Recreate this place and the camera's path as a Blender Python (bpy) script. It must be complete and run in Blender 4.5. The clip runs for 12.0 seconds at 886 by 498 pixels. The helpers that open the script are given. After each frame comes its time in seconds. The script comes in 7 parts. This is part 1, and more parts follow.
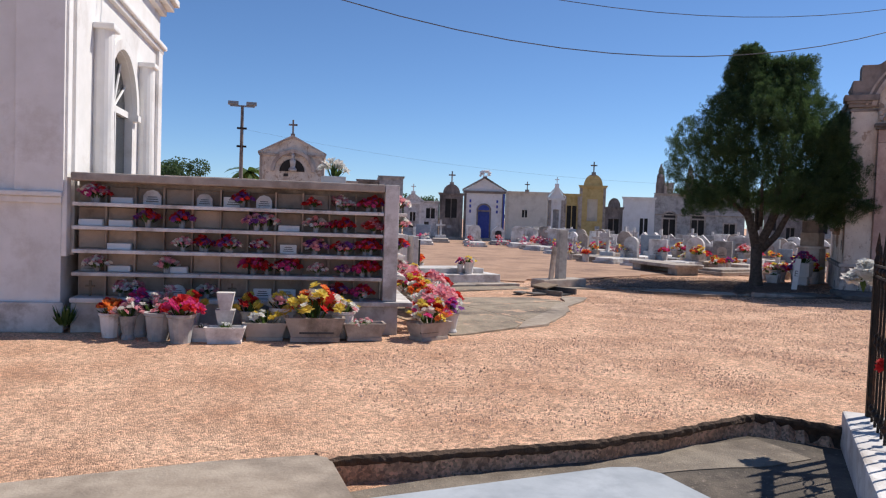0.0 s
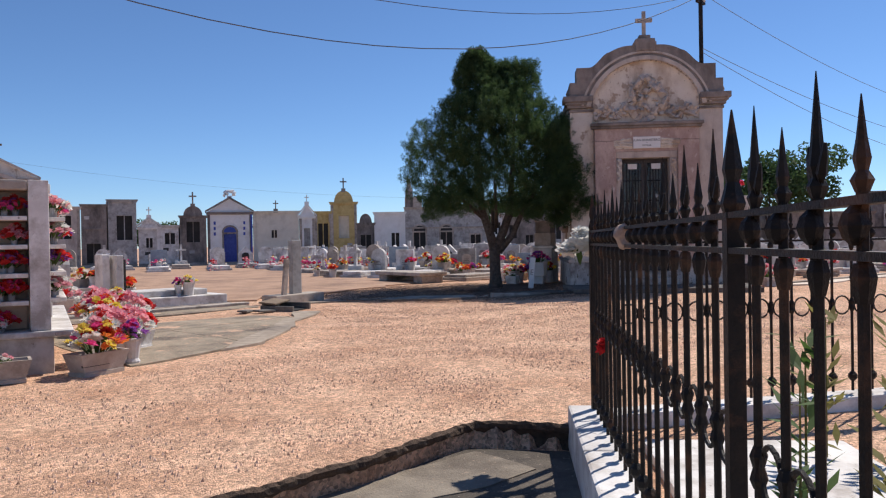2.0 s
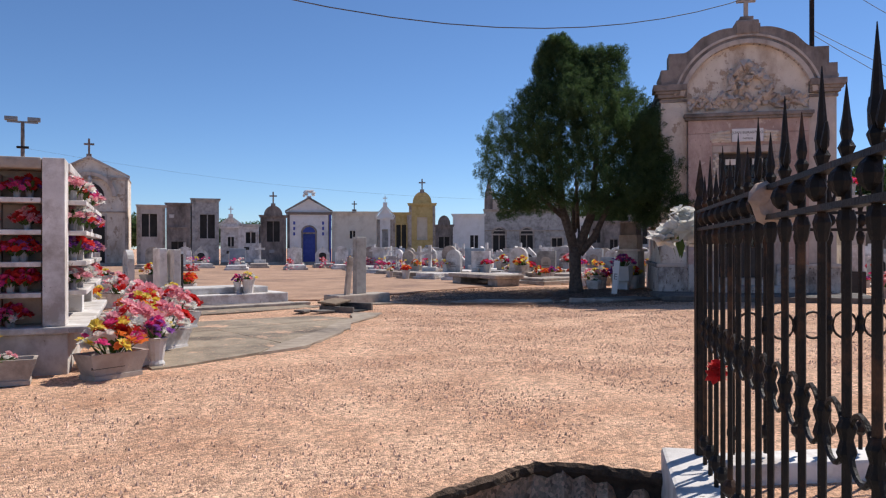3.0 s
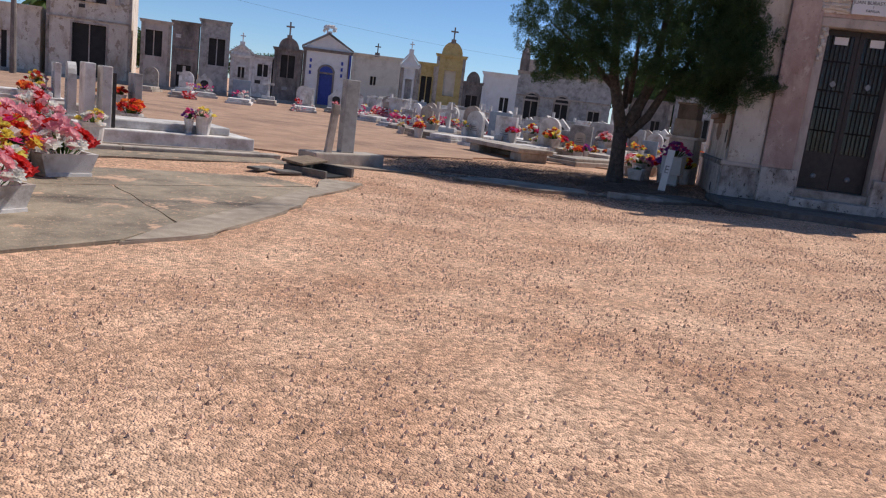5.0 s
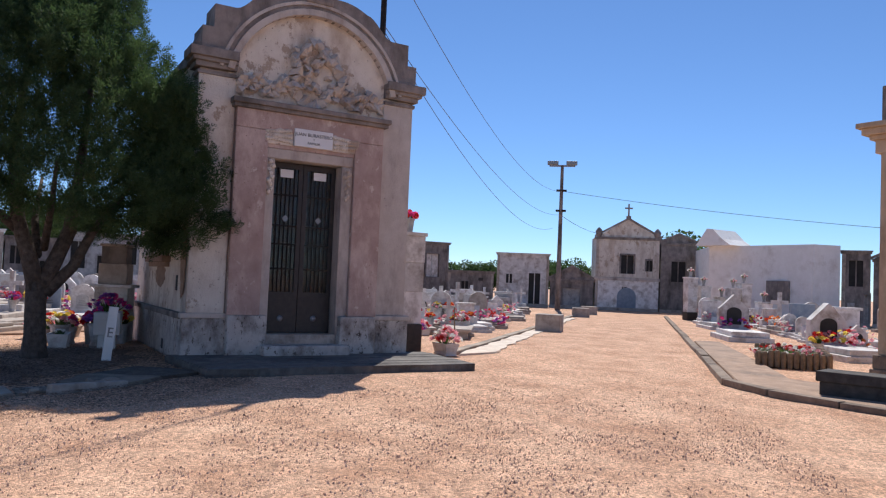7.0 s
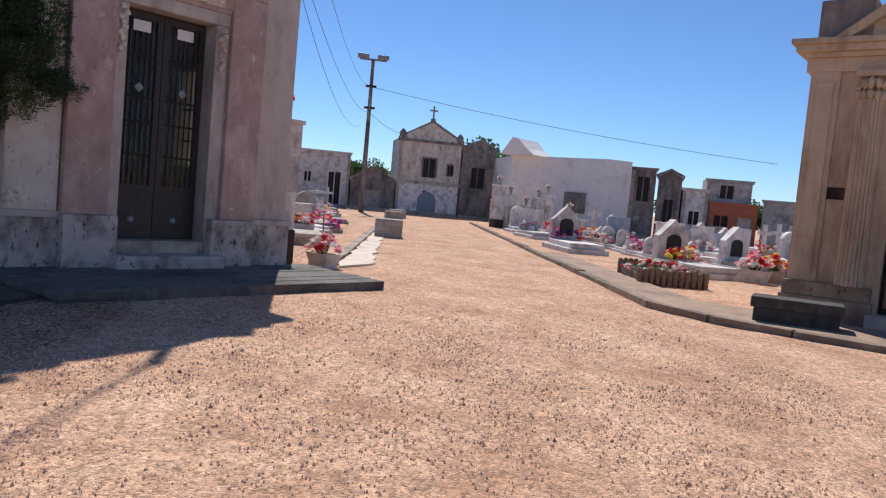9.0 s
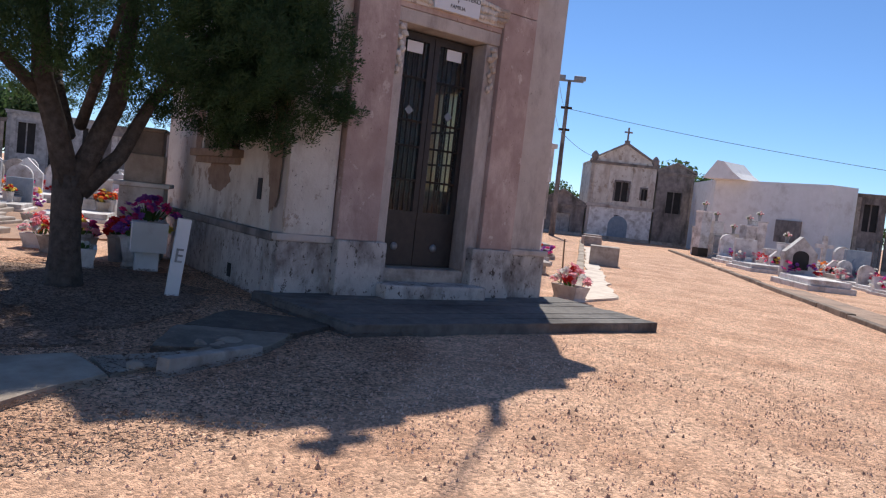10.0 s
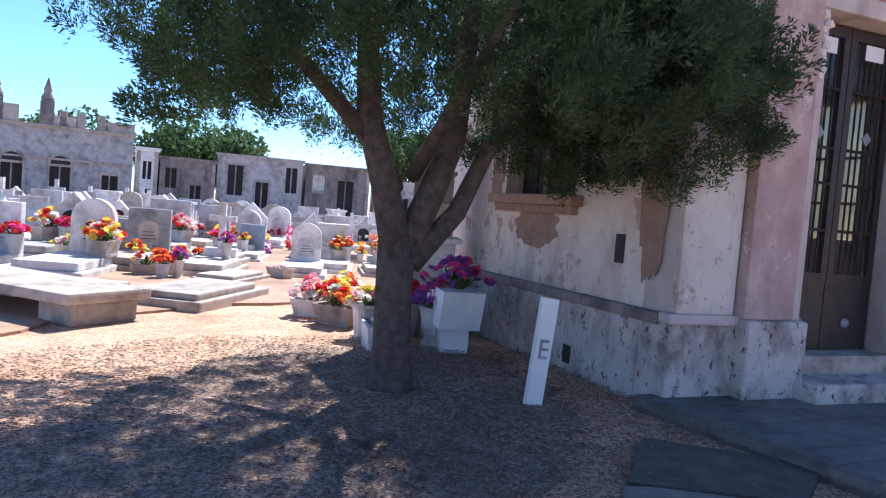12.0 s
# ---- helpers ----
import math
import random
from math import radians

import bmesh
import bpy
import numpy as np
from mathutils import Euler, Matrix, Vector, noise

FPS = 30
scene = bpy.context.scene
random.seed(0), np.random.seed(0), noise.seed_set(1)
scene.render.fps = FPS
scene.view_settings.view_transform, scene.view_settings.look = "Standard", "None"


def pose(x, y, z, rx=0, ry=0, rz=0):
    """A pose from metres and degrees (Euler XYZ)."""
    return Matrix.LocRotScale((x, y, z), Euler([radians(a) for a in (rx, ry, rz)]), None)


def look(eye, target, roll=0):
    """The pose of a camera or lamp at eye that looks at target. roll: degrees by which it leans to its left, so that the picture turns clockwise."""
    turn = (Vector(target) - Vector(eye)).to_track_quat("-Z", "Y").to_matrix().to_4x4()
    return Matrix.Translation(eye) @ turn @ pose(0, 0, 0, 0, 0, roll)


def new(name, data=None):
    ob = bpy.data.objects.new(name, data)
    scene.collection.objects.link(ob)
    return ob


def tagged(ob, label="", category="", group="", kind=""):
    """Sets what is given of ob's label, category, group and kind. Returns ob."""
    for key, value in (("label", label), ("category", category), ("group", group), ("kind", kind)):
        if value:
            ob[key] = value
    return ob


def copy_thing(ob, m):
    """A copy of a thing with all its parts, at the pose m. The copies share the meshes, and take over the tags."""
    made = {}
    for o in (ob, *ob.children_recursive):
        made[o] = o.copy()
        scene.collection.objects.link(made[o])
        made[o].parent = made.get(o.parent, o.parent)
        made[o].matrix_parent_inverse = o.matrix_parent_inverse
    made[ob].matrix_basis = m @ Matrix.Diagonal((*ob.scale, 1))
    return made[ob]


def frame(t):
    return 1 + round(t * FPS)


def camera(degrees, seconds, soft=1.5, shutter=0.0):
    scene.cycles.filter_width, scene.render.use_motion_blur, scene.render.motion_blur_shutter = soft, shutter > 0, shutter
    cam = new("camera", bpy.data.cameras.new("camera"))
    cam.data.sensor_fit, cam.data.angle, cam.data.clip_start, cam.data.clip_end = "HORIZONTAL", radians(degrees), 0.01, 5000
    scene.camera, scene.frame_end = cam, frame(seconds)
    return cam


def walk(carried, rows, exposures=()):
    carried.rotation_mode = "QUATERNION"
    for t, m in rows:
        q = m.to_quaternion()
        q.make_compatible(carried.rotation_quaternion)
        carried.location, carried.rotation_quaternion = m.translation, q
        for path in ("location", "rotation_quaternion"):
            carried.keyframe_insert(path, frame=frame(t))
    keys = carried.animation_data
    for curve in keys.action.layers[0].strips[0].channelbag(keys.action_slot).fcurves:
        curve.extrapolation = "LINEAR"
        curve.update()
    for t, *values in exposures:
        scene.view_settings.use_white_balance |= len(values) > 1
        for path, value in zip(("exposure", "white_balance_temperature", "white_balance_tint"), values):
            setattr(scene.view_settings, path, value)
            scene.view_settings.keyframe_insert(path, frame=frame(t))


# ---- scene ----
cam = camera(60.7, 12.0, soft=1.2)
PATH = [
    (0, (0.176, 0.161, 1.518), (1.049, 1.959, 1.434), 2.0),
    (0.5, (0.503, 0.334, 1.428), (1.518, 2.053, 1.307), 1.1),
    (1, (0.739, 0.487, 1.394), (1.889, 2.122, 1.379), -1.6),
    (1.5, (1.024, 0.739, 1.349), (2.363, 2.223, 1.425), -4.3),
    (2, (1.498, 0.962, 1.222), (2.88, 2.408, 1.204), -1.0),
    (2.5, (1.967, 1.374, 1.169), (3.219, 2.934, 1.161), 1.6),
    (3, (2.435, 1.73, 1.108), (3.653, 3.317, 1.104), -0.1),
    (3.2, (2.698, 1.918, 1.117), (3.869, 3.539, 1.08), 0.1),
    (4.8, (4.421, 3.788, 1.12), (5.571, 5.39, 0.785), 6.7),
    (5, (4.547, 4.075, 1.13), (5.718, 5.653, 0.755), 7.0),
    (5.5, (4.942, 4.741, 1.117), (6.173, 6.271, 0.737), 5.6),
    (6, (5.286, 5.391, 1.213), (6.66, 6.818, 0.94), 5.1),
    (6.5, (5.782, 5.955, 1.289), (7.572, 6.84, 1.18), 3.5),
    (7, (6.283, 6.573, 1.351), (8.25, 6.924, 1.439), 2.4),
    (7.2, (6.446, 6.821, 1.359), (8.436, 6.981, 1.477), 1.1),
    (8.8, (7.915, 8.517, 1.326), (9.89, 8.235, 1.19), 4.5),
    (9, (8.152, 8.717, 1.289), (10.128, 8.444, 1.151), 5.2),
    (9.5, (8.597, 9.358, 1.31), (10.592, 9.285, 1.197), 6.0),
    (10, (8.985, 9.936, 1.262), (10.973, 10.105, 1.135), 6.3),
    (10.5, (9.517, 10.621, 1.338), (11.472, 11.038, 1.273), 5.2),
    (11, (9.884, 11.139, 1.338), (11.856, 11.463, 1.269), 3.6),
    (11.5, (10.416, 11.725, 1.39), (12.385, 12.059, 1.288), 4.7),
    (12, (10.863, 12.334, 1.359), (12.773, 12.92, 1.259), 4.7),
]
walk(cam, [(t, look(eye, target, roll)) for t, eye, target, roll in PATH],
     [(0, 0.1, 6500, 10), (3, 0.1, 6500, 10), (5, -0.1, 6500, 10), (6, -0.1, 6450, 10), (6.5, 0.05, 6400, 10), (7, 0.15, 6350, 10), (9, 0.05, 6350, 10), (9.5, 0.1, 6400, 10), (10, 0.2, 6400, 10),
      (10.5, 0.58, 6150, 10), (11, 0.95, 5850, 11), (11.5, 1.12, 5800, 10), (12, 1.22, 5800, 9)])

# ---- world, sun ----
SUN_EL, SUN_AZ = radians(51.0), radians(3.0)      # azimuth measured from +x towards +y
world = bpy.data.worlds.new("sky")
scene.world = world
world.use_nodes = True
wn = world.node_tree.nodes
sky = wn.new("ShaderNodeTexSky")
sky.sky_type, sky.sun_disc = "NISHITA", False
sky.sun_elevation, sky.sun_rotation = SUN_EL, radians(90) - SUN_AZ
sky.altitude, sky.air_density, sky.dust_density, sky.ozone_density = 0, 0.75, 0.0, 9.0
world.node_tree.links.new(sky.outputs[0], wn["Background"].inputs[0])
wn["Background"].inputs[1].default_value = 0.115
sun = new("sun", bpy.data.lights.new("sun", "SUN"))
sun.data.energy, sun.data.angle, sun.data.color = 4.6, radians(0.55), (1.0, 0.94, 0.86)
sun.matrix_world = look((30 * math.cos(SUN_AZ), 30 * math.sin(SUN_AZ), 30 * math.tan(SUN_EL)), (0, 0, 0))


# ---- materials ----
def mat(name, c1, c2, rough=0.85, scale=5.0, bump=0.3, bscale=60.0, stain=None, amount=0.5, sscale=1.3, metal=0.0, vary=0.0, streak=1.0, dist=0.01, specks=None, peel=None):
    """Two-tone surface with fine relief, and stains of their own colour."""
    m = bpy.data.materials.new(name)
    m.use_nodes = True
    n, l = m.node_tree.nodes, m.node_tree.links
    b = n["Principled BSDF"]
    b.inputs["Roughness"].default_value, b.inputs["Metallic"].default_value = rough, metal
    g = n.new("ShaderNodeNewGeometry")

    def tex(sc, detail=6.0, zs=1.0, r=0.6):
        mp, t = n.new("ShaderNodeMapping"), n.new("ShaderNodeTexNoise")
        mp.inputs["Scale"].default_value = (1, 1, zs)
        t.inputs["Scale"].default_value, t.inputs["Detail"].default_value, t.inputs["Roughness"].default_value = sc, detail, r
        l.new(g.outputs["Position"], mp.inputs[0]), l.new(mp.outputs[0], t.inputs[0])
        return t.outputs[0]

    def ramp(src, a, z):
        r = n.new("ShaderNodeMapRange")
        r.inputs[1].default_value, r.inputs[2].default_value = a, z
        l.new(src, r.inputs[0])
        return r.outputs[0]

    def mix(fac, a, z):
        x = n.new("ShaderNodeMix")
        x.data_type = "RGBA"
        l.new(fac, x.inputs[0])
        for k, v in ((6, a), (7, z)):
            if isinstance(v, tuple):
                x.inputs[k].default_value = (*v, 1)
            else:
                l.new(v, x.inputs[k])
        return x.outputs[2]

    col = mix(ramp(tex(scale), 0.32, 0.68), c1, c2)
    fine = tex(bscale, 4.0)
    if stain:
        col = mix(ramp(tex(sscale, 9.0, streak, 0.68), 0.62 - 0.3 * amount, 0.72 - 0.12 * amount), col, stain)
    if peel:
        col = mix(ramp(tex(peel[1], 10.0, 0.8, 0.72), peel[2], peel[2] + 0.035), col, peel[0])
    if specks:
        col = mix(ramp(tex(specks[1], 5.0, 0.7, 0.75), specks[2], specks[2] + 0.05), col, specks[0])
    if vary:
        o, hsv = n.new("ShaderNodeObjectInfo"), n.new("ShaderNodeHueSaturation")
        r = n.new("ShaderNodeMapRange")
        r.inputs[3].default_value, r.inputs[4].default_value = 1 - vary, 1 + vary
        l.new(o.outputs["Random"], r.inputs[0]), l.new(r.outputs[0], hsv.inputs["Value"]), l.new(col, hsv.inputs["Color"])
        col = hsv.outputs[0]
    l.new(col, b.inputs["Base Color"])
    if bump:
        bp = n.new("ShaderNodeBump")
        bp.inputs["Strength"].default_value, bp.inputs["Distance"].default_value = bump, dist
        l.new(fine, bp.inputs["Height"]), l.new(bp.outputs[0], b.inputs["Normal"])
    return m


def gravel(name, c1, c2, c3):
    """Loose crushed stone: a cell a stone, with its own tone and height."""
    m = mat(name, c1, c2, 0.95, 1.1, 0.0)
    n, l = m.node_tree.nodes, m.node_tree.links
    b = n["Principled BSDF"]
    base = b.inputs["Base Color"].links[0].from_socket
    g = [k for k in n if k.bl_idname == "ShaderNodeNewGeometry"][0]
    hs, bump_in = [], None
    for sc in (52.0, 120.0):
        v = n.new("ShaderNodeTexVoronoi")
        v.inputs["Scale"].default_value = sc
        l.new(g.outputs["Position"], v.inputs["Vector"])
        hs.append(v)
    sep = n.new("ShaderNodeSeparateColor")
    l.new(hs[0].outputs["Color"], sep.inputs[0])
    tone = n.new("ShaderNodeMapRange")
    tone.inputs[3].default_value, tone.inputs[4].default_value = 0.66, 1.46
    l.new(sep.outputs[0], tone.inputs[0])
    hsv = n.new("ShaderNodeHueSaturation")
    clod = n.new("ShaderNodeTexNoise")
    clod.inputs["Scale"].default_value, clod.inputs["Detail"].default_value = 9.0, 3.0
    l.new(g.outputs["Position"], clod.inputs["Vector"])
    rub = n.new("ShaderNodeMapRange")
    rub.inputs[1].default_value, rub.inputs[2].default_value = 0.35, 0.65
    rub.inputs[3].default_value, rub.inputs[4].default_value = 0.86, 1.18
    both = n.new("ShaderNodeMath")
    both.operation = "MULTIPLY"
    l.new(clod.outputs[0], rub.inputs[0]), l.new(rub.outputs[0], both.inputs[0]), l.new(tone.outputs[0], both.inputs[1])
    l.new(base, hsv.inputs["Color"]), l.new(both.outputs[0], hsv.inputs["Value"])
    mx = n.new("ShaderNodeMix")
    mx.data_type = "RGBA"
    pick = n.new("ShaderNodeMapRange")
    pick.inputs[1].default_value, pick.inputs[2].default_value = 0.91, 0.95
    l.new(sep.outputs[1], pick.inputs[0]), l.new(pick.outputs[0], mx.inputs[0])
    l.new(hsv.outputs[0], mx.inputs[6])
    mx.inputs[7].default_value = (*c3, 1)
    l.new(mx.outputs[2], b.inputs["Base Color"])
    add = n.new("ShaderNodeMath")
    add.operation = "ADD"
    l.new(hs[0].outputs["Distance"], add.inputs[0]), l.new(hs[1].outputs["Distance"], add.inputs[1])
    lumps, sub = n.new("ShaderNodeTexNoise"), n.new("ShaderNodeMath")
    lumps.inputs["Scale"].default_value, lumps.inputs["Detail"].default_value, lumps.inputs["Roughness"].default_value = 16.0, 8.0, 0.7
    sub.operation = "MULTIPLY_ADD"
    sub.inputs[1].default_value = -0.35
    l.new(g.outputs["Position"], lumps.inputs["Vector"]), l.new(lumps.outputs[0], sub.inputs[0]), l.new(add.outputs[0], sub.inputs[2])
    bp = n.new("ShaderNodeBump")
    bp.invert = True
    bp.inputs["Strength"].default_value, bp.inputs["Distance"].default_value = 0.75, 0.012
    l.new(sub.outputs[0], bp.inputs["Height"]), l.new(bp.outputs[0], b.inputs["Normal"])
    return m


M_GRAVEL = gravel("gravel", (0.48, 0.262, 0.157), (0.72, 0.455, 0.30), (0.34, 0.20, 0.13))
# brown soil, darkened to carry the shade on the cut bank's face
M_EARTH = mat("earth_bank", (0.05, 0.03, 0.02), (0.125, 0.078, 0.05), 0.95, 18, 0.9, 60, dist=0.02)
M_PEBBLE = mat("pebble", (0.50, 0.31, 0.21), (0.74, 0.53, 0.40), 0.9, 30, 0.2, 90)
n_, l_ = M_PEBBLE.node_tree.nodes, M_PEBBLE.node_tree.links
b_ = n_["Principled BSDF"]
g_, r_, h_ = n_.new("ShaderNodeNewGeometry"), n_.new("ShaderNodeMapRange"), n_.new("ShaderNodeHueSaturation")
r_.inputs[3].default_value, r_.inputs[4].default_value = 0.85, 1.45
l_.new(g_.outputs["Random Per Island"], r_.inputs[0]), l_.new(r_.outputs[0], h_.inputs["Value"])
l_.new(b_.inputs["Base Color"].links[0].from_socket, h_.inputs["Color"]), l_.new(h_.outputs[0], b_.inputs["Base Color"])
M_CLOD = mat("dark_clod", (0.24, 0.145, 0.10), (0.40, 0.26, 0.18), 0.95, 20, 0.2, 90)
M_CONC = mat("concrete", (0.31, 0.245, 0.185), (0.44, 0.36, 0.28), 0.9, 7, 0.5, 50, (0.19, 0.15, 0.115), 0.5, 0.9)
M_PAD = mat("pad_concrete", (0.25, 0.20, 0.14), (0.38, 0.31, 0.225), 0.9, 4, 0.6, 50, (0.13, 0.10, 0.075), 0.55, 0.9, peel=((0.56, 0.36, 0.24), 1.6, 0.57), specks=((0.58, 0.37, 0.25), 26.0, 0.585))
M_ROAD = mat("worn_pavement", (0.085, 0.068, 0.055), (0.16, 0.13, 0.10), 0.95, 6, 0.9, 60, (0.055, 0.045, 0.036), 0.55, 1.1, specks=((0.34, 0.27, 0.22), 40.0, 0.61))
M_GUTTER = mat("dusty_concrete", (0.19, 0.155, 0.12), (0.31, 0.26, 0.20), 0.95, 5, 0.9, 55, (0.11, 0.085, 0.065), 0.5, 1.0, specks=((0.44, 0.31, 0.22), 30.0, 0.61))
M_CONC_DARK = mat("damp_concrete", (0.12, 0.11, 0.10), (0.2, 0.18, 0.16), 0.9, 9, 0.6, 50, (0.07, 0.06, 0.055), 0.5, 1.2)
M_KERB = mat("old_kerb", (0.19, 0.14, 0.105), (0.31, 0.24, 0.18), 0.95, 6, 0.6, 40, (0.12, 0.09, 0.07), 0.5, 1.8, vary=0.12)
M_CEMENT = mat("cement", (0.36, 0.30, 0.25), (0.50, 0.43, 0.37), 0.9, 7, 0.4, 60, (0.18, 0.15, 0.125), 0.4, 1.7, vary=0.12)
M_MARBLE = mat("marble", (0.40, 0.42, 0.43), (0.50, 0.52, 0.53), 0.45, 3, 0.1, 40, (0.32, 0.34, 0.35), 0.5, 2.0)
M_WHITE = mat("white_paint", (0.74, 0.72, 0.69), (0.82, 0.80, 0.78), 0.8, 3, 0.25, 45, (0.62, 0.58, 0.54), 0.3, 1.1, vary=0.04)
M_WHITE_TOMB = mat("white_tomb", (0.58, 0.54, 0.51), (0.76, 0.73, 0.70), 0.75, 4, 0.25, 45, (0.36, 0.31, 0.27), 0.5, 2.6, vary=0.2, specks=((0.26, 0.22, 0.19), 12.0, 0.64))
M_GREY_TOMB = mat("grey_tomb", (0.30, 0.29, 0.28), (0.45, 0.43, 0.41), 0.8, 5, 0.3, 50, (0.18, 0.17, 0.16), 0.45, 2.0, vary=0.22)
M_BLUE_STONE = mat("blue_grey_stone", (0.20, 0.25, 0.31), (0.30, 0.35, 0.40), 0.6, 6, 0.2, 50, vary=0.1)
M_STUCCO = mat("stucco_weathered", (0.48, 0.41, 0.36), (0.60, 0.53, 0.47), 0.9, 3.5, 0.6, 38, (0.27, 0.21, 0.18), 0.42, 1.3, streak=0.35, dist=0.014, specks=((0.16, 0.12, 0.10), 18.0, 0.66))
M_STUCCO_PALE = mat("stucco_pale", (0.66, 0.58, 0.49), (0.77, 0.70, 0.61), 0.9, 3.0, 0.6, 34, (0.46, 0.36, 0.28), 0.45, 1.5, streak=0.4, dist=0.022, peel=((0.44, 0.34, 0.26), 2.6, 0.56), specks=((0.18, 0.135, 0.11), 15.0, 0.63))
M_STUCCO_DARK = mat("stucco_soot", (0.20, 0.17, 0.155), (0.33, 0.28, 0.25), 0.95, 4, 0.6, 40, (0.10, 0.085, 0.075), 0.55, 1.6, streak=0.4)
M_PINK = mat("pink_plaster", (0.37, 0.25, 0.212), (0.49, 0.36, 0.315), 0.9, 3.5, 0.5, 45, (0.62, 0.48, 0.42), 0.42, 2.1, streak=0.5, dist=0.014, peel=((0.62, 0.52, 0.46), 5.0, 0.60), specks=((0.18, 0.11, 0.09), 20.0, 0.63))
M_PLINTH = mat("plinth_stained", (0.50, 0.45, 0.41), (0.60, 0.55, 0.50), 0.9, 4, 0.5, 40, (0.16, 0.125, 0.105), 0.60, 2.4, streak=0.6, dist=0.022, peel=((0.34, 0.28, 0.24), 4.0, 0.60), specks=((0.10, 0.075, 0.06), 15.0, 0.575))
M_BROWN = mat("bare_render_brown", (0.26, 0.17, 0.12), (0.36, 0.25, 0.18), 0.95, 8, 0.7, 50)
M_DOOR = mat("door_paint", (0.02, 0.016, 0.015), (0.042, 0.032, 0.028), 0.5, 12, 0.15, 60)
M_IRON = mat("iron_black", (0.010, 0.008, 0.007), (0.026, 0.018, 0.013), 0.55, 14, 0.4, 90, (0.10, 0.045, 0.022), 0.28, 5.0)
M_BARK = mat("bark", (0.06, 0.045, 0.035), (0.14, 0.11, 0.09), 0.95, 14, 1.0, 24, dist=0.03)
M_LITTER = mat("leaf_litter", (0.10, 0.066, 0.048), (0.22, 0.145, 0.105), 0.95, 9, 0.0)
# the gravel again in a darker tone, for the patch under the tree
M_GRAVEL_DARK = gravel("leafy_gravel", (0.27, 0.175, 0.125), (0.43, 0.29, 0.21), (0.16, 0.10, 0.07))
M_FIELD = mat("trodden_soil", (0.36, 0.215, 0.14), (0.50, 0.315, 0.21), 0.95, 1.4, 0.9, 60, (0.24, 0.145, 0.10), 0.45, 0.5, dist=0.015, specks=((0.62, 0.42, 0.30), 26.0, 0.62))
M_SAND = mat("sandstone", (0.52, 0.38, 0.25), (0.62, 0.48, 0.34), 0.9, 3, 0.4, 40, (0.33, 0.23, 0.15), 0.42, 1.4, streak=0.3)
M_SAND_DARK = mat("sandstone_stained", (0.24, 0.165, 0.115), (0.40, 0.29, 0.20), 0.9, 4, 0.5, 40, (0.09, 0.065, 0.05), 0.55, 1.6, streak=0.5, specks=((0.06, 0.045, 0.035), 14.0, 0.6))
# near-black colour that stands in for the shade inside openings and niches
M_OPENING_SHADE = mat("dark_opening", (0.012, 0.011, 0.010), (0.03, 0.027, 0.025), 0.7, 3, 0.1, 30)
M_BLUE = mat("blue_paint", (0.02, 0.05, 0.30), (0.04, 0.08, 0.40), 0.5, 5, 0.1, 50)
M_YELLOW = mat("yellow_paint", (0.50, 0.36, 0.14), (0.60, 0.46, 0.20), 0.8, 4, 0.2, 40, (0.40, 0.27, 0.08), 0.4, 1.5)
M_CREAM = mat("cream_paint", (0.66, 0.60, 0.50), (0.74, 0.68, 0.58), 0.85, 3, 0.2, 40, (0.5, 0.44, 0.36), 0.4, 1.0)
M_BRICK = mat("brick_red", (0.34, 0.10, 0.05), (0.45, 0.16, 0.09), 0.9, 10, 0.4, 30)
M_WOOD = mat("old_wood", (0.16, 0.11, 0.07), (0.26, 0.19, 0.13), 0.9, 12, 0.5, 40)
M_STEEL = mat("galvanised", (0.20, 0.21, 0.22), (0.30, 0.31, 0.32), 0.5, 8, 0.1, 50, metal=0.5)
M_LEAFD = mat("cypress_leaf", (0.034, 0.068, 0.025), (0.095, 0.155, 0.053), 0.75, 3.5, 0.0, 10)
M_LEAF = mat("leaf", (0.05, 0.10, 0.02), (0.10, 0.16, 0.04), 0.7, 3, 0.0, 10)
for m_ in (M_LEAFD, M_LEAF):
    n_, l_ = m_.node_tree.nodes, m_.node_tree.links
    b_ = n_["Principled BSDF"]
    tr_, mix_ = n_.new("ShaderNodeBsdfTranslucent"), n_.new("ShaderNodeMixShader")
    l_.new(b_.inputs["Base Color"].links[0].from_socket, tr_.inputs["Color"])
    mix_.inputs[0].default_value = 0.30
    sink = b_.outputs[0].links[0].to_socket
    l_.new(b_.outputs[0], mix_.inputs[1]), l_.new(tr_.outputs[0], mix_.inputs[2]), l_.new(mix_.outputs[0], sink)
M_LEAF_DRY = mat("dry_leaf", (0.18, 0.16, 0.05), (0.26, 0.24, 0.07), 0.8, 3, 0.0, 10)
M_WIRE = mat("cable", (0.07, 0.07, 0.07), (0.13, 0.13, 0.13), 0.6, 3, 0.0)
M_PALE = mat("pale_cement", (0.60, 0.50, 0.40), (0.74, 0.64, 0.53), 0.9, 4, 0.4, 45, (0.45, 0.34, 0.26), 0.4, 1.6)
M_VERGE = mat("dusty_verge", (0.30, 0.20, 0.14), (0.44, 0.31, 0.225), 0.95, 3.5, 0.9, 45, (0.20, 0.15, 0.115), 0.45, 0.9, specks=((0.52, 0.37, 0.28), 30.0, 0.60))
M_PLAQUE = mat("enamel_plaque", (0.74, 0.72, 0.70), (0.80, 0.78, 0.76), 0.35, 4, 0.05, 30)
M_INK = mat("lettering", (0.05, 0.045, 0.04), (0.09, 0.08, 0.07), 0.7, 8, 0.0)


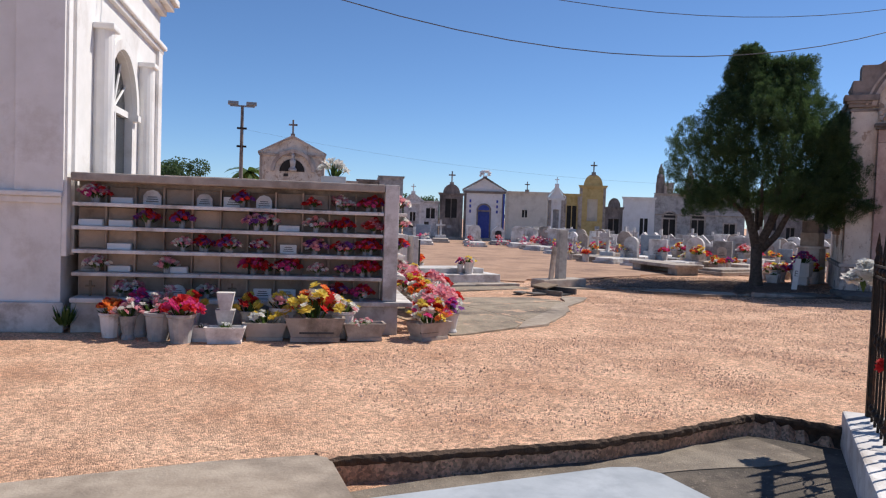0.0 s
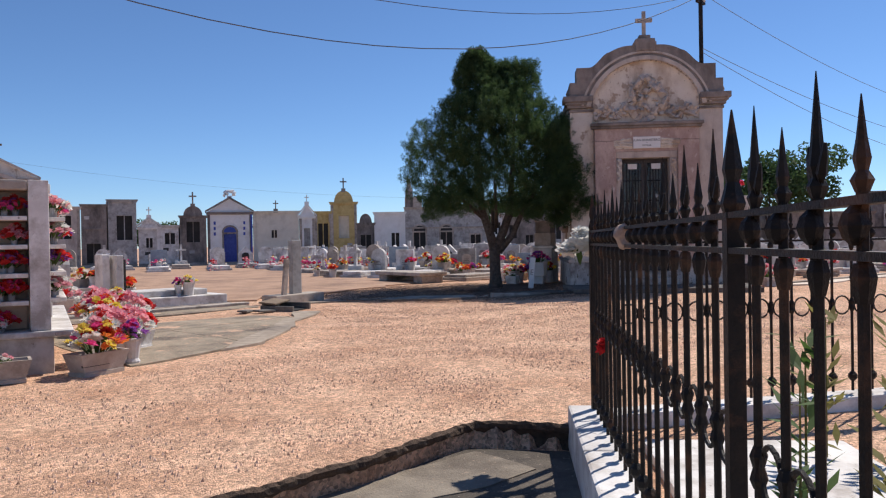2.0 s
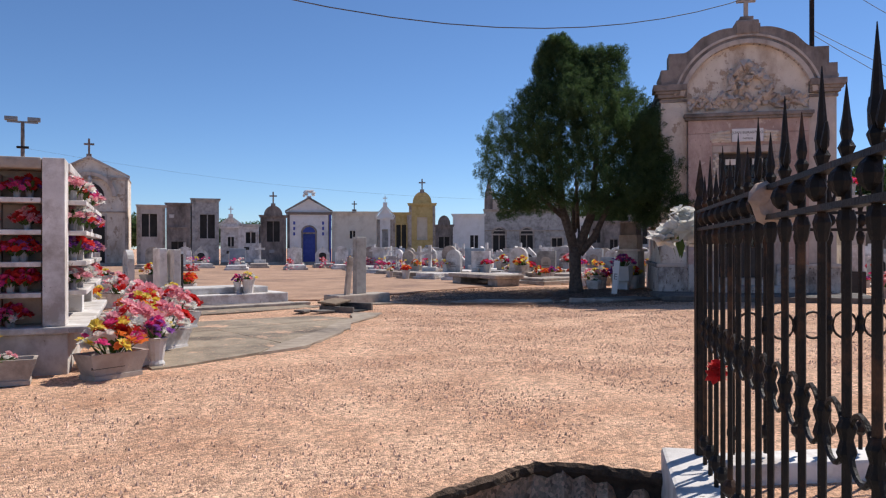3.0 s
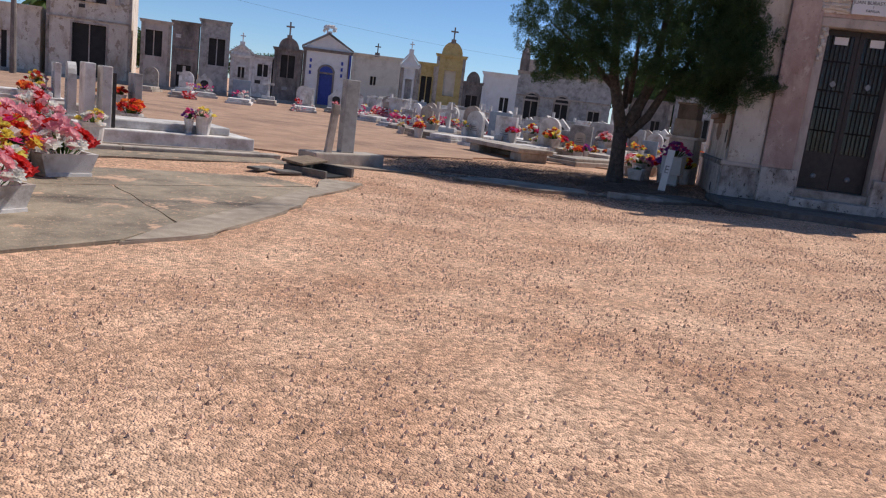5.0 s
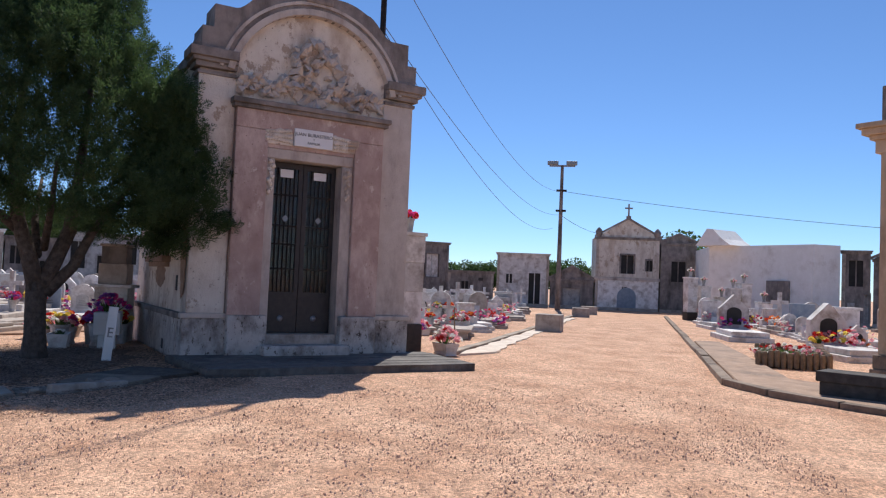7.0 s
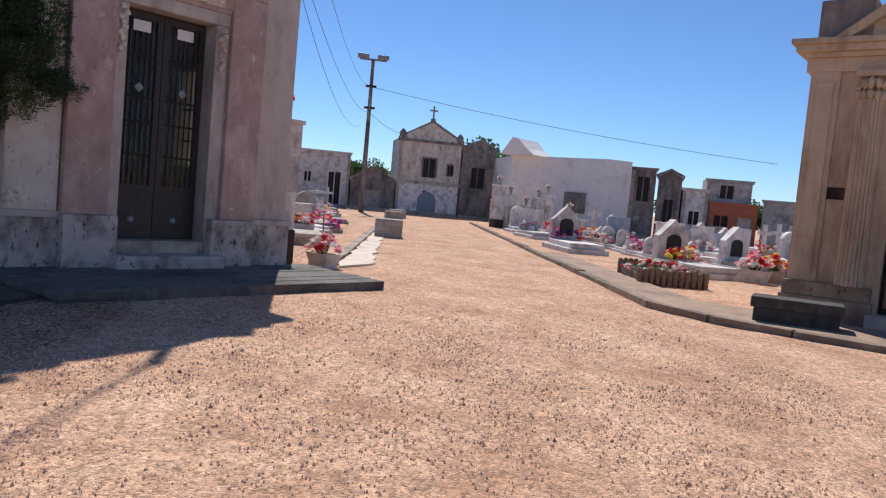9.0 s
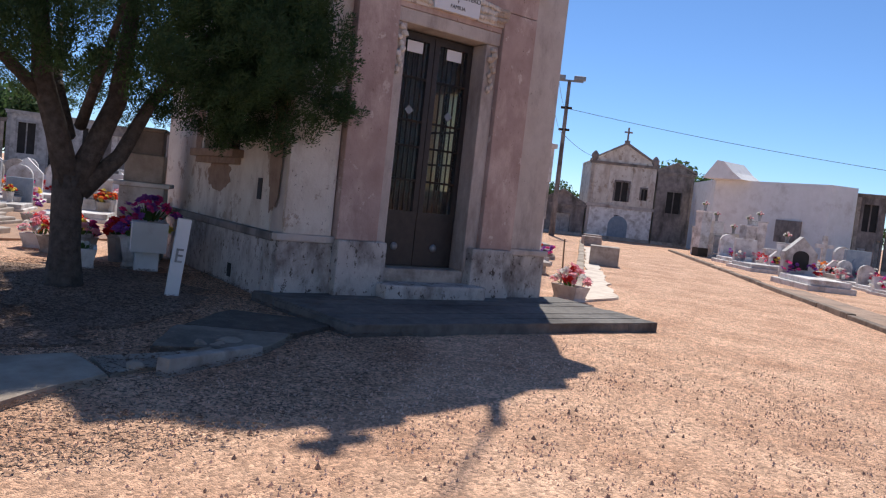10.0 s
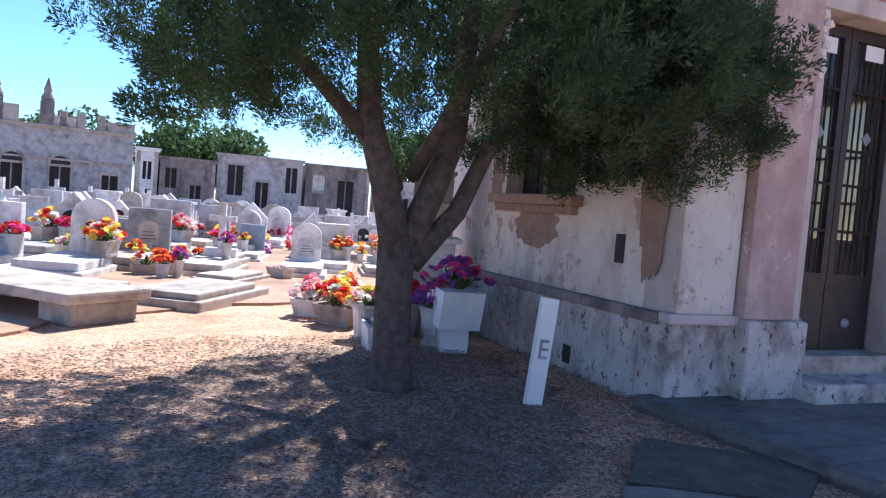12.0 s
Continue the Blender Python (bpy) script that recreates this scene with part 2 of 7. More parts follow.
def let_light_through(m, share_of):
    n, l = m.node_tree.nodes, m.node_tree.links
    b = n["Principled BSDF"]
    tr, mx = n.new("ShaderNodeBsdfTranslucent"), n.new("ShaderNodeMixShader")
    l.new(b.inputs["Base Color"].links[0].from_socket, tr.inputs[0])
    mx.inputs[0].default_value = share_of
    l.new(b.outputs[0], mx.inputs[1]), l.new(tr.outputs[0], mx.inputs[2]), l.new(mx.outputs[0], n["Material Output"].inputs[0])


for m_ in (M_LEAFD, M_LEAF, M_LEAF_DRY):
    let_light_through(m_, 0.48)
PETALS = {k: mat("petal_" + k, a, b, 0.7, 20, 0.0, vary=0.12) for k, a, b in (
    ("red", (0.55, 0.015, 0.02), (0.72, 0.05, 0.04)), ("pink", (0.74, 0.25, 0.32), (0.86, 0.52, 0.54)),
    ("magenta", (0.65, 0.03, 0.20), (0.78, 0.10, 0.30)), ("white", (0.78, 0.76, 0.70), (0.85, 0.84, 0.80)),
    ("yellow", (0.75, 0.55, 0.04), (0.85, 0.72, 0.20)), ("purple", (0.20, 0.05, 0.30), (0.36, 0.12, 0.42)),
    ("orange", (0.78, 0.18, 0.03), (0.85, 0.32, 0.08)))}
for m_ in PETALS.values():
    let_light_through(m_, 0.42)
M_IRON.node_tree.nodes["Principled BSDF"].inputs["Specular IOR Level"].default_value = 0.22
glass = bpy.data.materials.new("dark_glass")
glass.use_nodes = True
gb = glass.node_tree.nodes["Principled BSDF"]
gb.inputs["Base Color"].default_value, gb.inputs["Roughness"].default_value = (0.03, 0.035, 0.04, 1), 0.06

clear = bpy.data.materials.new("door_glass")
clear.use_nodes = True
gb = clear.node_tree.nodes["Principled BSDF"]
gb.inputs["Base Color"].default_value, gb.inputs["Roughness"].default_value, gb.inputs["Transmission Weight"].default_value, gb.inputs["IOR"].default_value = (0.62, 0.64, 0.62, 1), 0.04, 0.95, 1.3
stained = bpy.data.materials.new("frosted_yellow_glass")
stained.use_nodes = True
gb = stained.node_tree.nodes["Principled BSDF"]
gb.inputs["Base Color"].default_value, gb.inputs["Roughness"].default_value, gb.inputs["Transmission Weight"].default_value = (0.85, 0.72, 0.42, 1), 0.5, 0.9


# ---- mesh helpers ----
def box(bm, x0, x1, y0, y1, z0, z1, bevel=0.0, taper=0.0):
    v = []
    for z, t in ((z0, 0.0), (z1, taper)):
        v += [bm.verts.new(p) for p in ((x0 + t, y0 + t, z), (x1 - t, y0 + t, z), (x1 - t, y1 - t, z), (x0 + t, y1 - t, z))]
    fs = [bm.faces.new([v[i] for i in f]) for f in ((3, 2, 1, 0), (4, 5, 6, 7), (0, 1, 5, 4), (1, 2, 6, 5), (2, 3, 7, 6), (3, 0, 4, 7))]
    if bevel:
        es = list({e for f in fs for e in f.edges})
        bmesh.ops.bevel(bm, geom=es, offset=bevel, segments=2, affect="EDGES", profile=0.6)


def prism(bm, pts, a, b, axis="y"):
    """Extrude a closed outline: pts are (x, z) for axis y, (x, y) for axis z, (y, z) for axis x."""
    f = {"y": lambda p, t: (p[0], t, p[1]), "z": lambda p, t: (p[0], p[1], t), "x": lambda p, t: (t, p[0], p[1])}[axis]
    lo, hi = [bm.verts.new(f(p, a)) for p in pts], [bm.verts.new(f(p, b)) for p in pts]
    k = len(pts)
    bm.faces.new(lo), bm.faces.new(hi[::-1])
    for i in range(k):
        bm.faces.new((lo[i], hi[i], hi[(i + 1) % k], lo[(i + 1) % k]))


def tube(bm, pts, radii, seg=8):
    rings = []
    for i, p in enumerate(pts):
        p = Vector(p)
        d = (Vector(pts[min(i + 1, len(pts) - 1)]) - Vector(pts[max(i - 1, 0)])).normalized()
        s = d.cross(Vector((0, 0, 1)) if abs(d.z) < 0.9 else Vector((1, 0, 0))).normalized()
        q = s.cross(d)
        r = radii[i] if isinstance(radii, (list, tuple)) else radii
        rings.append([bm.verts.new(p + r * (math.cos(a) * s + math.sin(a) * q)) for a in [math.tau * k / seg for k in range(seg)]])
    for a, b in zip(rings, rings[1:]):
        for k in range(seg):
            bm.faces.new((a[k], a[(k + 1) % seg], b[(k + 1) % seg], b[k]))
    bm.faces.new(rings[0][::-1]), bm.faces.new(rings[-1])


def lathe(bm, prof, seg=14, at=(0, 0, 0)):
    rings = [[bm.verts.new((at[0] + r * math.cos(math.tau * k / seg), at[1] + r * math.sin(math.tau * k / seg), at[2] + z)) for k in range(seg)] for r, z in prof]
    for a, b in zip(rings, rings[1:]):
        for k in range(seg):
            bm.faces.new((a[k], a[(k + 1) % seg], b[(k + 1) % seg], b[k]))
    bm.faces.new(rings[0][::-1]), bm.faces.new(rings[-1])


def blob(bm, at, size, rough=0.12, sub=1):
    m = Matrix.Translation(at) @ Matrix.Diagonal((*size, 1))
    r = bmesh.ops.create_icosphere(bm, subdivisions=sub, radius=1.0, matrix=m)
    for v in r["verts"]:
        v.co += (v.co - Vector(at)) * rough * noise.noise(v.co * 9.0) * 2


def smooth(me, on=True):
    me.polygons.foreach_set("use_smooth", [on] * len(me.polygons))


def part(name, bm, material, parent=None, label="", soft=False):
    bmesh.ops.recalc_face_normals(bm, faces=bm.faces)
    me = bpy.data.meshes.new(name)
    bm.to_mesh(me)
    bm.free()
    me.materials.append(material)
    if soft:
        smooth(me)
    ob = new(name, me)
    if parent:
        ob.parent = parent
    return tagged(ob, label)


def thing(name, x, y, z=0.0, turn=0.0, label="", category="", group="", kind=""):
    ob = new(name)
    ob.matrix_basis = pose(x, y, z, 0, 0, turn)
    return tagged(ob, label, category, group, kind)


def share(ob, parent, m, name=None):
    """Another object on the same mesh, under parent."""
    c = new(name or ob.name.split(".")[0], ob.data)
    c.parent, c.matrix_basis = parent, m
    return c


def bx(*a, **k):
    bm = bmesh.new()
    box(bm, *a, **k)
    return bm


def cross_mesh(bm, x, y, z, h, w, t, d=None):
    """Latin cross standing at (x, y, z), across x."""
    d = d or t
    box(bm, x - t / 2, x + t / 2, y - d / 2, y + d / 2, z, z + h)
    box(bm, x - w / 2, x - t / 2, y - d / 2, y + d / 2, z + h * 0.58, z + h * 0.58 + t)
    box(bm, x + t / 2, x + w / 2, y - d / 2, y + d / 2, z + h * 0.58, z + h * 0.58 + t)


# ---- ground ----
def edge_y(x):
    return 4.50 + 0.12 * math.sin(x * 1.3) + 0.05 * noise.noise(Vector((x * 3, 0, 0)))


def span(a, b, step):
    return list(np.arange(a, b, step))


xs = [-900, -300, -100, -40, -20, -10, -6] + span(-4, 20, 0.09) + span(20, 60, 1.0) + [62, 70, 90, 150, 400, 900]
ys = [-900, -300, -100, -40, -20, -10] + span(-6, 3.4, 0.1) + span(3.4, 14, 0.075) + span(14, 50, 1.0) + [52, 60, 80, 150, 400, 900]
ys = sorted(set(round(y, 4) for y in ys) | {4.499, 4.501})


def bent(x, y):
    return y + (edge_y(x) - 4.5) * max(0.0, 1 - abs(y - 4.5) / 0.9) if -6 < x < 9 else y


def level(x, y):
    if not (-12 < x < 40 and -12 < y < 40):
        return 0.0
    if y < min(4.5, 4.5 - (x - 5.15) * 1.1) and x < 5.60 - max(0.0, 3.83 - y) * 1.151 and x > -6 and y > -8:
        return -0.17
    return 0.018 * noise.noise(Vector((x * 0.5, y * 0.5, 0))) + 0.010 * noise.noise(Vector((x * 2.1, y * 2.1, 4)))


verts = [(x, bent(x, y), level(x, y)) for y in ys for x in xs]
nx = len(xs)
faces = [(j * nx + i, j * nx + i + 1, (j + 1) * nx + i + 1, (j + 1) * nx + i) for j in range(len(ys) - 1) for i in range(nx - 1)]
me = bpy.data.meshes.new("ground")
me.from_pydata(verts, [], faces)
me.materials.append(M_GRAVEL)
ground = tagged(new("ground", me), "reddish gravel ground between the graves", "ground", kind="structure")


# ---- paving, kerbs, slabs ----
def slab_poly(name, pts, z0, z1, material, label, category, bevel=0.015, kind="structure"):
    bm = bmesh.new()
    prism(bm, pts, z0, z1, "z")
    bmesh.ops.bevel(bm, geom=[e for e in bm.edges if all(abs(v.co.z - z1) < 1e-5 for v in e.verts)], offset=bevel, segments=2, affect="EDGES")
    return tagged(part(name, bm, material), label, category, kind=kind)


def ragged(pts, step=0.16, amount=0.05):
    """The outline with broken, uneven edges."""
    out = []
    for (xa, ya), (xb, yb) in zip(pts, pts[1:] + pts[:1]):
        n = max(1, int(math.hypot(xb - xa, yb - ya) / step))
        for i in range(n):
            x, y = xa + (xb - xa) * i / n, ya + (yb - ya) * i / n
            out.append((x + amount * (noise.noise(Vector((x * 1.3, y * 1.3, 1))) + 0.7 * noise.noise(Vector((x * 5, y * 5, 2)))), y + amount * (noise.noise(Vector((x * 1.3, y * 1.3, 7))) + 0.7 * noise.noise(Vector((x * 5, y * 5, 8))))))
    return out


slab_poly("pavement", [(-5.8, -7.8), (-5.8, 4.36), (1.0, 4.4), (3.0, 4.44), (5.1, 4.5), (5.5, 3.95), (0.5, -0.40), (0.5, -7.8)], -0.3, -0.155, M_ROAD, "worn grey concrete pavement below the gravel bank", "pavement")
slab_poly("gutter", ragged([(1.62, 4.14), (3.6, 4.05), (4.6, 3.86), (5.0, 3.86), (5.05, 4.40), (3.0, 4.44), (1.62, 4.42)], 0.14, 0.05), -0.2, -0.148, M_GUTTER, "dusty pale concrete gutter below the gravel bank", "gutter", 0.008)
slab_poly("stone_slab", [(-2.6, 3.2), (1.42, 3.2), (1.50, 3.87), (1.60, 4.54), (1.52, 4.64), (0.9, 4.70), (-2.6, 4.74)], -0.155, 0.035, M_CONC, "pale stone kerb slab beside the gravel", "slab", 0.03, "")
slab_poly("marble_slab", [(1.55, 2.1), (3.5, 2.1), (3.60, 3.85), (3.52, 4.02), (3.35, 4.08), (1.62, 4.12)], -0.155, -0.08, M_MARBLE, "smooth blue-grey marble slab on the pavement", "slab", 0.012, "")
pad = [[(4.5, 8.75), (5.75, 9.2), (6.25, 9.75), (6.2, 11.6), (4.5, 11.4)], [(6.26, 9.76), (7.5, 10.85), (8.5, 12.0), (6.21, 11.61)], [(4.5, 11.41), (6.2, 11.62), (8.45, 12.03), (8.2, 12.7), (6.5, 12.9), (4.5, 12.6)]]
for p in pad:
    slab_poly("pavement", ragged(p, 0.25, 0.05), -0.1, 0.012, M_PAD, "cracked grey concrete paving pad beside the niche wall", "pavement", 0.01)
slab_poly("paving_strip", ragged([(5.75, 9.14), (6.4, 9.35), (7.65, 10.65), (8.75, 11.85), (9.35, 12.4), (9.0, 12.75), (8.5, 12.02), (7.5, 10.87), (6.25, 9.78)], 0.22, 0.09), -0.1, 0.02, M_CONC, "broken concrete edging strip along the pad", "kerb", 0.012)


def kerb(pts, w, h, material=M_CEMENT, label="low worn concrete kerb along the gravel road"):
    k = thing("kerb", 0, 0, 0, 0, label, "kerb", kind="structure")
    for a, b in zip(pts, pts[1:]):
        a, b = Vector(a), Vector(b)
        n = max(1, int((b - a).length / 1.6))
        for i in range(n):
            p, q = a.lerp(b, i / n), a.lerp(b, (i + 1) / n)
            L = (q - p).length
            bm = bx(0.008, L - 0.008, -w / 2, w / 2, -0.1, h + random.uniform(-0.012, 0.012), bevel=0.015)
            o = part("kerbstone", bm, material, k)
            o.matrix_basis = Matrix.Translation((p.x, p.y, 0)) @ Matrix.Rotation(math.atan2(q.y - p.y, q.x - p.x) + random.uniform(-0.012, 0.012), 4, "Z")
    return k


kerb([(20.4, 8.85), (33, 7.62), (48.5, 6.2)], 0.18, 0.06, M_CONC)
kerb([(15.2, 2.05), (16.4, 3.3), (17.2, 3.95), (18.2, 4.32), (22.5, 3.95), (47.5, 1.95)], 0.16, 0.09, M_KERB)
slab_poly("verge", ragged([(20.3, 8.7), (21.2, 8.15), (33, 7.2), (40, 6.6), (40, 6.9), (33, 7.5), (21.5, 8.62)], 0.25, 0.14), -0.05, 0.03, M_PALE, "pale sandy concrete gutter beside the road", "gutter")
slab_poly("verge", [(15.4, 1.9), (17.3, 3.75), (18.25, 4.15), (22.5, 3.8), (28, 3.35), (28, 2.7), (22.0, 3.0), (19.2, 3.2), (17.2, 1.5)], -0.05, 0.05, M_VERGE, "dusty concrete verge behind the road kerb", "verge")
kerb([(4.6, 14.72), (7.0, 14.85), (9.3, 15.0)], 0.22, 0.07, M_CEMENT, "long low cement kerb before the graves")
slab_poly("pavement", ragged([(4.5, 13.75), (9.1, 14.15), (9.2, 14.85), (4.5, 14.58)], 0.15, 0.06), -0.1, 0.018, M_PAD, "narrow worn concrete path before the graves", "pavement", 0.008)
kerb([(9.9, 14.4), (12.6, 13.6), (13.4, 13.0)], 0.26, 0.02, M_CONC, "sunken dark concrete kerb under the tree")
slab_poly("paving_flag", ragged([(11.4, 13.3), (12.3, 12.35), (13.15, 12.15), (13.45, 12.6), (12.5, 13.55)], 0.12, 0.07), -0.05, 0.05, M_CONC, "broken cement paving flag in the tree's shade", "paving", 0.012, "")
slab_poly("paving_flag", ragged([(13.2, 12.15), (14.1, 11.72), (14.45, 11.72), (14.2, 11.95), (13.5, 12.5)], 0.12, 0.07), -0.05, 0.03, M_CONC, "flat dark broken paving flag", "paving", 0.01, "")
broken = bx(0, 0.95, -0.05, 0.05, -0.03, 0.10, bevel=0.012)
o = tagged(part("kerb_piece", broken, M_CEMENT), "loose broken piece of pale kerb edging", "kerb")
o.matrix_basis = pose(13.4, 11.95, 0.02, 0, 3, -18)
slab_poly("paving_flag", ragged([(13.95, 12.30), (14.80, 12.48), (14.98, 11.58), (14.30, 11.62)], 0.12, 0.05), -0.05, 0.05, M_GUTTER, "dark cracked paving flag before the mausoleum platform", "paving", 0.012, "")
slab_poly("paving_flag", ragged([(14.86, 12.48), (15.80, 12.42), (15.80, 11.42), (15.04, 11.56)], 0.12, 0.06), -0.05, 0.042, M_ROAD, "rough gritty paving flag beside the mausoleum platform", "paving", 0.012, "")
slab_poly("soil", ragged([(11.9, 14.75), (12.9, 13.7), (13.7, 12.85), (14.9, 12.75), (16.0, 12.75), (16.9, 13.1), (17.9, 14.0), (17.7, 15.0), (16.9, 15.7), (15.4, 15.9), (13.6, 15.5)], 0.10, 0.30), -0.1, 0.022, M_GRAVEL_DARK, "darker gravel patch under the tree", "soil", 0.006)
slab_poly("soil", ragged([(3, 17.0), (6.2, 16.9), (9.4, 15.9), (12, 16.3), (14.5, 17.3), (16.5, 17.9), (19, 17.1), (24, 15.6), (40, 15.5), (46, 25), (40, 34), (26, 44), (10, 52), (3, 52)], 0.5, 0.5), -0.1, 0.030, M_FIELD, "brown trodden soil between the graves", "soil", 0.006)
rr_ = random.Random(77)
for i in range(9):
    bm = bmesh.new()
    blob(bm, (0, 0, 0.03), (rr_.uniform(0.05, 0.13), rr_.uniform(0.04, 0.09), rr_.uniform(0.03, 0.06)), 0.5, 2)
    tagged(part("rubble_stone", bm, M_CONC), "broken lump of concrete lying beside the paving flags", "rubble", "rubble by the flags").matrix_basis = pose(13.3 + rr_.uniform(0, 1.2), 11.95 + rr_.uniform(-0.25, 0.2), 0.0, 0, 0, rr_.uniform(0, 360))
# sunken manhole hole beside the kerb
hole = thing("drain", 9.15, 13.25, 0, 25, "dark open drain hole with a rusty lid beside the kerb", "drain")
# near-black floor paints in the shade of the pit
part("pit_floor", bx(-0.26, 0.26, -0.30, 0.30, -0.04, 0.022), M_OPENING_SHADE, hole)
for x0, x1, y0, y1, z1 in ((-0.31, -0.26, -0.34, 0.36, 0.10), (0.26, 0.32, -0.34, 0.36, 0.13), (-0.26, 0.26, 0.30, 0.36, 0.15)):
    part("rim", bx(x0, x1, y0, y1, -0.05, z1, bevel=0.012), M_CONC_DARK, hole)
o = part("lid", bx(-0.30, 0.30, 0.0, 0.34, 0.0, 0.035, bevel=0.01), M_WOOD, hole, "tipped rusty brown lid")
o.matrix_basis = pose(-0.02, 0.06, 0.13, 5, -3, 6)
for x, y, w, tr in ((-0.66, 0.42, 0.26, 20), (-0.56, 0.10, 0.20, -12)):
    o = part("loose_flag", bx(-w, w, -0.09, 0.09, 0.0, 0.035, bevel=0.01), M_CONC_DARK, hole)
    o.matrix_basis = pose(x, y, 0.02, 3, 3, tr)

# ---- corner mausoleum ----
CX, CY, CT = 16.78, 12.32, -49.38
W, D, MID = 3.66, 4.5, 1.83


def loc(u, n):
    a = radians(CT)
    return CX + u * math.cos(a) - n * math.sin(a), CY + u * math.sin(a) + n * math.cos(a)


tomb = thing("mausoleum", CX, CY, 0, CT, "weathered stucco mausoleum with pink door piers and a curved pediment", "mausoleum")
wall = bmesh.new()
box(wall, 0.02, 1.22, 0.0, 0.35, 0.0, 4.75)
box(wall, 2.40, W - 0.02, 0.0, 0.35, 0.0, 4.75)
box(wall, 1.22, 2.40, 0.0, 0.35, 3.22, 4.75)
part("front_wall", wall, M_STUCCO, tomb)
side = bmesh.new()
box(side, 0.0, 0.3, 0.35, 1.45, 0.0, 4.6)
box(side, 0.0, 0.3, 2.80, D, 0.0, 4.6)
box(side, 0.0, 0.3, 1.45, 2.80, 0.0, 1.58)
box(side, 0.0, 0.3, 1.45, 2.80, 2.75, 4.6)
part("side_wall", side, M_STUCCO_PALE, tomb, "peeling pale side wall with bare brown patches")
side = bmesh.new()
box(side, W - 0.3, W, 0.35, 1.2, 0.0, 4.6), box(side, W - 0.3, W, 2.6, D, 0.0, 4.6), box(side, W - 0.3, W, 1.2, 2.6, 0.0, 1.4), box(side, W - 0.3, W, 1.2, 2.6, 2.9, 4.6)
part("side_wall", side, M_STUCCO_PALE, tomb)
rwin = part("side_window", bx(W - 0.17, W - 0.15, 1.2, 2.6, 1.4, 2.9), stained, tomb, "yellowish frosted side window")
for y in (1.55, 1.9, 2.25):
    part("glazing_bar", bx(W - 0.2, W - 0.12, y - 0.02, y + 0.02, 1.4, 2.9), M_IRON, rwin)
for z in (1.8, 2.3):
    part("glazing_bar", bx(W - 0.2, W - 0.12, 1.2, 2.6, z - 0.015, z + 0.015), M_IRON, rwin)
part("back_wall", bx(0.3, W - 0.3, D - 0.3, D - 0.003, 0.0, 4.6), M_STUCCO, tomb)
part("roof", bx(-0.05, W + 0.05, 0.4, D + 0.05, 4.6, 4.8, bevel=0.03), M_STUCCO_DARK, tomb)
pl = bmesh.new()
box(pl, -0.06, 0.62, -0.06, 0.3, 0.0, 0.70, bevel=0.02)
part("plinth", pl, M_PLINTH, tomb, "stained plinth")
part("plinth", bx(0.58, 1.20, -0.20, 0.2, 0.0, 0.72, bevel=0.025), M_PLINTH, tomb)
part("plinth", bx(2.42, 3.06, -0.20, 0.2, 0.0, 0.72, bevel=0.025), M_PLINTH, tomb)
part("plinth", bx(3.02, W + 0.07, -0.08, 0.3, 0.0, 0.70, bevel=0.02), M_PLINTH, tomb)
part("plinth", bx(-0.07, 0.02, 0.3, D, 0.0, 0.66, bevel=0.015), M_PLINTH, tomb)
part("plinth", bx(W - 0.02, W + 0.07, 0.3, D, 0.0, 0.66, bevel=0.015), M_PLINTH, tomb)
for a, b, y in ((-0.09, 0.6, -0.09), (3.04, W + 0.1, -0.11)):
    part("plinth_moulding", bx(a, b, y, 0.05, 0.66, 0.74, bevel=0.02), M_STUCCO, tomb)
part("plinth_moulding", bx(-0.1, 0.01, 0.05, D, 0.64, 0.73, bevel=0.02), M_STUCCO_DARK, tomb)
for x0, x1 in ((0.0, 0.56), (3.10, W)):
    bm = bmesh.new()
    box(bm, x0 + 0.0, x1, -0.045, 0.02, 0.74, 4.42, bevel=0.008)
    part("pilaster", bm, M_STUCCO_PALE if x0 < 1 else M_STUCCO, tomb)
    cap = bmesh.new()
    for z0, z1, g in ((4.36, 4.42, 0.03), (4.46, 4.54, 0.07), (4.54, 4.60, 0.12), (4.60, 4.74, 0.17)):
        box(cap, x0 - (g if x0 < 1 else 0.0), x1 + (g if x0 > 1 else 0.0), -0.045 - g, 0.3, z0, z1, bevel=0.012)
    part("cornice", cap, M_STUCCO_DARK, tomb, "soot-darkened cornice")
for x0, x1 in ((0.58, 1.09), (2.57, 3.08)):
    part("pink_pier", bx(x0, x1, -0.14, 0.02, 0.72, 3.62, bevel=0.012), M_PINK, tomb, "flaking pink plaster pier")
part("pink_frieze", bx(0.58, 3.08, -0.14, 0.02, 3.625, 3.92, bevel=0.012), M_PINK, tomb)
part("pink_lintel", bx(1.095, 2.565, -0.10, 0.02, 3.36, 3.62), M_PINK, tomb)
fm = bmesh.new()
box(fm, 0.52, 3.14, -0.20, 0.02, 3.92, 3.98, bevel=0.012)
box(fm, 0.49, 3.17, -0.25, 0.02, 3.98, 4.06, bevel=0.015)
part("frieze_moulding", fm, M_STUCCO_DARK, tomb)
for x0, x1 in ((1.09, 1.24), (2.38, 2.57)):
    part("door_jamb", bx(x0, x1, -0.07, 0.2, 0.42, 3.2, bevel=0.015), M_STUCCO, tomb)
    sc = bmesh.new()
    for i in range(9):
        blob(sc, ((x0 + x1) / 2 + 0.03 * math.sin(i * 2.1), -0.09, 3.14 - i * 0.06), (0.055 - 0.003 * i, 0.035, 0.045), 0.4)
    part("carved_bracket", sc, M_STUCCO_PALE, tomb)
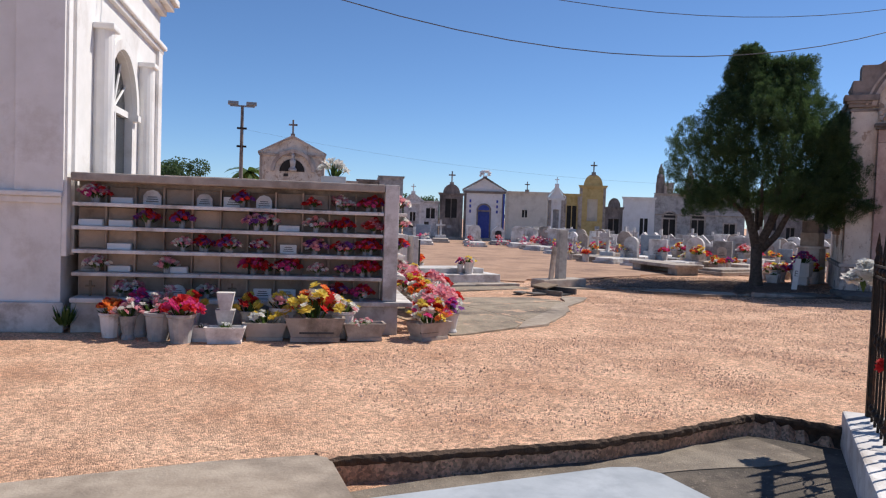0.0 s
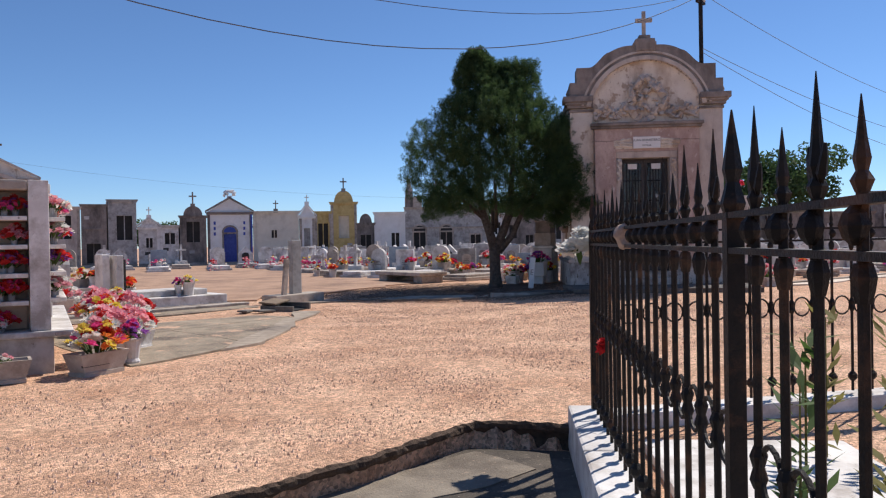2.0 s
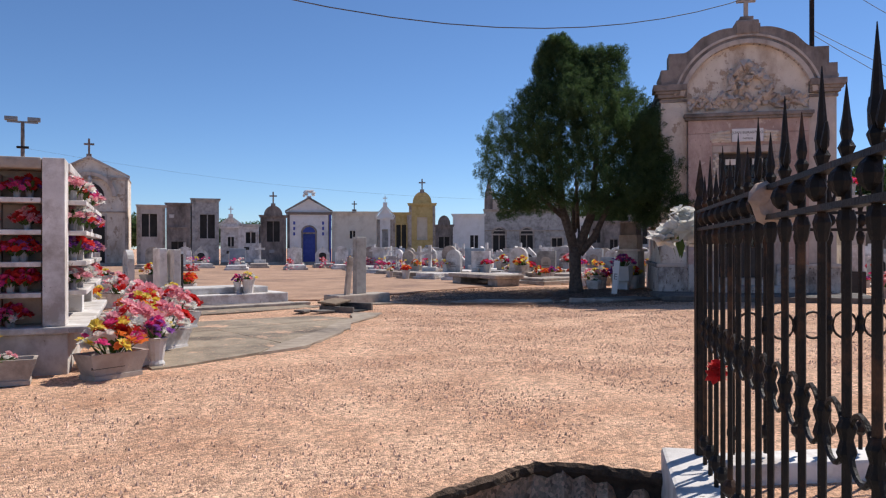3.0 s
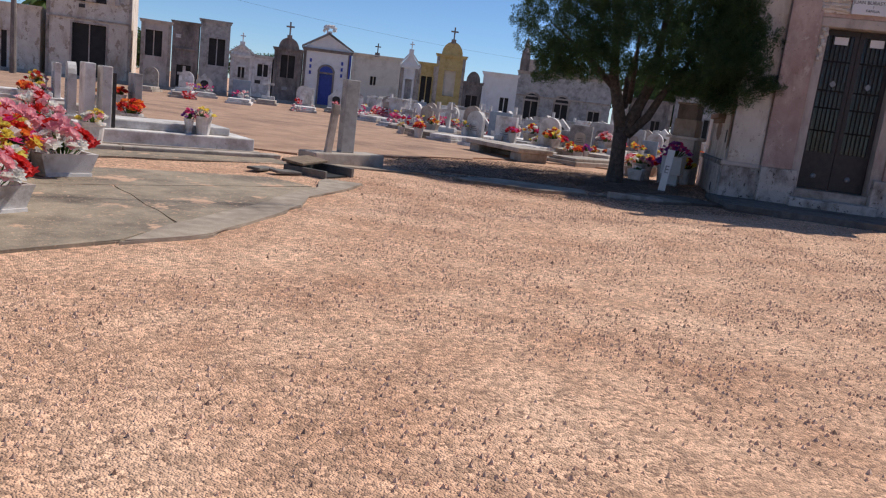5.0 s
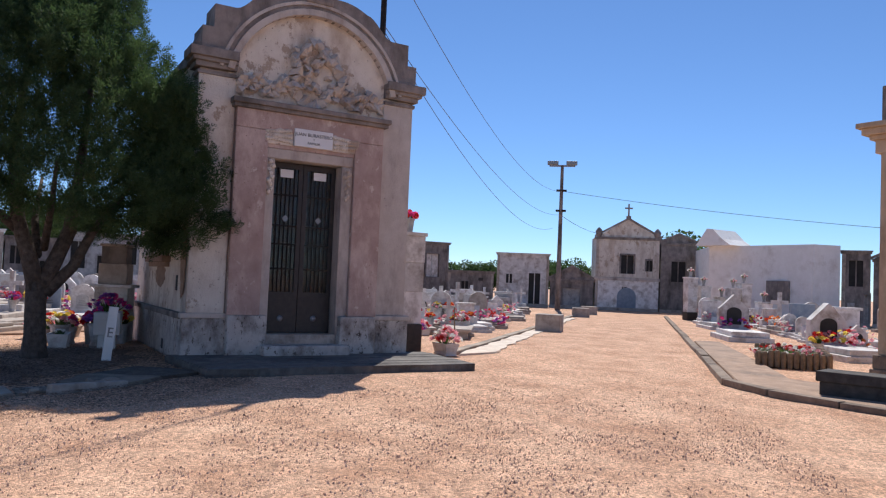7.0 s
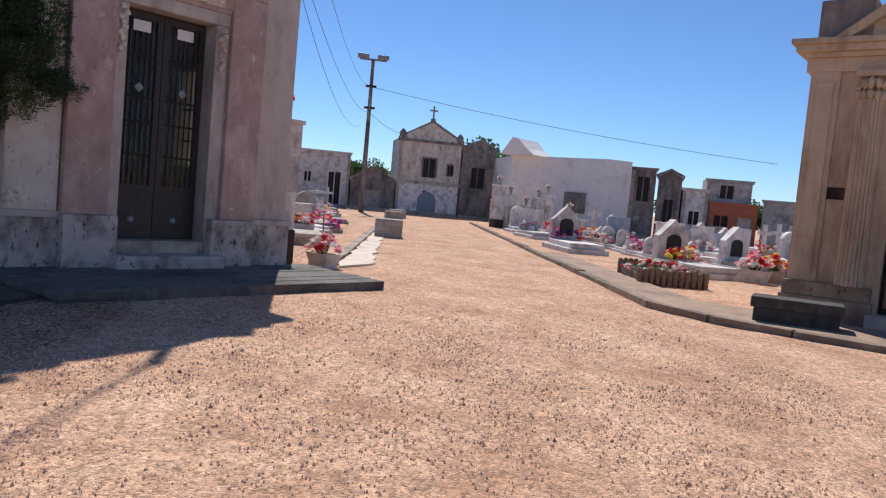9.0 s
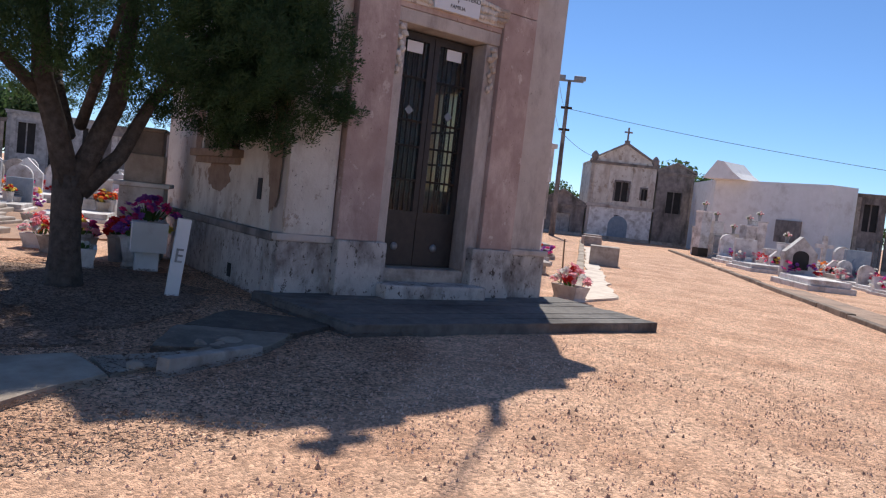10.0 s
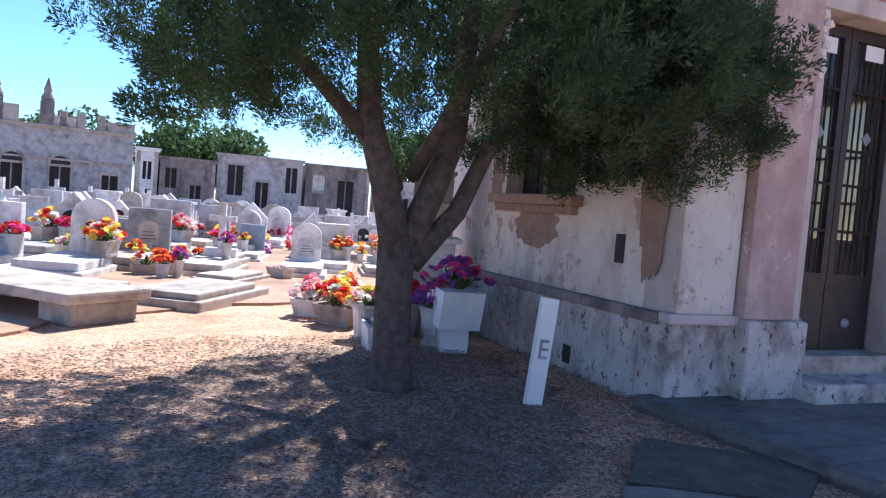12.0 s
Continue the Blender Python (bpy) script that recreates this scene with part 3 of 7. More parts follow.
part("door_lintel", bx(1.09, 2.57, -0.09, 0.2, 3.2, 3.36, bevel=0.02), M_STUCCO, tomb)
for s in (-1, 1):
    lf = bmesh.new()
    for i in range(10):
        for r in (-1, 0, 1):
            blob(lf, (MID + s * (0.38 + 0.042 * i), -0.13, 3.56 + r * (0.085 - 0.004 * i)), (0.045, 0.035, 0.04), 0.5)
    box(lf, MID + s * 0.57 - 0.23, MID + s * 0.57 + 0.23, -0.125, -0.09, 3.42, 3.69)
    part("carved_panel", lf, M_STUCCO_PALE, tomb, "carved palm-leaf panel")
plq = part("name_plaque", bx(MID - 0.325, MID + 0.325, -0.165, -0.10, 3.425, 3.71, bevel=0.008), M_PLAQUE, tomb, "white marble name plaque")


def text(body, size, m, parent, material, name="lettering"):
    cu = bpy.data.curves.new(name, "FONT")
    cu.body, cu.size, cu.extrude, cu.align_x, cu.align_y = body, size, 0.002, "CENTER", "CENTER"
    tmp = bpy.data.objects.new("tmp", cu)
    scene.collection.objects.link(tmp)
    me = bpy.data.meshes.new_from_object(tmp.evaluated_get(bpy.context.evaluated_depsgraph_get()))
    bpy.data.objects.remove(tmp)
    me.materials.append(material)
    o = new(name, me)
    o.parent, o.matrix_basis = parent, m
    return o


text("JUAN BURASTERO", 0.078, pose(MID, -0.168, 3.62, 90, 0, 0), plq, M_INK)
text("Y", 0.05, pose(MID, -0.168, 3.555, 90, 0, 0), plq, M_INK)
text("FAMILIA", 0.06, pose(MID, -0.168, 3.49, 90, 0, 0), plq, M_INK)


def crown_z(x):
    d = abs(x - MID)
    if d < 0.27:
        return 6.02
    if d < 0.36:
        return 5.94
    if d < 0.85:
        return 5.94 - 0.14 * ((d - 0.36) / 0.49) ** 2
    if d < 1.35:
        t = (d - 0.85) / 0.5
        return 5.80 - 0.36 * (3 * t * t - 2 * t ** 3)
    if d < 1.66:
        return 5.44
    return 5.08


R0, Z0 = 1.36, 4.22
ped = bmesh.new()
cols = sorted({round(W * i / 60, 4) for i in range(61)} | {MID + q * d for q in (-1, 1) for d in (0.2699, 0.2701, 0.3599, 0.3601, 1.6599, 1.6601)})
prism(ped, [(0.0, 4.75)] + [(x, crown_z(x)) for x in cols] + [(W, 4.75)] + [(MID + R0 * math.cos(t), Z0 + R0 * math.sin(t)) for t in [math.pi * (0.13 + 0.74 * i / 30) for i in range(31)]], -0.12, 0.45)
part("pediment", ped, M_STUCCO_DARK, tomb, "curved soot-stained pediment")
rim = bmesh.new()
for r, y0, wd in ((R0, -0.17, 0.10), (R0 + 0.17, -0.15, 0.05)):
    n = 28
    for i in range(n):
        a0, a1 = math.pi * (0.06 + 0.88 * i / n), math.pi * (0.06 + 0.88 * (i + 1) / n)
        q = [(MID + rr * math.cos(t), Z0 + rr * math.sin(t)) for rr, t in ((r, a0), (r + wd, a0), (r + wd, a1), (r, a1))]
        prism(rim, q, y0, 0.0)
part("arch_moulding", rim, M_STUCCO, tomb)
tp = bmesh.new()
prism(tp, [(MID + (R0 + 0.05) * math.cos(math.pi * i / 30), Z0 + (R0 + 0.05) * math.sin(math.pi * i / 30)) for i in range(31)] + [(MID - R0, 4.06), (MID + R0, 4.06)], -0.02, 0.4)
part("tympanum", tp, M_STUCCO_PALE, tomb, "pale plaster tympanum")
cart = bmesh.new()
rs = random.Random(5)
for i in range(26):
    a = math.tau * i / 26
    blob(cart, (MID + 0.40 * math.cos(a) * (1 + 0.18 * math.cos(3 * a)), -0.06, 4.62 + 0.44 * math.sin(a) * (1 + 0.15 * math.cos(4 * a))), (0.095, 0.13, 0.095), 0.6)
for i in range(44):
    t = rs.uniform(-1, 1)
    blob(cart, (MID + t * 0.36, -0.05, 4.62 + rs.uniform(-0.36, 0.40)), (0.07, 0.12, 0.07), 0.6)
for s in (-1, 1):
    for i in range(30):
        t = i / 29
        blob(cart, (MID + s * (0.48 + 0.72 * t), -0.05, 4.22 + (0.12 + 0.06 * math.cos(t * 9)) * (1 - 0.3 * t) + 0.09 * math.sin(i * 2.4)), (0.075, 0.11, 0.07), 0.6)
for i in range(7):
    blob(cart, (MID + 0.09 * (i - 3), -0.06, 5.12 - 0.02 * (i - 3) ** 2), (0.06, 0.05, 0.08), 0.4)
part("cartouche", cart, M_STUCCO, tomb, "moulded floral cartouche relief")
kc = bmesh.new()
box(kc, MID - 0.24, MID + 0.24, -0.18, 0.42, 5.78, 6.10, bevel=0.05)
box(kc, MID - 0.14, MID + 0.14, -0.08, 0.2, 6.10, 6.20, bevel=0.02)
part("keystone", kc, M_STUCCO_DARK, tomb)
cr = bmesh.new()
cross_mesh(cr, MID, 0.06, 6.18, 0.62, 0.40, 0.085)
part("roof_cross", cr, M_STUCCO, tomb, "small stone cross on the pediment")
for s in (-1, 1):
    sc = bmesh.new()
    lathe(sc, [(0.02, 0), (0.16, 0.02), (0.2, 0.1), (0.15, 0.22), (0.09, 0.3), (0.02, 0.34)], 10, (MID + s * 1.72, 0.1, 4.74))
    part("scroll", sc, M_STUCCO_DARK, tomb)
# door leaves with bars and glass
for s in (-1, 1):
    x0, x1 = (1.245, 1.805) if s < 0 else (1.815, 2.375)
    leaf = part("door_leaf", bx(x0, x1, 0.20, 0.25, 0.43, 1.02), M_DOOR, tomb, "dark-painted iron door leaf with barred glass")
    fr = bmesh.new()
    for a, b, z0, z1 in ((x0, x0 + 0.07, 1.02, 3.19), (x1 - 0.07, x1, 1.02, 3.19), (x0 + 0.07, x1 - 0.07, 3.10, 3.19), (x0 + 0.07, x1 - 0.07, 1.02, 1.09)):
        box(fr, a, b, 0.19, 0.25, z0, z1)
    part("door_frame", fr, M_DOOR, leaf)
    part("pane", bx(x0 + 0.07, x1 - 0.07, 0.225, 0.235, 1.09, 3.10), clear, leaf, "dark reflecting glass")
    for i in range(1, 6):
        bb = bmesh.new()
        x = x0 + 0.07 + (x1 - x0 - 0.14) * i / 6
        tube(bb, [(x, 0.20, 1.09), (x, 0.20, 3.10)], 0.010, 6)
        part("bar", bb, M_IRON, leaf)
    for z in (1.45, 1.85, 2.15, 2.65):
        part("cross_bar", bx(x0 + 0.07, x1 - 0.07, 0.185, 0.20, z, z + 0.025), M_IRON, leaf)
    part("paper_tag", bx(x0 + 0.17, x1 - 0.17, 0.178, 0.184, 2.95, 3.08), M_PLAQUE, leaf, "small pale card behind the bars")
    dm = bmesh.new()
    prism(dm, [((x0 + x1) / 2 + p, 2.28 + q) for p, q in ((0, -0.06), (0.06, 0), (0, 0.06), (-0.06, 0))], 0.172, 0.183)
    part("boss", dm, M_STEEL, leaf)
    kb = bmesh.new()
    lathe(kb, [(0.045, 0), (0.05, 0.01), (0.03, 0.03), (0.005, 0.035)], 12)
    k = part("knob", kb, M_STEEL, leaf)
    k.matrix_basis = pose((x0 + x1) / 2, 0.2, 0.66, 90, 0, 0)
part("threshold", bx(1.2, 2.42, -0.05, 0.35, 0.15, 0.42, bevel=0.02), M_CEMENT, tomb)
part("door_step", bx(1.1, 2.52, -0.42, -0.05, 0.10, 0.27, bevel=0.025), M_PLINTH, tomb, "worn stone step")
plat = bmesh.new()
prism(plat, ragged([(-0.25, 0.06), (-0.05, -1.8), (4.05, -1.8), (4.12, 0.06)], 0.13, 0.07), -0.1, 0.095, "z")
part("platform", plat, M_CONC_DARK, tomb, "low dark cement platform before the door")
for i in range(7):
    strip = bmesh.new()
    y0 = -1.80 + 0.265 * i
    prism(strip, ragged([(-0.02 - 0.03 * i, y0), (4.04 + 0.012 * i, y0), (4.05 + 0.012 * i, y0 + 0.256), (-0.05 - 0.03 * i, y0 + 0.256)], 0.16, 0.022), 0.09, 0.110 + 0.004 * (i % 3), "z")
    part("platform_strip", strip, M_CONC_DARK, tomb)
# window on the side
# near-black sheet stands for the unlit room behind the side window
win = part("side_window", bx(0.2, 0.24, 1.47, 2.78, 1.6, 2.74), M_OPENING_SHADE, tomb, "dark side window")
for y in (1.75, 2.05, 2.35, 2.62):
    bb = bmesh.new()
    tube(bb, [(0.12, y, 1.6), (0.12, y, 2.74)], 0.012, 6)
    part("bar", bb, M_IRON, win)
part("window_frame", bx(0.06, 0.2, 2.05, 2.13, 1.6, 2.74), M_WOOD, win)
sl = bmesh.new()
box(sl, -0.14, 0.2, 1.30, 2.95, 1.50, 1.60, bevel=0.015)
box(sl, -0.08, 0.1, 1.38, 2.87, 1.42, 1.50, bevel=0.01)
part("window_sill", sl, M_BROWN, tomb)


def patch(yc, zc, wy, hz, seed, name="bare_patch"):
    """Spot of fallen plaster, as a thin raised shell of old render."""
    r, k = random.Random(seed), 40
    pts = []
    for i in range(k):
        a = math.tau * i / k
        q = 1 + r.uniform(-0.13, 0.10)
        pts.append((yc + wy * q * math.cos(a), zc + hz * q * math.sin(a)))
    bm = bmesh.new()
    prism(bm, pts, -0.006, 0.002, "x")
    return part(name, bm, M_BROWN, tomb, "patch of bare brown render")


patch(2.1, 1.28, 0.42, 0.22, 1), patch(0.30, 1.75, 0.17, 0.85, 2), patch(3.0, 2.0, 0.16, 0.5, 3)
for y, z, h in ((0.70, 1.12, 0.24), (1.25, 0.12, 0.16)):
    part("vent", bx(-0.075 if z < 0.6 else -0.008, 0.0, y - 0.06, y + 0.06, z - h / 2 + 0.05, z + h / 2 + 0.05), M_OPENING_SHADE, tomb, "small dark vent slot")
# mast on the roof
mast = thing("roof_mast", *loc(3.33, 0.62), 4.75, 0, "thin steel electricity mast on the mausoleum roof", "mast")
bm = bmesh.new()
tube(bm, [(0, 0, 0), (0, 0, 2.75)], 0.055, 8)
part("pole", bm, M_IRON, mast)
part("arm", bx(-0.2, 0.2, -0.03, 0.03, 2.35, 2.41), M_IRON, mast)
for x in (-0.17, 0.17):
    bm = bmesh.new()
    lathe(bm, [(0.02, 0), (0.045, 0.02), (0.045, 0.06), (0.02, 0.1)], 8, (x, 0, 2.41))
    part("insulator", bm, M_WHITE_TOMB, mast)


# ---- iron fence on its kerb ----
FT, FX, FY = 221.0, 5.58, 3.83
fence = thing("iron_fence", FX, FY, 0, FT, "rusty black wrought-iron fence with spear tips", "fence")
FL = 5.2


def spear(tip, big):
    bm = bmesh.new()
    tube(bm, [(0, 0, 0.12), (0, 0, 1.30)], 0.0098, 6)
    lathe(bm, [(0.014, 0), (0.030, 0.02), (0.030, 0.045), (0.014, 0.065)], 8, (0, 0, 0.19))
    lathe(bm, [(0.012, 0), (0.020, 0.02), (0.013, 0.045), (0.020, 0.07), (0.012, 0.09)], 8, (0, 0, 0.685))
    lathe(bm, [(0.012, 0), (0.017, 0.02), (0.020, 0.04), (0.014, 0.06)], 8, (0, 0, 1.12))
    lathe(bm, [(0.006, 0), (0.018, 0.012), (0.024, 0.03), (0.018, 0.048), (0.006, 0.06)], 8, (0, -0.012, 1.206))
    lathe(bm, [(0.011, 0), (0.018, 0.02), (0.010, 0.035), (0.016, 0.055), (0.011, 0.09), (0.001, tip - 1.285)] if big else [(0.010, 0), (0.017, 0.018), (0.009, 0.032), (0.013, 0.05), (0.008, 0.08), (0.001, tip - 1.285)], 6, (0, 0, 1.285))
    if big:
        for s in (-1, 1):
            tube(bm, [(0, 0, 1.29), (s * 0.018, 0, 1.325), (s * 0.03, 0, 1.355), (s * 0.034, 0, 1.375)], [0.008, 0.010, 0.007, 0.003], 5)
    return bm


def ring(r0=0.064, r1=0.0065, seg=16):
    bm = bmesh.new()
    pts = [(r0 * math.cos(math.tau * i / seg), 0, r0 * math.sin(math.tau * i / seg)) for i in range(seg + 1)]
    tube(bm, pts, r1, 5)
    return bm


def run(parent, length, y=0.0, turn=0.0, detail=True):
    m0 = pose(0, 0, 0, 0, 0, turn)
    n = int(length / 0.165)
    tall, low, rg = None, None, None
    for i in range(n + 1):
        x = i * 0.165
        big = i % 2 == 0
        if i == 0 or i % 19 == 0:
            bm = bmesh.new()
            box(bm, x - 0.02, x + 0.02, -0.02, 0.02, 0.1, 1.28)
            lathe(bm, [(0.02, 0), (0.03, 0.03), (0.016, 0.08), (0.024, 0.11), (0.002, 0.25)], 6, (x, 0, 1.27))
            o = part("fence_post", bm, M_IRON, parent)
            o.matrix_basis = m0
            continue
        if big and tall is None:
            tall = part("spear_bar", spear(1.50, True), M_IRON, parent)
            tall.matrix_basis = m0 @ pose(x, 0, 0)
        elif not big and low is None:
            low = part("spear_bar", spear(1.43, False), M_IRON, parent)
            low.matrix_basis = m0 @ pose(x, 0, 0)
        else:
            share(tall if big else low, parent, m0 @ pose(x, 0, 0, 0, 0, 0), "spear_bar")
        if detail:
            if rg is None:
                rg = part("scroll_ring", ring(), M_IRON, parent)
                rg.matrix_basis = m0 @ pose(x + 0.0825, 0, 0.73)
            else:
                share(rg, parent, m0 @ pose(x + 0.0825, 0, 0.73), "scroll_ring")
    for z in (1.19, 1.272):
        o = part("rail", bx(0, length, -0.018, 0.018, z - 0.006, z + 0.008), M_IRON, parent)
        o.matrix_basis = m0


run(fence, FL)
kf = thing("fence_kerb", FX, FY, 0, FT, "worn white marble kerb under the iron fence", "kerb")
for i in range(5):
    part("kerbstone", bx(-0.12 + i * 1.1, -0.12 + (i + 1) * 1.1 - 0.01, -0.17, 0.07, -0.17, 0.125, bevel=0.018), M_WHITE_TOMB, kf)
fence2 = thing("iron_fence", FX, FY, 0, FT + 109, "rusty black wrought-iron fence facing the road", "fence")
run(fence2, 3.2, detail=True)
kf2 = thing("fence_kerb", FX, FY, 0, FT + 109, "white marble kerb under the road-side fence", "kerb")
part("kerbstone", bx(0.1, 3.2, -0.10, 0.12, -0.1, 0.10, bevel=0.018), M_WHITE_TOMB, kf2)
plot = thing("grave", FX, FY, 0, FT, "flat pale marble grave slabs inside the iron fence", "grave")
for i in range(3):
    part("slab", bx(0.45 + i * 1.35, 1.72 + i * 1.35, 0.22, 1.35, -0.02, 0.05 + 0.012 * (i % 2), bevel=0.015), M_WHITE_TOMB, plot)


# ---- flowers ----
def rosette(verts, faces, at, r, rnd, petals=7):
    ax = Vector((rnd.gauss(0, 0.7), rnd.gauss(0, 0.7), 1)).normalized()
    s = ax.orthogonal().normalized()
    t = ax.cross(s)
    for layer, (rr, up, cnt) in enumerate(((1.0, 0.15, petals), (0.62, 0.55, petals - 2))):
        for k in range(cnt):
            a = math.tau * (k + 0.5 * layer) / cnt + rnd.uniform(-0.15, 0.15)
            d, e = math.cos(a) * s + math.sin(a) * t, -math.sin(a) * s + math.cos(a) * t
            i = len(verts)
            c = Vector(at)
            verts += [c, c + r * (0.55 * d * rr + 0.34 * e + ax * up), c + r * (d * rr + ax * up * 0.8), c + r * (0.55 * d * rr - 0.34 * e + ax * up)]
            faces.append((i, i + 1, i + 2, i + 3))


def raw(name, verts, faces, material, parent, label=""):
    me = bpy.data.meshes.new(name)
    me.from_pydata(verts.tolist() if isinstance(verts, np.ndarray) else [tuple(v) for v in verts], [], faces)
    me.materials.append(material)
    o = new(name, me)
    o.parent = parent
    return tagged(o, label)


def bouquet_parts(parent, colours, seed, w=0.22, h=0.22, z=0.0, count=16, r=0.055, leaves=26):
    rnd = random.Random(seed)
    per = {c: ([], []) for c in dict.fromkeys(colours)}
    for i in range(int(count * 1.5)):
        a, q = rnd.uniform(0, math.tau), math.sqrt(rnd.random())
        zz = z + h * (0.35 + 0.65 * (1 - q * q)) * rnd.uniform(0.75, 1.1)
        v, f = per[colours[i % len(colours)]]
        rosette(v, f, (w * q * math.cos(a), w * q * math.sin(a), zz), r * rnd.uniform(0.75, 1.2), rnd)
    for c, (v, f) in per.items():
        raw("blossoms", v, f, PETALS[c], parent)
    v, f = [], []
    for i in range(leaves):
        a, q = rnd.uniform(0, math.tau), rnd.random()
        b = Vector((0.4 * w * q * math.cos(a), 0.4 * w * q * math.sin(a), z))
        tip = Vector((w * 1.1 * q * math.cos(a), w * 1.1 * q * math.sin(a), z + h * rnd.uniform(0.3, 0.9)))
        sd = Vector((-math.sin(a), math.cos(a), 0)) * 0.018
        i0 = len(v)
        v += [b, (b + tip) / 2 + sd, tip, (b + tip) / 2 - sd]
        f.append((i0, i0 + 1, i0 + 2, i0 + 3))
    raw("leaves", v, f, M_LEAF, parent)


def pot_mesh(kind):
    bm = bmesh.new()
    if kind == "planter":
        v0, v1 = (0.20, 0.10), (0.27, 0.14)
        lo = [bm.verts.new((sx * v0[0], sy * v0[1], 0)) for sx, sy in ((-1, -1), (1, -1), (1, 1), (-1, 1))]
        hi = [bm.verts.new((sx * v1[0], sy * v1[1], 0.22)) for sx, sy in ((-1, -1), (1, -1), (1, 1), (-1, 1))]
        inn = [bm.verts.new((sx * (v1[0] - 0.03), sy * (v1[1] - 0.03), 0.22)) for sx, sy in ((-1, -1), (1, -1), (1, 1), (-1, 1))]
        dep = [bm.verts.new((sx * (v1[0] - 0.04), sy * (v1[1] - 0.04), 0.17)) for sx, sy in ((-1, -1), (1, -1), (1, 1), (-1, 1))]
        for a, b in ((lo, hi), (hi, inn), (inn, dep)):
            for k in range(4):
                bm.faces.new((a[k], a[(k + 1) % 4], b[(k + 1) % 4], b[k]))
        bm.faces.new(lo[::-1]), bm.faces.new(dep)
        box(bm, -0.22, 0.22, -0.12, 0.12, 0.001, 0.04)
    elif kind == "vase":
        lathe(bm, [(0.07, 0), (0.075, 0.03), (0.06, 0.06), (0.09, 0.24), (0.105, 0.27), (0.085, 0.275), (0.075, 0.22)], 12)
    elif kind == "tub":
        lathe(bm, [(0.10, 0), (0.13, 0.26), (0.145, 0.27), (0.145, 0.30), (0.12, 0.30), (0.11, 0.24)], 14)
    else:
        lathe(bm, [(0.032, 0), (0.042, 0.085), (0.048, 0.092), (0.038, 0.096), (0.035, 0.07)], 10)
    return bm


def flower_pot(kind, material, colours, seed, scale=1.0, label="", w=0.22, h=0.24, count=18, r=0.055):
    t = thing("flower_pot", 0, 0, -50, 0, label, "flower pot")
    part({"planter": "box", "vase": "vase", "tub": "tub", "cup": "cup"}[kind], pot_mesh(kind), material, t)
    if colours:
        bouquet_parts(t, colours, seed, w, h, {"planter": 0.18, "vase": 0.24, "tub": 0.26, "cup": 0.05}[kind], count, r)
    t.scale = (scale,) * 3
    return t


def put(proto, x, y, z=0.0, turn=0.0, scale=1.0, label="", group=""):
    if proto.matrix_basis.translation.z < -40:
        c = proto
        c.matrix_basis = pose(x, y, z, 0, 0, turn)
    else:
        c = copy_thing(proto, pose(x, y, z, 0, 0, turn))
    c.scale = (scale,) * 3
    return tagged(c, label, group=group)


# bank of earth where the gravel was cut away, its face coloured darker for shade
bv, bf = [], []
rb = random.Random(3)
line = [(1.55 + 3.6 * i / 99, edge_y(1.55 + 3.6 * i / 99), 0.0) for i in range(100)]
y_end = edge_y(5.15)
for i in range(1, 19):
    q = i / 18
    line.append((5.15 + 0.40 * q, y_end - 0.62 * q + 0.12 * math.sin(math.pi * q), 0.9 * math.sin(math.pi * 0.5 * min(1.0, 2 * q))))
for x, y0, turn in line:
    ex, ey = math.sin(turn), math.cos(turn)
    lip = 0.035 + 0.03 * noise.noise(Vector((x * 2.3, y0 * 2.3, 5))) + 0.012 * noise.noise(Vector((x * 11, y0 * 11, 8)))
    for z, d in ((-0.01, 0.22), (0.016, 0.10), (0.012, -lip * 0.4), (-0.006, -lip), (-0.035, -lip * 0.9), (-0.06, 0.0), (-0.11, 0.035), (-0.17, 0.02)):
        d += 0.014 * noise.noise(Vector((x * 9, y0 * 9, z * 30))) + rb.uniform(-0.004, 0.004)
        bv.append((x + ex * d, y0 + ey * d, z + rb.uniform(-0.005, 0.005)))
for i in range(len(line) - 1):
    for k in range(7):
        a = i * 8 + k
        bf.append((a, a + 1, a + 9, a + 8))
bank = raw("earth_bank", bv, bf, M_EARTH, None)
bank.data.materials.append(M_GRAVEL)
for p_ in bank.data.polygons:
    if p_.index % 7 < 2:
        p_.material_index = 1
tagged(bank, "ragged earth bank at the gravel's edge, coloured darker for its shade", "bank", kind="structure")

# ---- niche wall ----
NX, NY, NT, NL, ND = 0.13, 10.1, -15.7, 3.87, 3.6


def nloc(x, y):
    a = radians(NT)
    return NX + x * math.cos(a) - y * math.sin(a), NY + x * math.sin(a) + y * math.cos(a)


niche = thing("niche_wall", NX, NY, 0, NT, "pale plastered wall of urn niches in five rows", "niche wall")
part("base", bx(0, NL + 0.02, -0.02, ND, -0.05, 0.36, bevel=0.015), M_WHITE_TOMB, niche)
part("base_ledge", bx(0, NL + 0.20, -0.08, ND + 0.06, 0.36, 0.42, bevel=0.015), M_WHITE_TOMB, niche)
part("core", bx(0, NL - 0.19, 0.27, ND - 0.05, 0.42, 1.80), M_CEMENT, niche)
part("pier", bx(NL - 0.18, NL, -0.02, 0.32, 0.42, 1.90, bevel=0.012), M_WHITE_TOMB, niche, "white end pier")
for y0, y1 in ((1.62, 1.92), (ND - 0.30, ND - 0.02)):
    part("back_pier", bx(NL - 0.18, NL + 0.03, y0, y1, 0.42, 1.88, bevel=0.012), M_WHITE_TOMB, niche)
part("cap", bx(-0.02, NL - 0.185, -0.03, ND, 1.80, 1.90, bevel=0.02), M_CEMENT, niche)
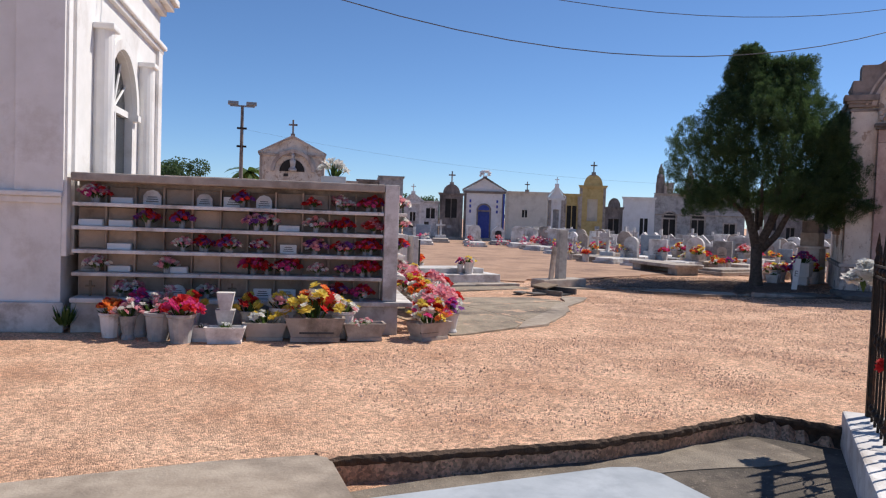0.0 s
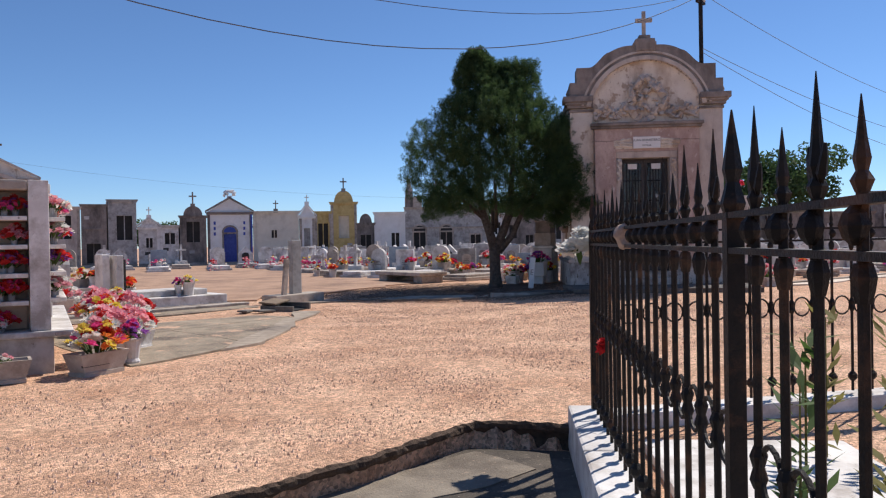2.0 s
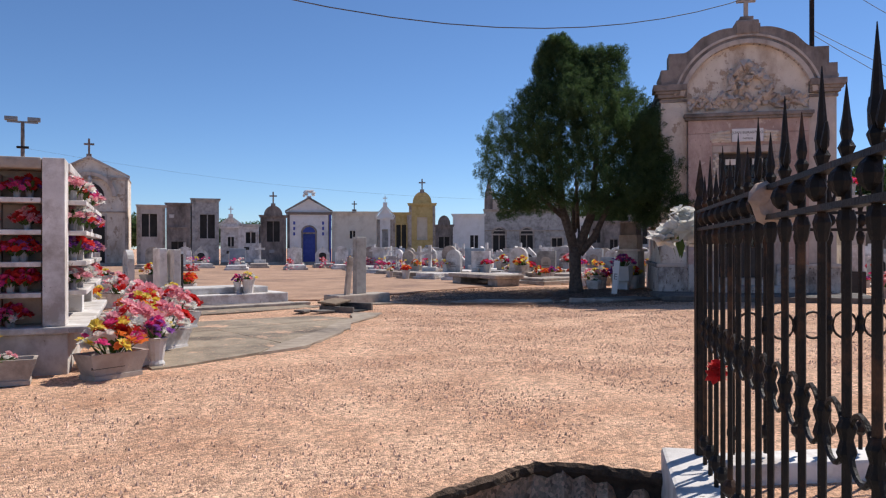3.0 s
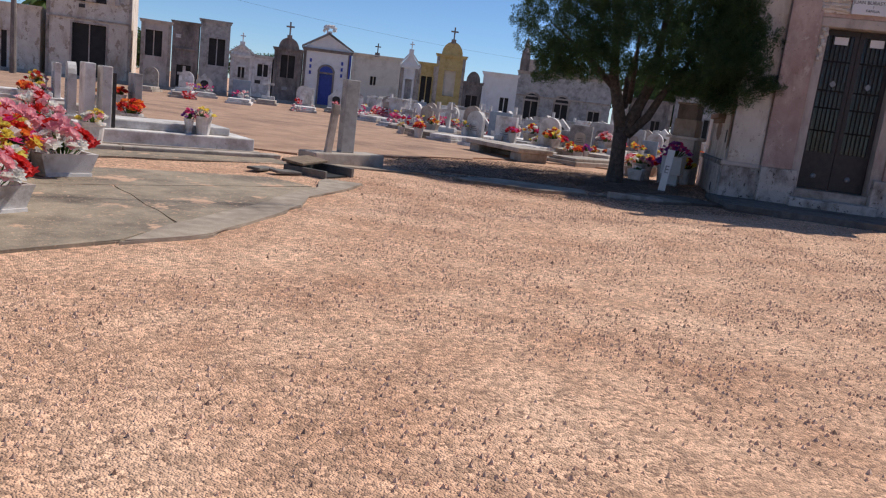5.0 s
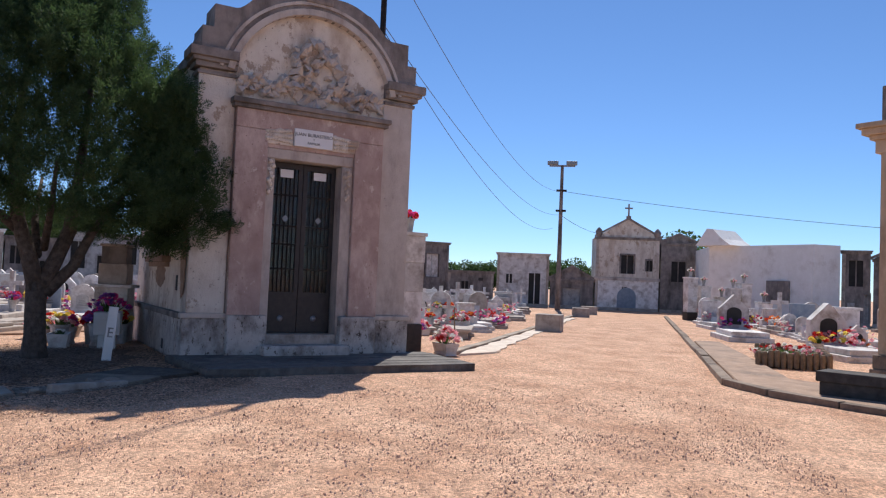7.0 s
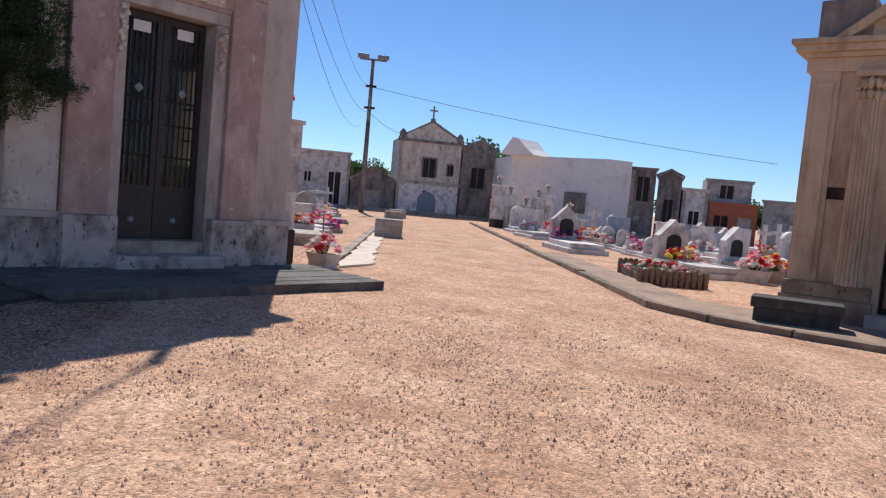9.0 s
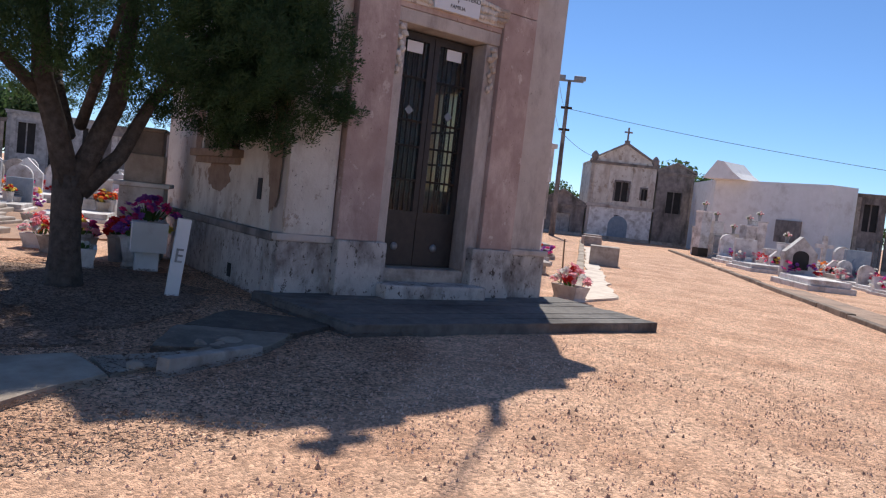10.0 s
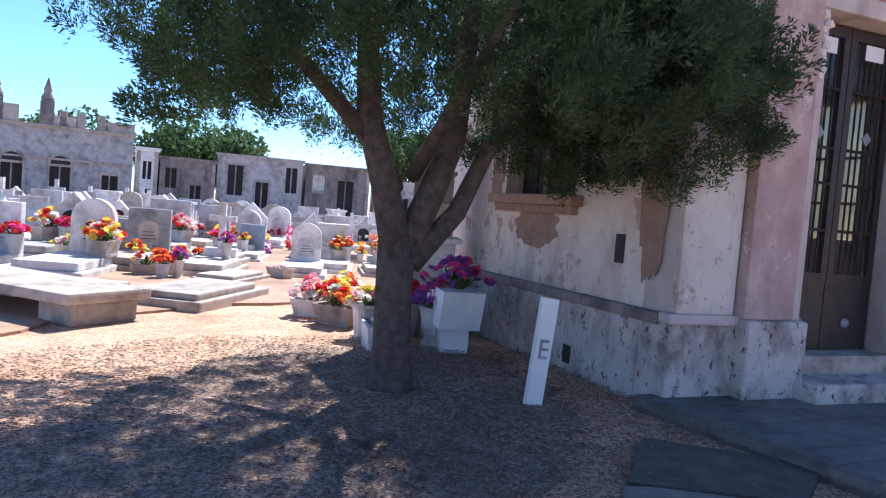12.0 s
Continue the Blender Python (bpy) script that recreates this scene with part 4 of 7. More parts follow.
part("end_cap", bx(NL - 0.183, NL + 0.02, 0.33, ND, 1.81, 1.895, bevel=0.02), M_WHITE_TOMB, niche)
SHELF = (0.42, 0.72, 0.99, 1.27, 1.55, 1.80)
for z in SHELF[1:-1]:
    part("shelf", bx(0, NL - 0.19, -0.015, 0.27, z - 0.045, z, bevel=0.008), M_WHITE_TOMB, niche)
    for y0, y1 in ((0.33, 1.61), (1.93, ND - 0.31)):
        part("shelf", bx(NL - 0.19, NL + 0.15, y0, y1, z - 0.045, z, bevel=0.008), M_WHITE_TOMB, niche)
CW = (NL - 0.2) / 11
M_NICHE = mat("niche_front", (0.33, 0.255, 0.195), (0.50, 0.40, 0.32), 0.9, 6, 0.3, 40, (0.26, 0.19, 0.14), 0.45, 3.0, vary=0.25)
for r in range(5):
    z0, z1 = SHELF[r], SHELF[r + 1] - 0.045
    for c in range(11):
        part("niche_panel", bx(0.015 + c * CW, (c + 1) * CW - 0.012, 0.235, 0.268, z0 + 0.012, z1 - 0.012, bevel=0.006), M_NICHE, niche)
    for c in range(1, 11):
        part("divider", bx(c * CW - 0.010, c * CW + 0.012, 0.16, 0.27, z0, z1), M_NICHE, niche)

# pots, plaques and bunches inside the niches
cups = [flower_pot("cup", M_GREY_TOMB, cl, 40 + i, 1.0, "small %s artificial flowers in a cup in a niche" % nm, 0.165, 0.15, 22, 0.048)
        for i, (cl, nm) in enumerate(((("red", "pink"), "red and pink"), (("purple", "pink"), "purple and pink"), (("white", "pink"), "white and pink"), (("red", "purple"), "red and purple"), (("pink", "white"), "pink and white"), (("magenta", "red"), "magenta and red")))]


def niche_plate(kind, seed):
    t = thing("memorial_plaque", 0, 0, -50, 0, "", "plaque")
    bm = bmesh.new()
    if kind == 0:
        box(bm, -0.11, 0.11, -0.012, 0.012, 0, 0.12, bevel=0.006)
    elif kind == 1:
        prism(bm, [(-0.1, 0), (0.1, 0), (0.1, 0.1), (0.06, 0.15), (0, 0.17), (-0.06, 0.15), (-0.1, 0.1)], -0.015, 0.015)
    elif kind == 2:
        box(bm, -0.13, 0.13, -0.06, 0.06, 0, 0.075, bevel=0.012)
    else:
        cross_mesh(bm, 0, 0, 0, 0.19, 0.11, 0.025)
    part("plate", bm, (M_PLAQUE, M_WHITE_TOMB, M_WHITE, M_WOOD)[kind], t)
    if kind in (0, 1):
        for k in range(3):
            part("text_line", bx(-0.07 + 0.01 * k, 0.07 - 0.01 * k, -0.018, -0.0125 if kind == 0 else -0.0155, 0.03 + 0.026 * k, 0.038 + 0.026 * k), M_INK, t)
    return tagged(t, ("white enamel memorial plaque with dark lettering", "rounded white marble memorial plaque", "low white flower trough in a niche", "small brown wooden cross in a niche")[kind])


plates = [niche_plate(k, k) for k in range(4)]
rn = random.Random(12)
dense = {1: (6, 7, 8, 9, 10), 2: (3, 4, 5, 6, 8, 9, 10), 3: (2, 3, 6, 8, 9, 10), 4: (8, 9, 10, 0), 0: (1, 4, 10, 9)}
for r in range(5):
    for c in range(11):
        x = (c + 0.5) * CW
        busy = c in dense[r]
        if busy:
            for k in range(2 if rn.random() < 0.6 else 1):
                pr = rn.choice(cups[:2] + cups[3:]) if rn.random() < 0.8 else cups[2]
                put(pr, *nloc(x + rn.uniform(-0.09, 0.09), rn.uniform(0.06, 0.15)), SHELF[r], rn.uniform(0, 360), rn.uniform(0.65, 1.05), group="flowers in the niches")
        else:
            q = rn.random()
            if q < 0.72:
                pr = plates[rn.choice((0, 0, 1, 2, 2, 3, 1))]
                put(pr, *nloc(x + rn.uniform(-0.03, 0.03), 0.14 + 0.05 * rn.random()), SHELF[r], NT, rn.uniform(0.9, 1.1), group="plaques in the niches")
            if q < 0.33:
                put(rn.choice(cups), *nloc(x + rn.choice((-1, 1)) * 0.1, 0.07), SHELF[r], rn.uniform(0, 360), 0.9, group="flowers in the niches")
for r in range(1, 5):
    for k in range(5):
        put(rn.choice(cups), *nloc(NL + 0.02 + 0.03 * (k % 2), (0.48, 0.85, 1.3, 2.2, 2.75)[k]), SHELF[r], rn.uniform(0, 360), rn.uniform(1.0, 1.2), group="flowers in the niches")
# pots along the foot of the wall
big = {
    "dark": flower_pot("vase", M_GREY_TOMB, ("pink", "white"), 1, 1, "grey cement vase with pale pink artificial flowers", 0.17, 0.2, 14, 0.055),
    "magenta": flower_pot("tub", M_GREY_TOMB, ("magenta", "red"), 2, 1, "grey tub full of magenta artificial roses", 0.2, 0.2, 20, 0.07),
    "empty": flower_pot("tub", M_GREY_TOMB, (), 3, 1, "empty dark cement tub"),
    "white_box": flower_pot("planter", M_WHITE_TOMB, ("white",), 4, 1, "white trapezoid flower planter with few white flowers", 0.1, 0.1, 4, 0.03),
    "plaque_box": flower_pot("planter", M_CEMENT, ("white", "yellow"), 5, 1, "grey planter with yellow and white flowers", 0.22, 0.22, 16, 0.06),
    "red_box": flower_pot("planter", M_CEMENT, ("red", "yellow", "orange", "white"), 6, 1, "lettered cement planter full of red and yellow flowers", 0.26, 0.30, 26, 0.07),
    "small_box": flower_pot("planter", M_CEMENT, ("pink", "white"), 7, 1, "small grey planter with pink flowers", 0.18, 0.08, 10, 0.035),
    "pink_box": flower_pot("planter", M_WHITE_TOMB, ("pink", "pink", "white", "pink", "red", "white"), 8, 1, "white cement planter overflowing with pink and white flowers", 0.27, 0.32, 30, 0.075),
    "mixed_box": flower_pot("planter", M_CEMENT, ("red", "yellow", "white", "magenta", "orange", "pink"), 15, 1, "lettered grey cement planter heaped with mixed bright flowers", 0.27, 0.30, 40, 0.07),
    "purple": flower_pot("vase", M_WHITE_TOMB, ("purple", "magenta"), 9, 1, "white vase of purple artificial flowers", 0.14, 0.2, 14, 0.05),
    "red": flower_pot("tub", M_WHITE_TOMB, ("red", "orange"), 10, 1, "white tub of red artificial flowers", 0.18, 0.2, 18, 0.06),
    "mixed": flower_pot("tub", M_WHITE_TOMB, ("white", "pink", "yellow"), 11, 1, "white tub of mixed pale artificial flowers", 0.17, 0.18, 16, 0.055),
    "yellow": flower_pot("vase", M_WHITE_TOMB, ("yellow", "red"), 13, 1, "white vase of yellow and red flowers", 0.15, 0.2, 14, 0.055),
}
for x, y, k, sc, tr in ((0.72, 9.42, "dark", 1.0, 0), (1.03, 9.25, "empty", 1.1, 0), (1.25, 9.05, "magenta", 1.1, 20), (1.0, 9.45, "dark", 1.1, 90), (1.5, 9.12, "white_box", 0.75, -20), (1.72, 8.95, "white_box", 0.85, -16),
                        (2.2, 9.08, "plaque_box", 0.95, -14), (2.75, 8.88, "red_box", 1.3, -15), (3.33, 8.78, "small_box", 0.95, -12), (4.13, 8.62, "mixed_box", 1.0, 18), (4.50, 9.30, "pink_box", 1.1, 80), (4.78, 9.95, "red_box", 1.0, 100), (5.08, 10.15, "pink_box", 0.95, 30), (5.86, 12.15, "pink_box", 1.05, 20), (5.48, 12.45, "pink_box", 1.2, 80), (5.35, 12.0, "mixed_box", 1.1, 60), (5.15, 11.2, "red_box", 1.05, 80),
                        (4.95, 10.75, "small_box", 1.2, 90), (4.62, 8.98, "purple", 1.0, 0), (0.85, 9.62, "purple", 1.2, 0), (1.4, 9.42, "yellow", 1.2, 40), (1.15, 9.55, "dark", 1.25, 70), (2.05, 9.3, "yellow", 1.15, 0), (2.45, 9.2, "mixed", 1.2, 10), (2.95, 9.12, "red", 1.1, 0), (0.55, 9.65, "red", 0.95, 0), (3.12, 8.98, "mixed", 1.1, 0)):
    put(big[k], x, y, 0.0, tr, sc, group="flower pots by the niche wall")
st = thing("stacked_vase", 1.75, 9.12, 0.0, -16, "two stacked tapering white cement vases", "vase")
for z, w in ((0.16, 0.11), (0.36, 0.10)):
    bm = bmesh.new()
    prism(bm, [(-w * 0.6, z), (w * 0.6, z), (w, z + 0.2), (-w, z + 0.2)], -w * 0.8, w * 0.8)
    part("vase", bm, M_WHITE_TOMB, st)
part("foot", bx(-0.07, 0.07, -0.07, 0.07, 0, 0.16, bevel=0.01), M_WHITE_TOMB, st)
for k in range(3):
    for w2, (x, y) in ((0.4, (2.72, 8.70)), (0.3, (4.08, 8.455))):
        t = tagged(part("inscription_line", bx(-w2 / 2 + 0.02 * k, w2 / 2 - 0.02 * k, -0.003, 0.003, 0.10 + 0.045 * k, 0.122 + 0.045 * k), M_INK), "dark painted inscription line on a planter", "inscription")
        t.matrix_basis = pose(x, y, 0.0, -14, 0, -15 if w2 > 0.35 else 18)
bush = thing("wreath", *nloc(-0.02, -0.16), 0.10, 0, "small dark green wreath on the chapel wall", "wreath")
bouquet_parts(bush, ("white",), 77, 0.15, 0.3, 0.0, 1, 0.02, 90)
top = thing("flower_trough", *nloc(3.05, 0.5), 1.90, NT, "white trough with white flowers on the wall's top", "flower trough")
part("trough", bx(-0.16, 0.16, -0.1, 0.1, 0, 0.1, bevel=0.01), M_WHITE_TOMB, top)
bouquet_parts(top, ("white",), 79, 0.18, 0.24, 0.08, 9, 0.07, 34)

# ---- white chapel ----
chapel = thing("chapel", *nloc(-0.12, -0.0), 0, NT, "white-painted chapel with an arched side window", "chapel")
CH = 5.15
sw = bmesh.new()
A0, A1, AS = 1.85, 3.55, 3.0                     # window along the side wall, springing height
box(sw, -0.35, 0.0, 0.0, A0, 0, CH), box(sw, -0.35, 0.0, A1, 5.7, 0, CH), box(sw, -0.35, 0.0, A0, A1, 0, 0.9)
k = 14
ac, ar = (A0 + A1) / 2, (A1 - A0) / 2
for i in range(k):
    t0, t1 = math.pi * i / k, math.pi * (i + 1) / k
    p = [(ac + ar * math.cos(t), AS + ar * math.sin(t)) for t in (t0, t1)]
    prism(sw, [p[0], (p[0][0], CH), (p[1][0], CH), p[1]], -0.35, 0.0, "x")
part("side_wall", sw, M_WHITE, chapel)
part("front_wall", bx(-7, -0.35, 0.0, 0.35, 0, CH), M_WHITE, chapel)
part("back_wall", bx(-7, -0.35, 5.35, 5.7, 0, CH), M_WHITE, chapel)
part("roof", bx(-7, 0.0, 0, 5.7, 5.5, 5.7), M_WHITE, chapel)
for z0, z1, g in ((4.42, 4.50, 0.07), (4.50, 4.58, 0.12), (5.15, 5.27, 0.10), (5.27, 5.38, 0.22), (5.38, 5.50, 0.30)):
    part("cornice", bx(-7, g, -g, 5.7 + g, z0, z1, bevel=0.02), M_WHITE, chapel)
for y0, y1, h in ((0.0, 0.16, 4.42), (0.30, 0.42, 4.42), (5.35, 5.70, 4.42)):
    part("pilaster", bx(0.0, 0.06, y0, y1, 0.9, h, bevel=0.012), M_WHITE, chapel)
for yc in (1.35, 4.05):
    bm = bmesh.new()
    tube(bm, [(0.10, yc, 0.95), (0.10, yc, 3.85)], [0.155, 0.135], 18)
    box(bm, 0.0, 0.27, yc - 0.18, yc + 0.18, 3.85, 3.93, bevel=0.02)
    box(bm, 0.0, 0.27, yc - 0.18, yc + 0.18, 0.80, 0.95, bevel=0.02)
    part("column", bm, M_WHITE, chapel, soft=False)
am = bmesh.new()
for i in range(20):
    t0, t1 = math.pi * i / 20, math.pi * (i + 1) / 20
    prism(am, [(ac + r * math.cos(t), AS + r * math.sin(t)) for r, t in ((ar + 0.02, t0), (ar + 0.17, t0), (ar + 0.17, t1), (ar + 0.02, t1))], 0.0, 0.07, "x")
box(am, 0.0, 0.09, A0 - 0.2, A0, AS - 0.1, AS), box(am, 0.0, 0.09, A1, A1 + 0.2, AS - 0.1, AS)
part("arch_moulding", am, M_WHITE, chapel)
wn_ = part("arched_window", bx(-0.14, -0.12, A0, A1, 0.9, AS + ar), glass, chapel, "dark arched window with white bars")
part("transom", bx(-0.12, -0.06, A0, A1, AS - 0.06, AS + 0.04), M_WHITE, wn_)
for i in range(1, 6):
    t = math.pi * i / 6
    bm = bmesh.new()
    tube(bm, [(-0.10, ac, AS), (-0.10, ac + ar * math.cos(t), AS + ar * math.sin(t))], 0.02, 6)
    part("fan_bar", bm, M_WHITE, wn_)
part("mullion", bx(-0.12, -0.06, ac - 0.03, ac + 0.03, 0.9, AS), M_WHITE, wn_)
part("front_plinth", bx(-7, 0.05, -0.06, 0.0, 0, 0.36, bevel=0.02), M_WHITE_TOMB, chapel)
for z0, z1, g in ((1.52, 1.60, 0.05), (1.60, 1.66, 0.09)):
    part("dado_moulding", bx(-7, 0.0 + g * 0.3, -g, 0.0, z0, z1, bevel=0.015), M_WHITE, chapel)
part("corner_pilaster", bx(-0.50, 0.03, -0.045, 0.02, 1.66, 4.42, bevel=0.01), M_WHITE, chapel)

# ---- cypress tree ----
TX, TY = 16.1, 14.27
tree = thing("tree", TX, TY, 0, 0, "dark green juniper tree with a forked trunk and broad crown", "tree")
tb = bmesh.new()


def limb(pts, radii, seg=10):
    tube(tb, [(x + 0.02 * noise.noise(Vector((x, y, z * 3))), y, z) for x, y, z in pts], radii, seg)


limb([(0, 0, -0.1), (0.0, 0.0, 0.05), (0.0, 0.01, 0.35), (0.0, 0.03, 0.8), (0.02, 0.03, 1.1)], [0.24, 0.18, 0.145, 0.14, 0.155])
# to the camera's left is (-0.6, 0.8), to its right (0.6, -0.8)
for sx, pts, rr in ((0, [(0.0, 0.02, 1.0), (-0.10, 0.12, 1.5), (-0.2, 0.24, 2.0), (-0.3, 0.3, 3.0), (-0.25, 0.2, 4.6)], [0.13, 0.11, 0.10, 0.07, 0.03]),
                    (1, [(0.03, 0.0, 1.0), (0.15, -0.14, 1.45), (0.26, -0.26, 1.9), (0.35, -0.3, 2.8), (0.4, -0.4, 4.6)], [0.13, 0.11, 0.10, 0.07, 0.03]),
                    (2, [(0.06, -0.06, 0.95), (0.30, -0.32, 1.35), (0.46, -0.5, 1.9), (0.9, -0.9, 2.8)], [0.10, 0.08, 0.065, 0.03]),
                    (3, [(-0.15, 0.2, 1.8), (-0.6, 0.7, 2.4), (-1.1, 1.2, 2.9)], [0.07, 0.05, 0.02]), (4, [(0.05, 0.1, 1.5), (0.6, 0.6, 2.1), (1.2, 1.0, 2.8)], [0.07, 0.05, 0.02]),
                    (5, [(0, -0.05, 1.6), (-0.6, -0.6, 2.2), (-1.2, -1.1, 2.7)], [0.06, 0.04, 0.02])):
    limb(pts, rr, 8)
part("trunk", tb, M_BARK, tree, "dark forked trunk", soft=True)


def env(z):
    zs = (1.45, 1.75, 2.1, 2.6, 3.2, 3.8, 4.4, 5.0, 5.5, 5.9, 6.1)
    rs_ = (1.5, 2.05, 2.35, 2.5, 2.45, 2.2, 1.75, 1.25, 0.95, 0.55, 0.15)
    return float(np.interp(z, zs, rs_))


def foliage(n_clumps, seed):
    rnd = np.random.RandomState(seed)
    V, F = [], []
    done = 0
    while done < n_clumps:
        z = 1.45 + 4.65 * rnd.rand() ** 1.1
        th = rnd.rand() * math.tau
        hang = rnd.rand() < 0.13                               # a full, low bough towards the mausoleum's corner
        if hang:
            th, z = -1.22 + 0.30 * rnd.randn(), 2.0 + 2.1 * rnd.rand()
        c, s_ = math.cos(th), math.sin(th)
        lump = 1 + 0.26 * noise.noise(Vector((c * 2.2, s_ * 2.2, z * 1.1))) + 0.22 * noise.noise(Vector((c * 6, s_ * 6, z * 2.6 + 9)))
        near = max(0.0, -(c * 0.95 + s_ * 0.25))              # the crown is shallower towards the path
        q = 0.97 - 0.35 * rnd.rand() if hang else 1 - 0.72 * rnd.rand() ** 1.8
        r = env(z) * lump * q * (1 - 0.28 * near)
        if z < 3.2:
            r *= 1 - 0.16 * min(1.0, (3.2 - z) / 1.1) * max(0.0, min(1.0, 0.8 * s_ - 0.6 * c + 0.35))
        # the underside is hollow round the limbs, and hangs lower on the mausoleum's side
        floor_z = 2.15 - 0.14 * max(0.0, 0.8 * s_ - 0.6 * c) - 0.40 * (r / 2.4) ** 2 - 0.30 * max(0.0, c * 0.6 - s_ * 0.8) + 0.25 * noise.noise(Vector((r * c * 1.5, r * s_ * 1.5, 3)))
        if z < floor_z:
            done += 0.25
            continue
        r *= 1 + 0.09 * max(0.0, 0.78 * s_ - 0.62 * c)
        x, y = r * c, r * s_
        # branches that meet the mausoleum's side wall lie against it
        ca, sa = math.cos(radians(CT)), math.sin(radians(CT))
        du, dn = (x + TX - CX) * ca + (y + TY - CY) * sa, (y + TY - CY) * ca - (x + TX - CX) * sa
        if du > -0.08 and dn > -0.05 and z < 4.9:
            du = -0.08 - 0.55 * rnd.rand() ** 1.3
            x, y = CX + du * ca - dn * sa - TX, CY + du * sa + dn * ca - TY
        if noise.noise(Vector((x * 2.1, y * 2.1, z * 1.7))) + 0.55 * noise.noise(Vector((x * 4.6, y * 4.6, z * 3.4 + 5))) < -0.22:
            continue
        if z > 4.5:
            s = 0.42 if rnd.rand() < 0.58 else -0.62
            k = min(1.0, (z - 4.5) / 1.0)
            x, y = (1 - 0.42 * k) * x - 0.67 * s * k, (1 - 0.42 * k) * y + 0.74 * s * k
            if s < 0 and z > 5.75:
                continue
        done += 1
        out = np.array((c, s_, 0.0))
        base = np.array((x, y, z))
        up = np.array((0, 0, 1.0)) * (0.95 if z > 2.5 else 0.45) + out * 0.45
        up /= np.linalg.norm(up)
        up = up + rnd.normal(0, 0.22, 3)
        up /= np.linalg.norm(up)
        long_ = 0.17 + 0.16 * rnd.rand()
        k = 112
        t = rnd.rand(k, 1)
        side_ = rnd.normal(0, 1, (k, 3))
        side_ -= (side_ @ up)[:, None] * up
        side_ /= np.linalg.norm(side_, axis=1, keepdims=True)
        p = base + up * long_ * (t - 0.3) + side_ * 0.105 * (1 - 0.7 * t) * rnd.rand(k, 1)
        d = up * 0.8 + side_ * 0.8 + rnd.normal(0, 0.22, (k, 3))
        d /= np.linalg.norm(d, axis=1, keepdims=True)
        sd = np.cross(d, rnd.normal(0, 1, (k, 3)))
        sd *= 0.0062 * (0.7 + 0.6 * rnd.rand(k, 1)) / np.linalg.norm(sd, axis=1, keepdims=True)
        L = 0.026 + 0.032 * rnd.rand(k, 1)
        V.append(np.stack([p, p + d * L * 0.5 + sd, p + d * L, p + d * L * 0.5 - sd], 1).reshape(-1, 3))
    V = np.concatenate(V)
    F = np.arange(len(V)).reshape(-1, 4).tolist()
    return V, F


v, f = foliage(6600, 4)
crown = raw("crown", v, f, M_LEAFD, tree, "dense dark green upright foliage")
# white marker post with a letter
post = thing("marker_post", 16.25, 13.22, 0, 20, "leaning white-painted wooden marker post with a grey letter", "post")
pb = part("post", bx(-0.065, 0.065, -0.03, 0.03, -0.05, 0.80, bevel=0.008), M_WHITE, post)
pb.matrix_basis = pose(0, 0, 0, 0, 5, -75)
for z0, z1, x0, x1 in ((0.36, 0.38, -0.035, 0.035), (0.42, 0.44, -0.035, 0.035), (0.48, 0.50, -0.035, 0.035), (0.36, 0.50, -0.035, -0.012)):
    part("letter_stroke", bx(x0, x1, -0.034, -0.0305, z0, z1), M_GREY_TOMB, pb)
white_bunch = thing("flower_bunch", 5.64, 3.97, 1.05, 0, "bunch of white artificial lilies tied to the fence", "flowers")
bouquet_parts(white_bunch, ("white",), 91, 0.10, 0.22, 0.0, 18, 0.075, 4)
M_RAG = mat("dusty_cloth", (0.36, 0.23, 0.17), (0.52, 0.37, 0.29), 0.95, 14, 0.6, 60)
red_rose = thing("flower_bunch", 5.13, 3.44, 0.58, 0, "red artificial rose tied to the fence bars", "flowers")
bouquet_parts(red_rose, ("red",), 97, 0.03, 0.06, 0.0, 3, 0.05, 3)
rag = bmesh.new()
blob(rag, (0, 0, 0), (0.095, 0.05, 0.065), 0.6, 2)
tagged(part("rag", rag, M_RAG), "crumpled brown rag caught on the fence rail", "rag").matrix_basis = pose(4.45, 2.86, 1.235)
rw = random.Random(8)
for i in range(9):
    wt, wo = rw.uniform(0.8, 3.2), rw.uniform(0.5, 1.6)
    w_ = thing("weed", FX - 0.755 * wt + 0.656 * wo, FY - 0.656 * wt - 0.755 * wo, 0, 0, "dry yellow-green weed inside the fenced plot", "weed", "weeds in the plot")
    v, f = [], []
    hgt = rw.uniform(0.3, 1.0)
    for k in range(40):
        a = rw.uniform(0, math.tau)
        p = Vector((rw.gauss(0, 0.03), rw.gauss(0, 0.03), hgt * rw.random()))
        q = p + Vector((math.cos(a) * 0.12, math.sin(a) * 0.12, rw.uniform(0.0, 0.12)))
        sd = Vector((-math.sin(a), math.cos(a), 0)) * 0.02
        i0 = len(v)
        v += [p, (p + q) / 2 + sd, q, (p + q) / 2 - sd]
        f.append((i0, i0 + 1, i0 + 2, i0 + 3))
    raw("leaves", v, f, M_LEAF_DRY if i % 2 else M_LEAF, w_)
    bm = bmesh.new()
    tube(bm, [(0, 0, -0.02), (0.01, 0, hgt)], [0.008, 0.003], 5)
    part("stem", bm, M_LEAF_DRY, w_)

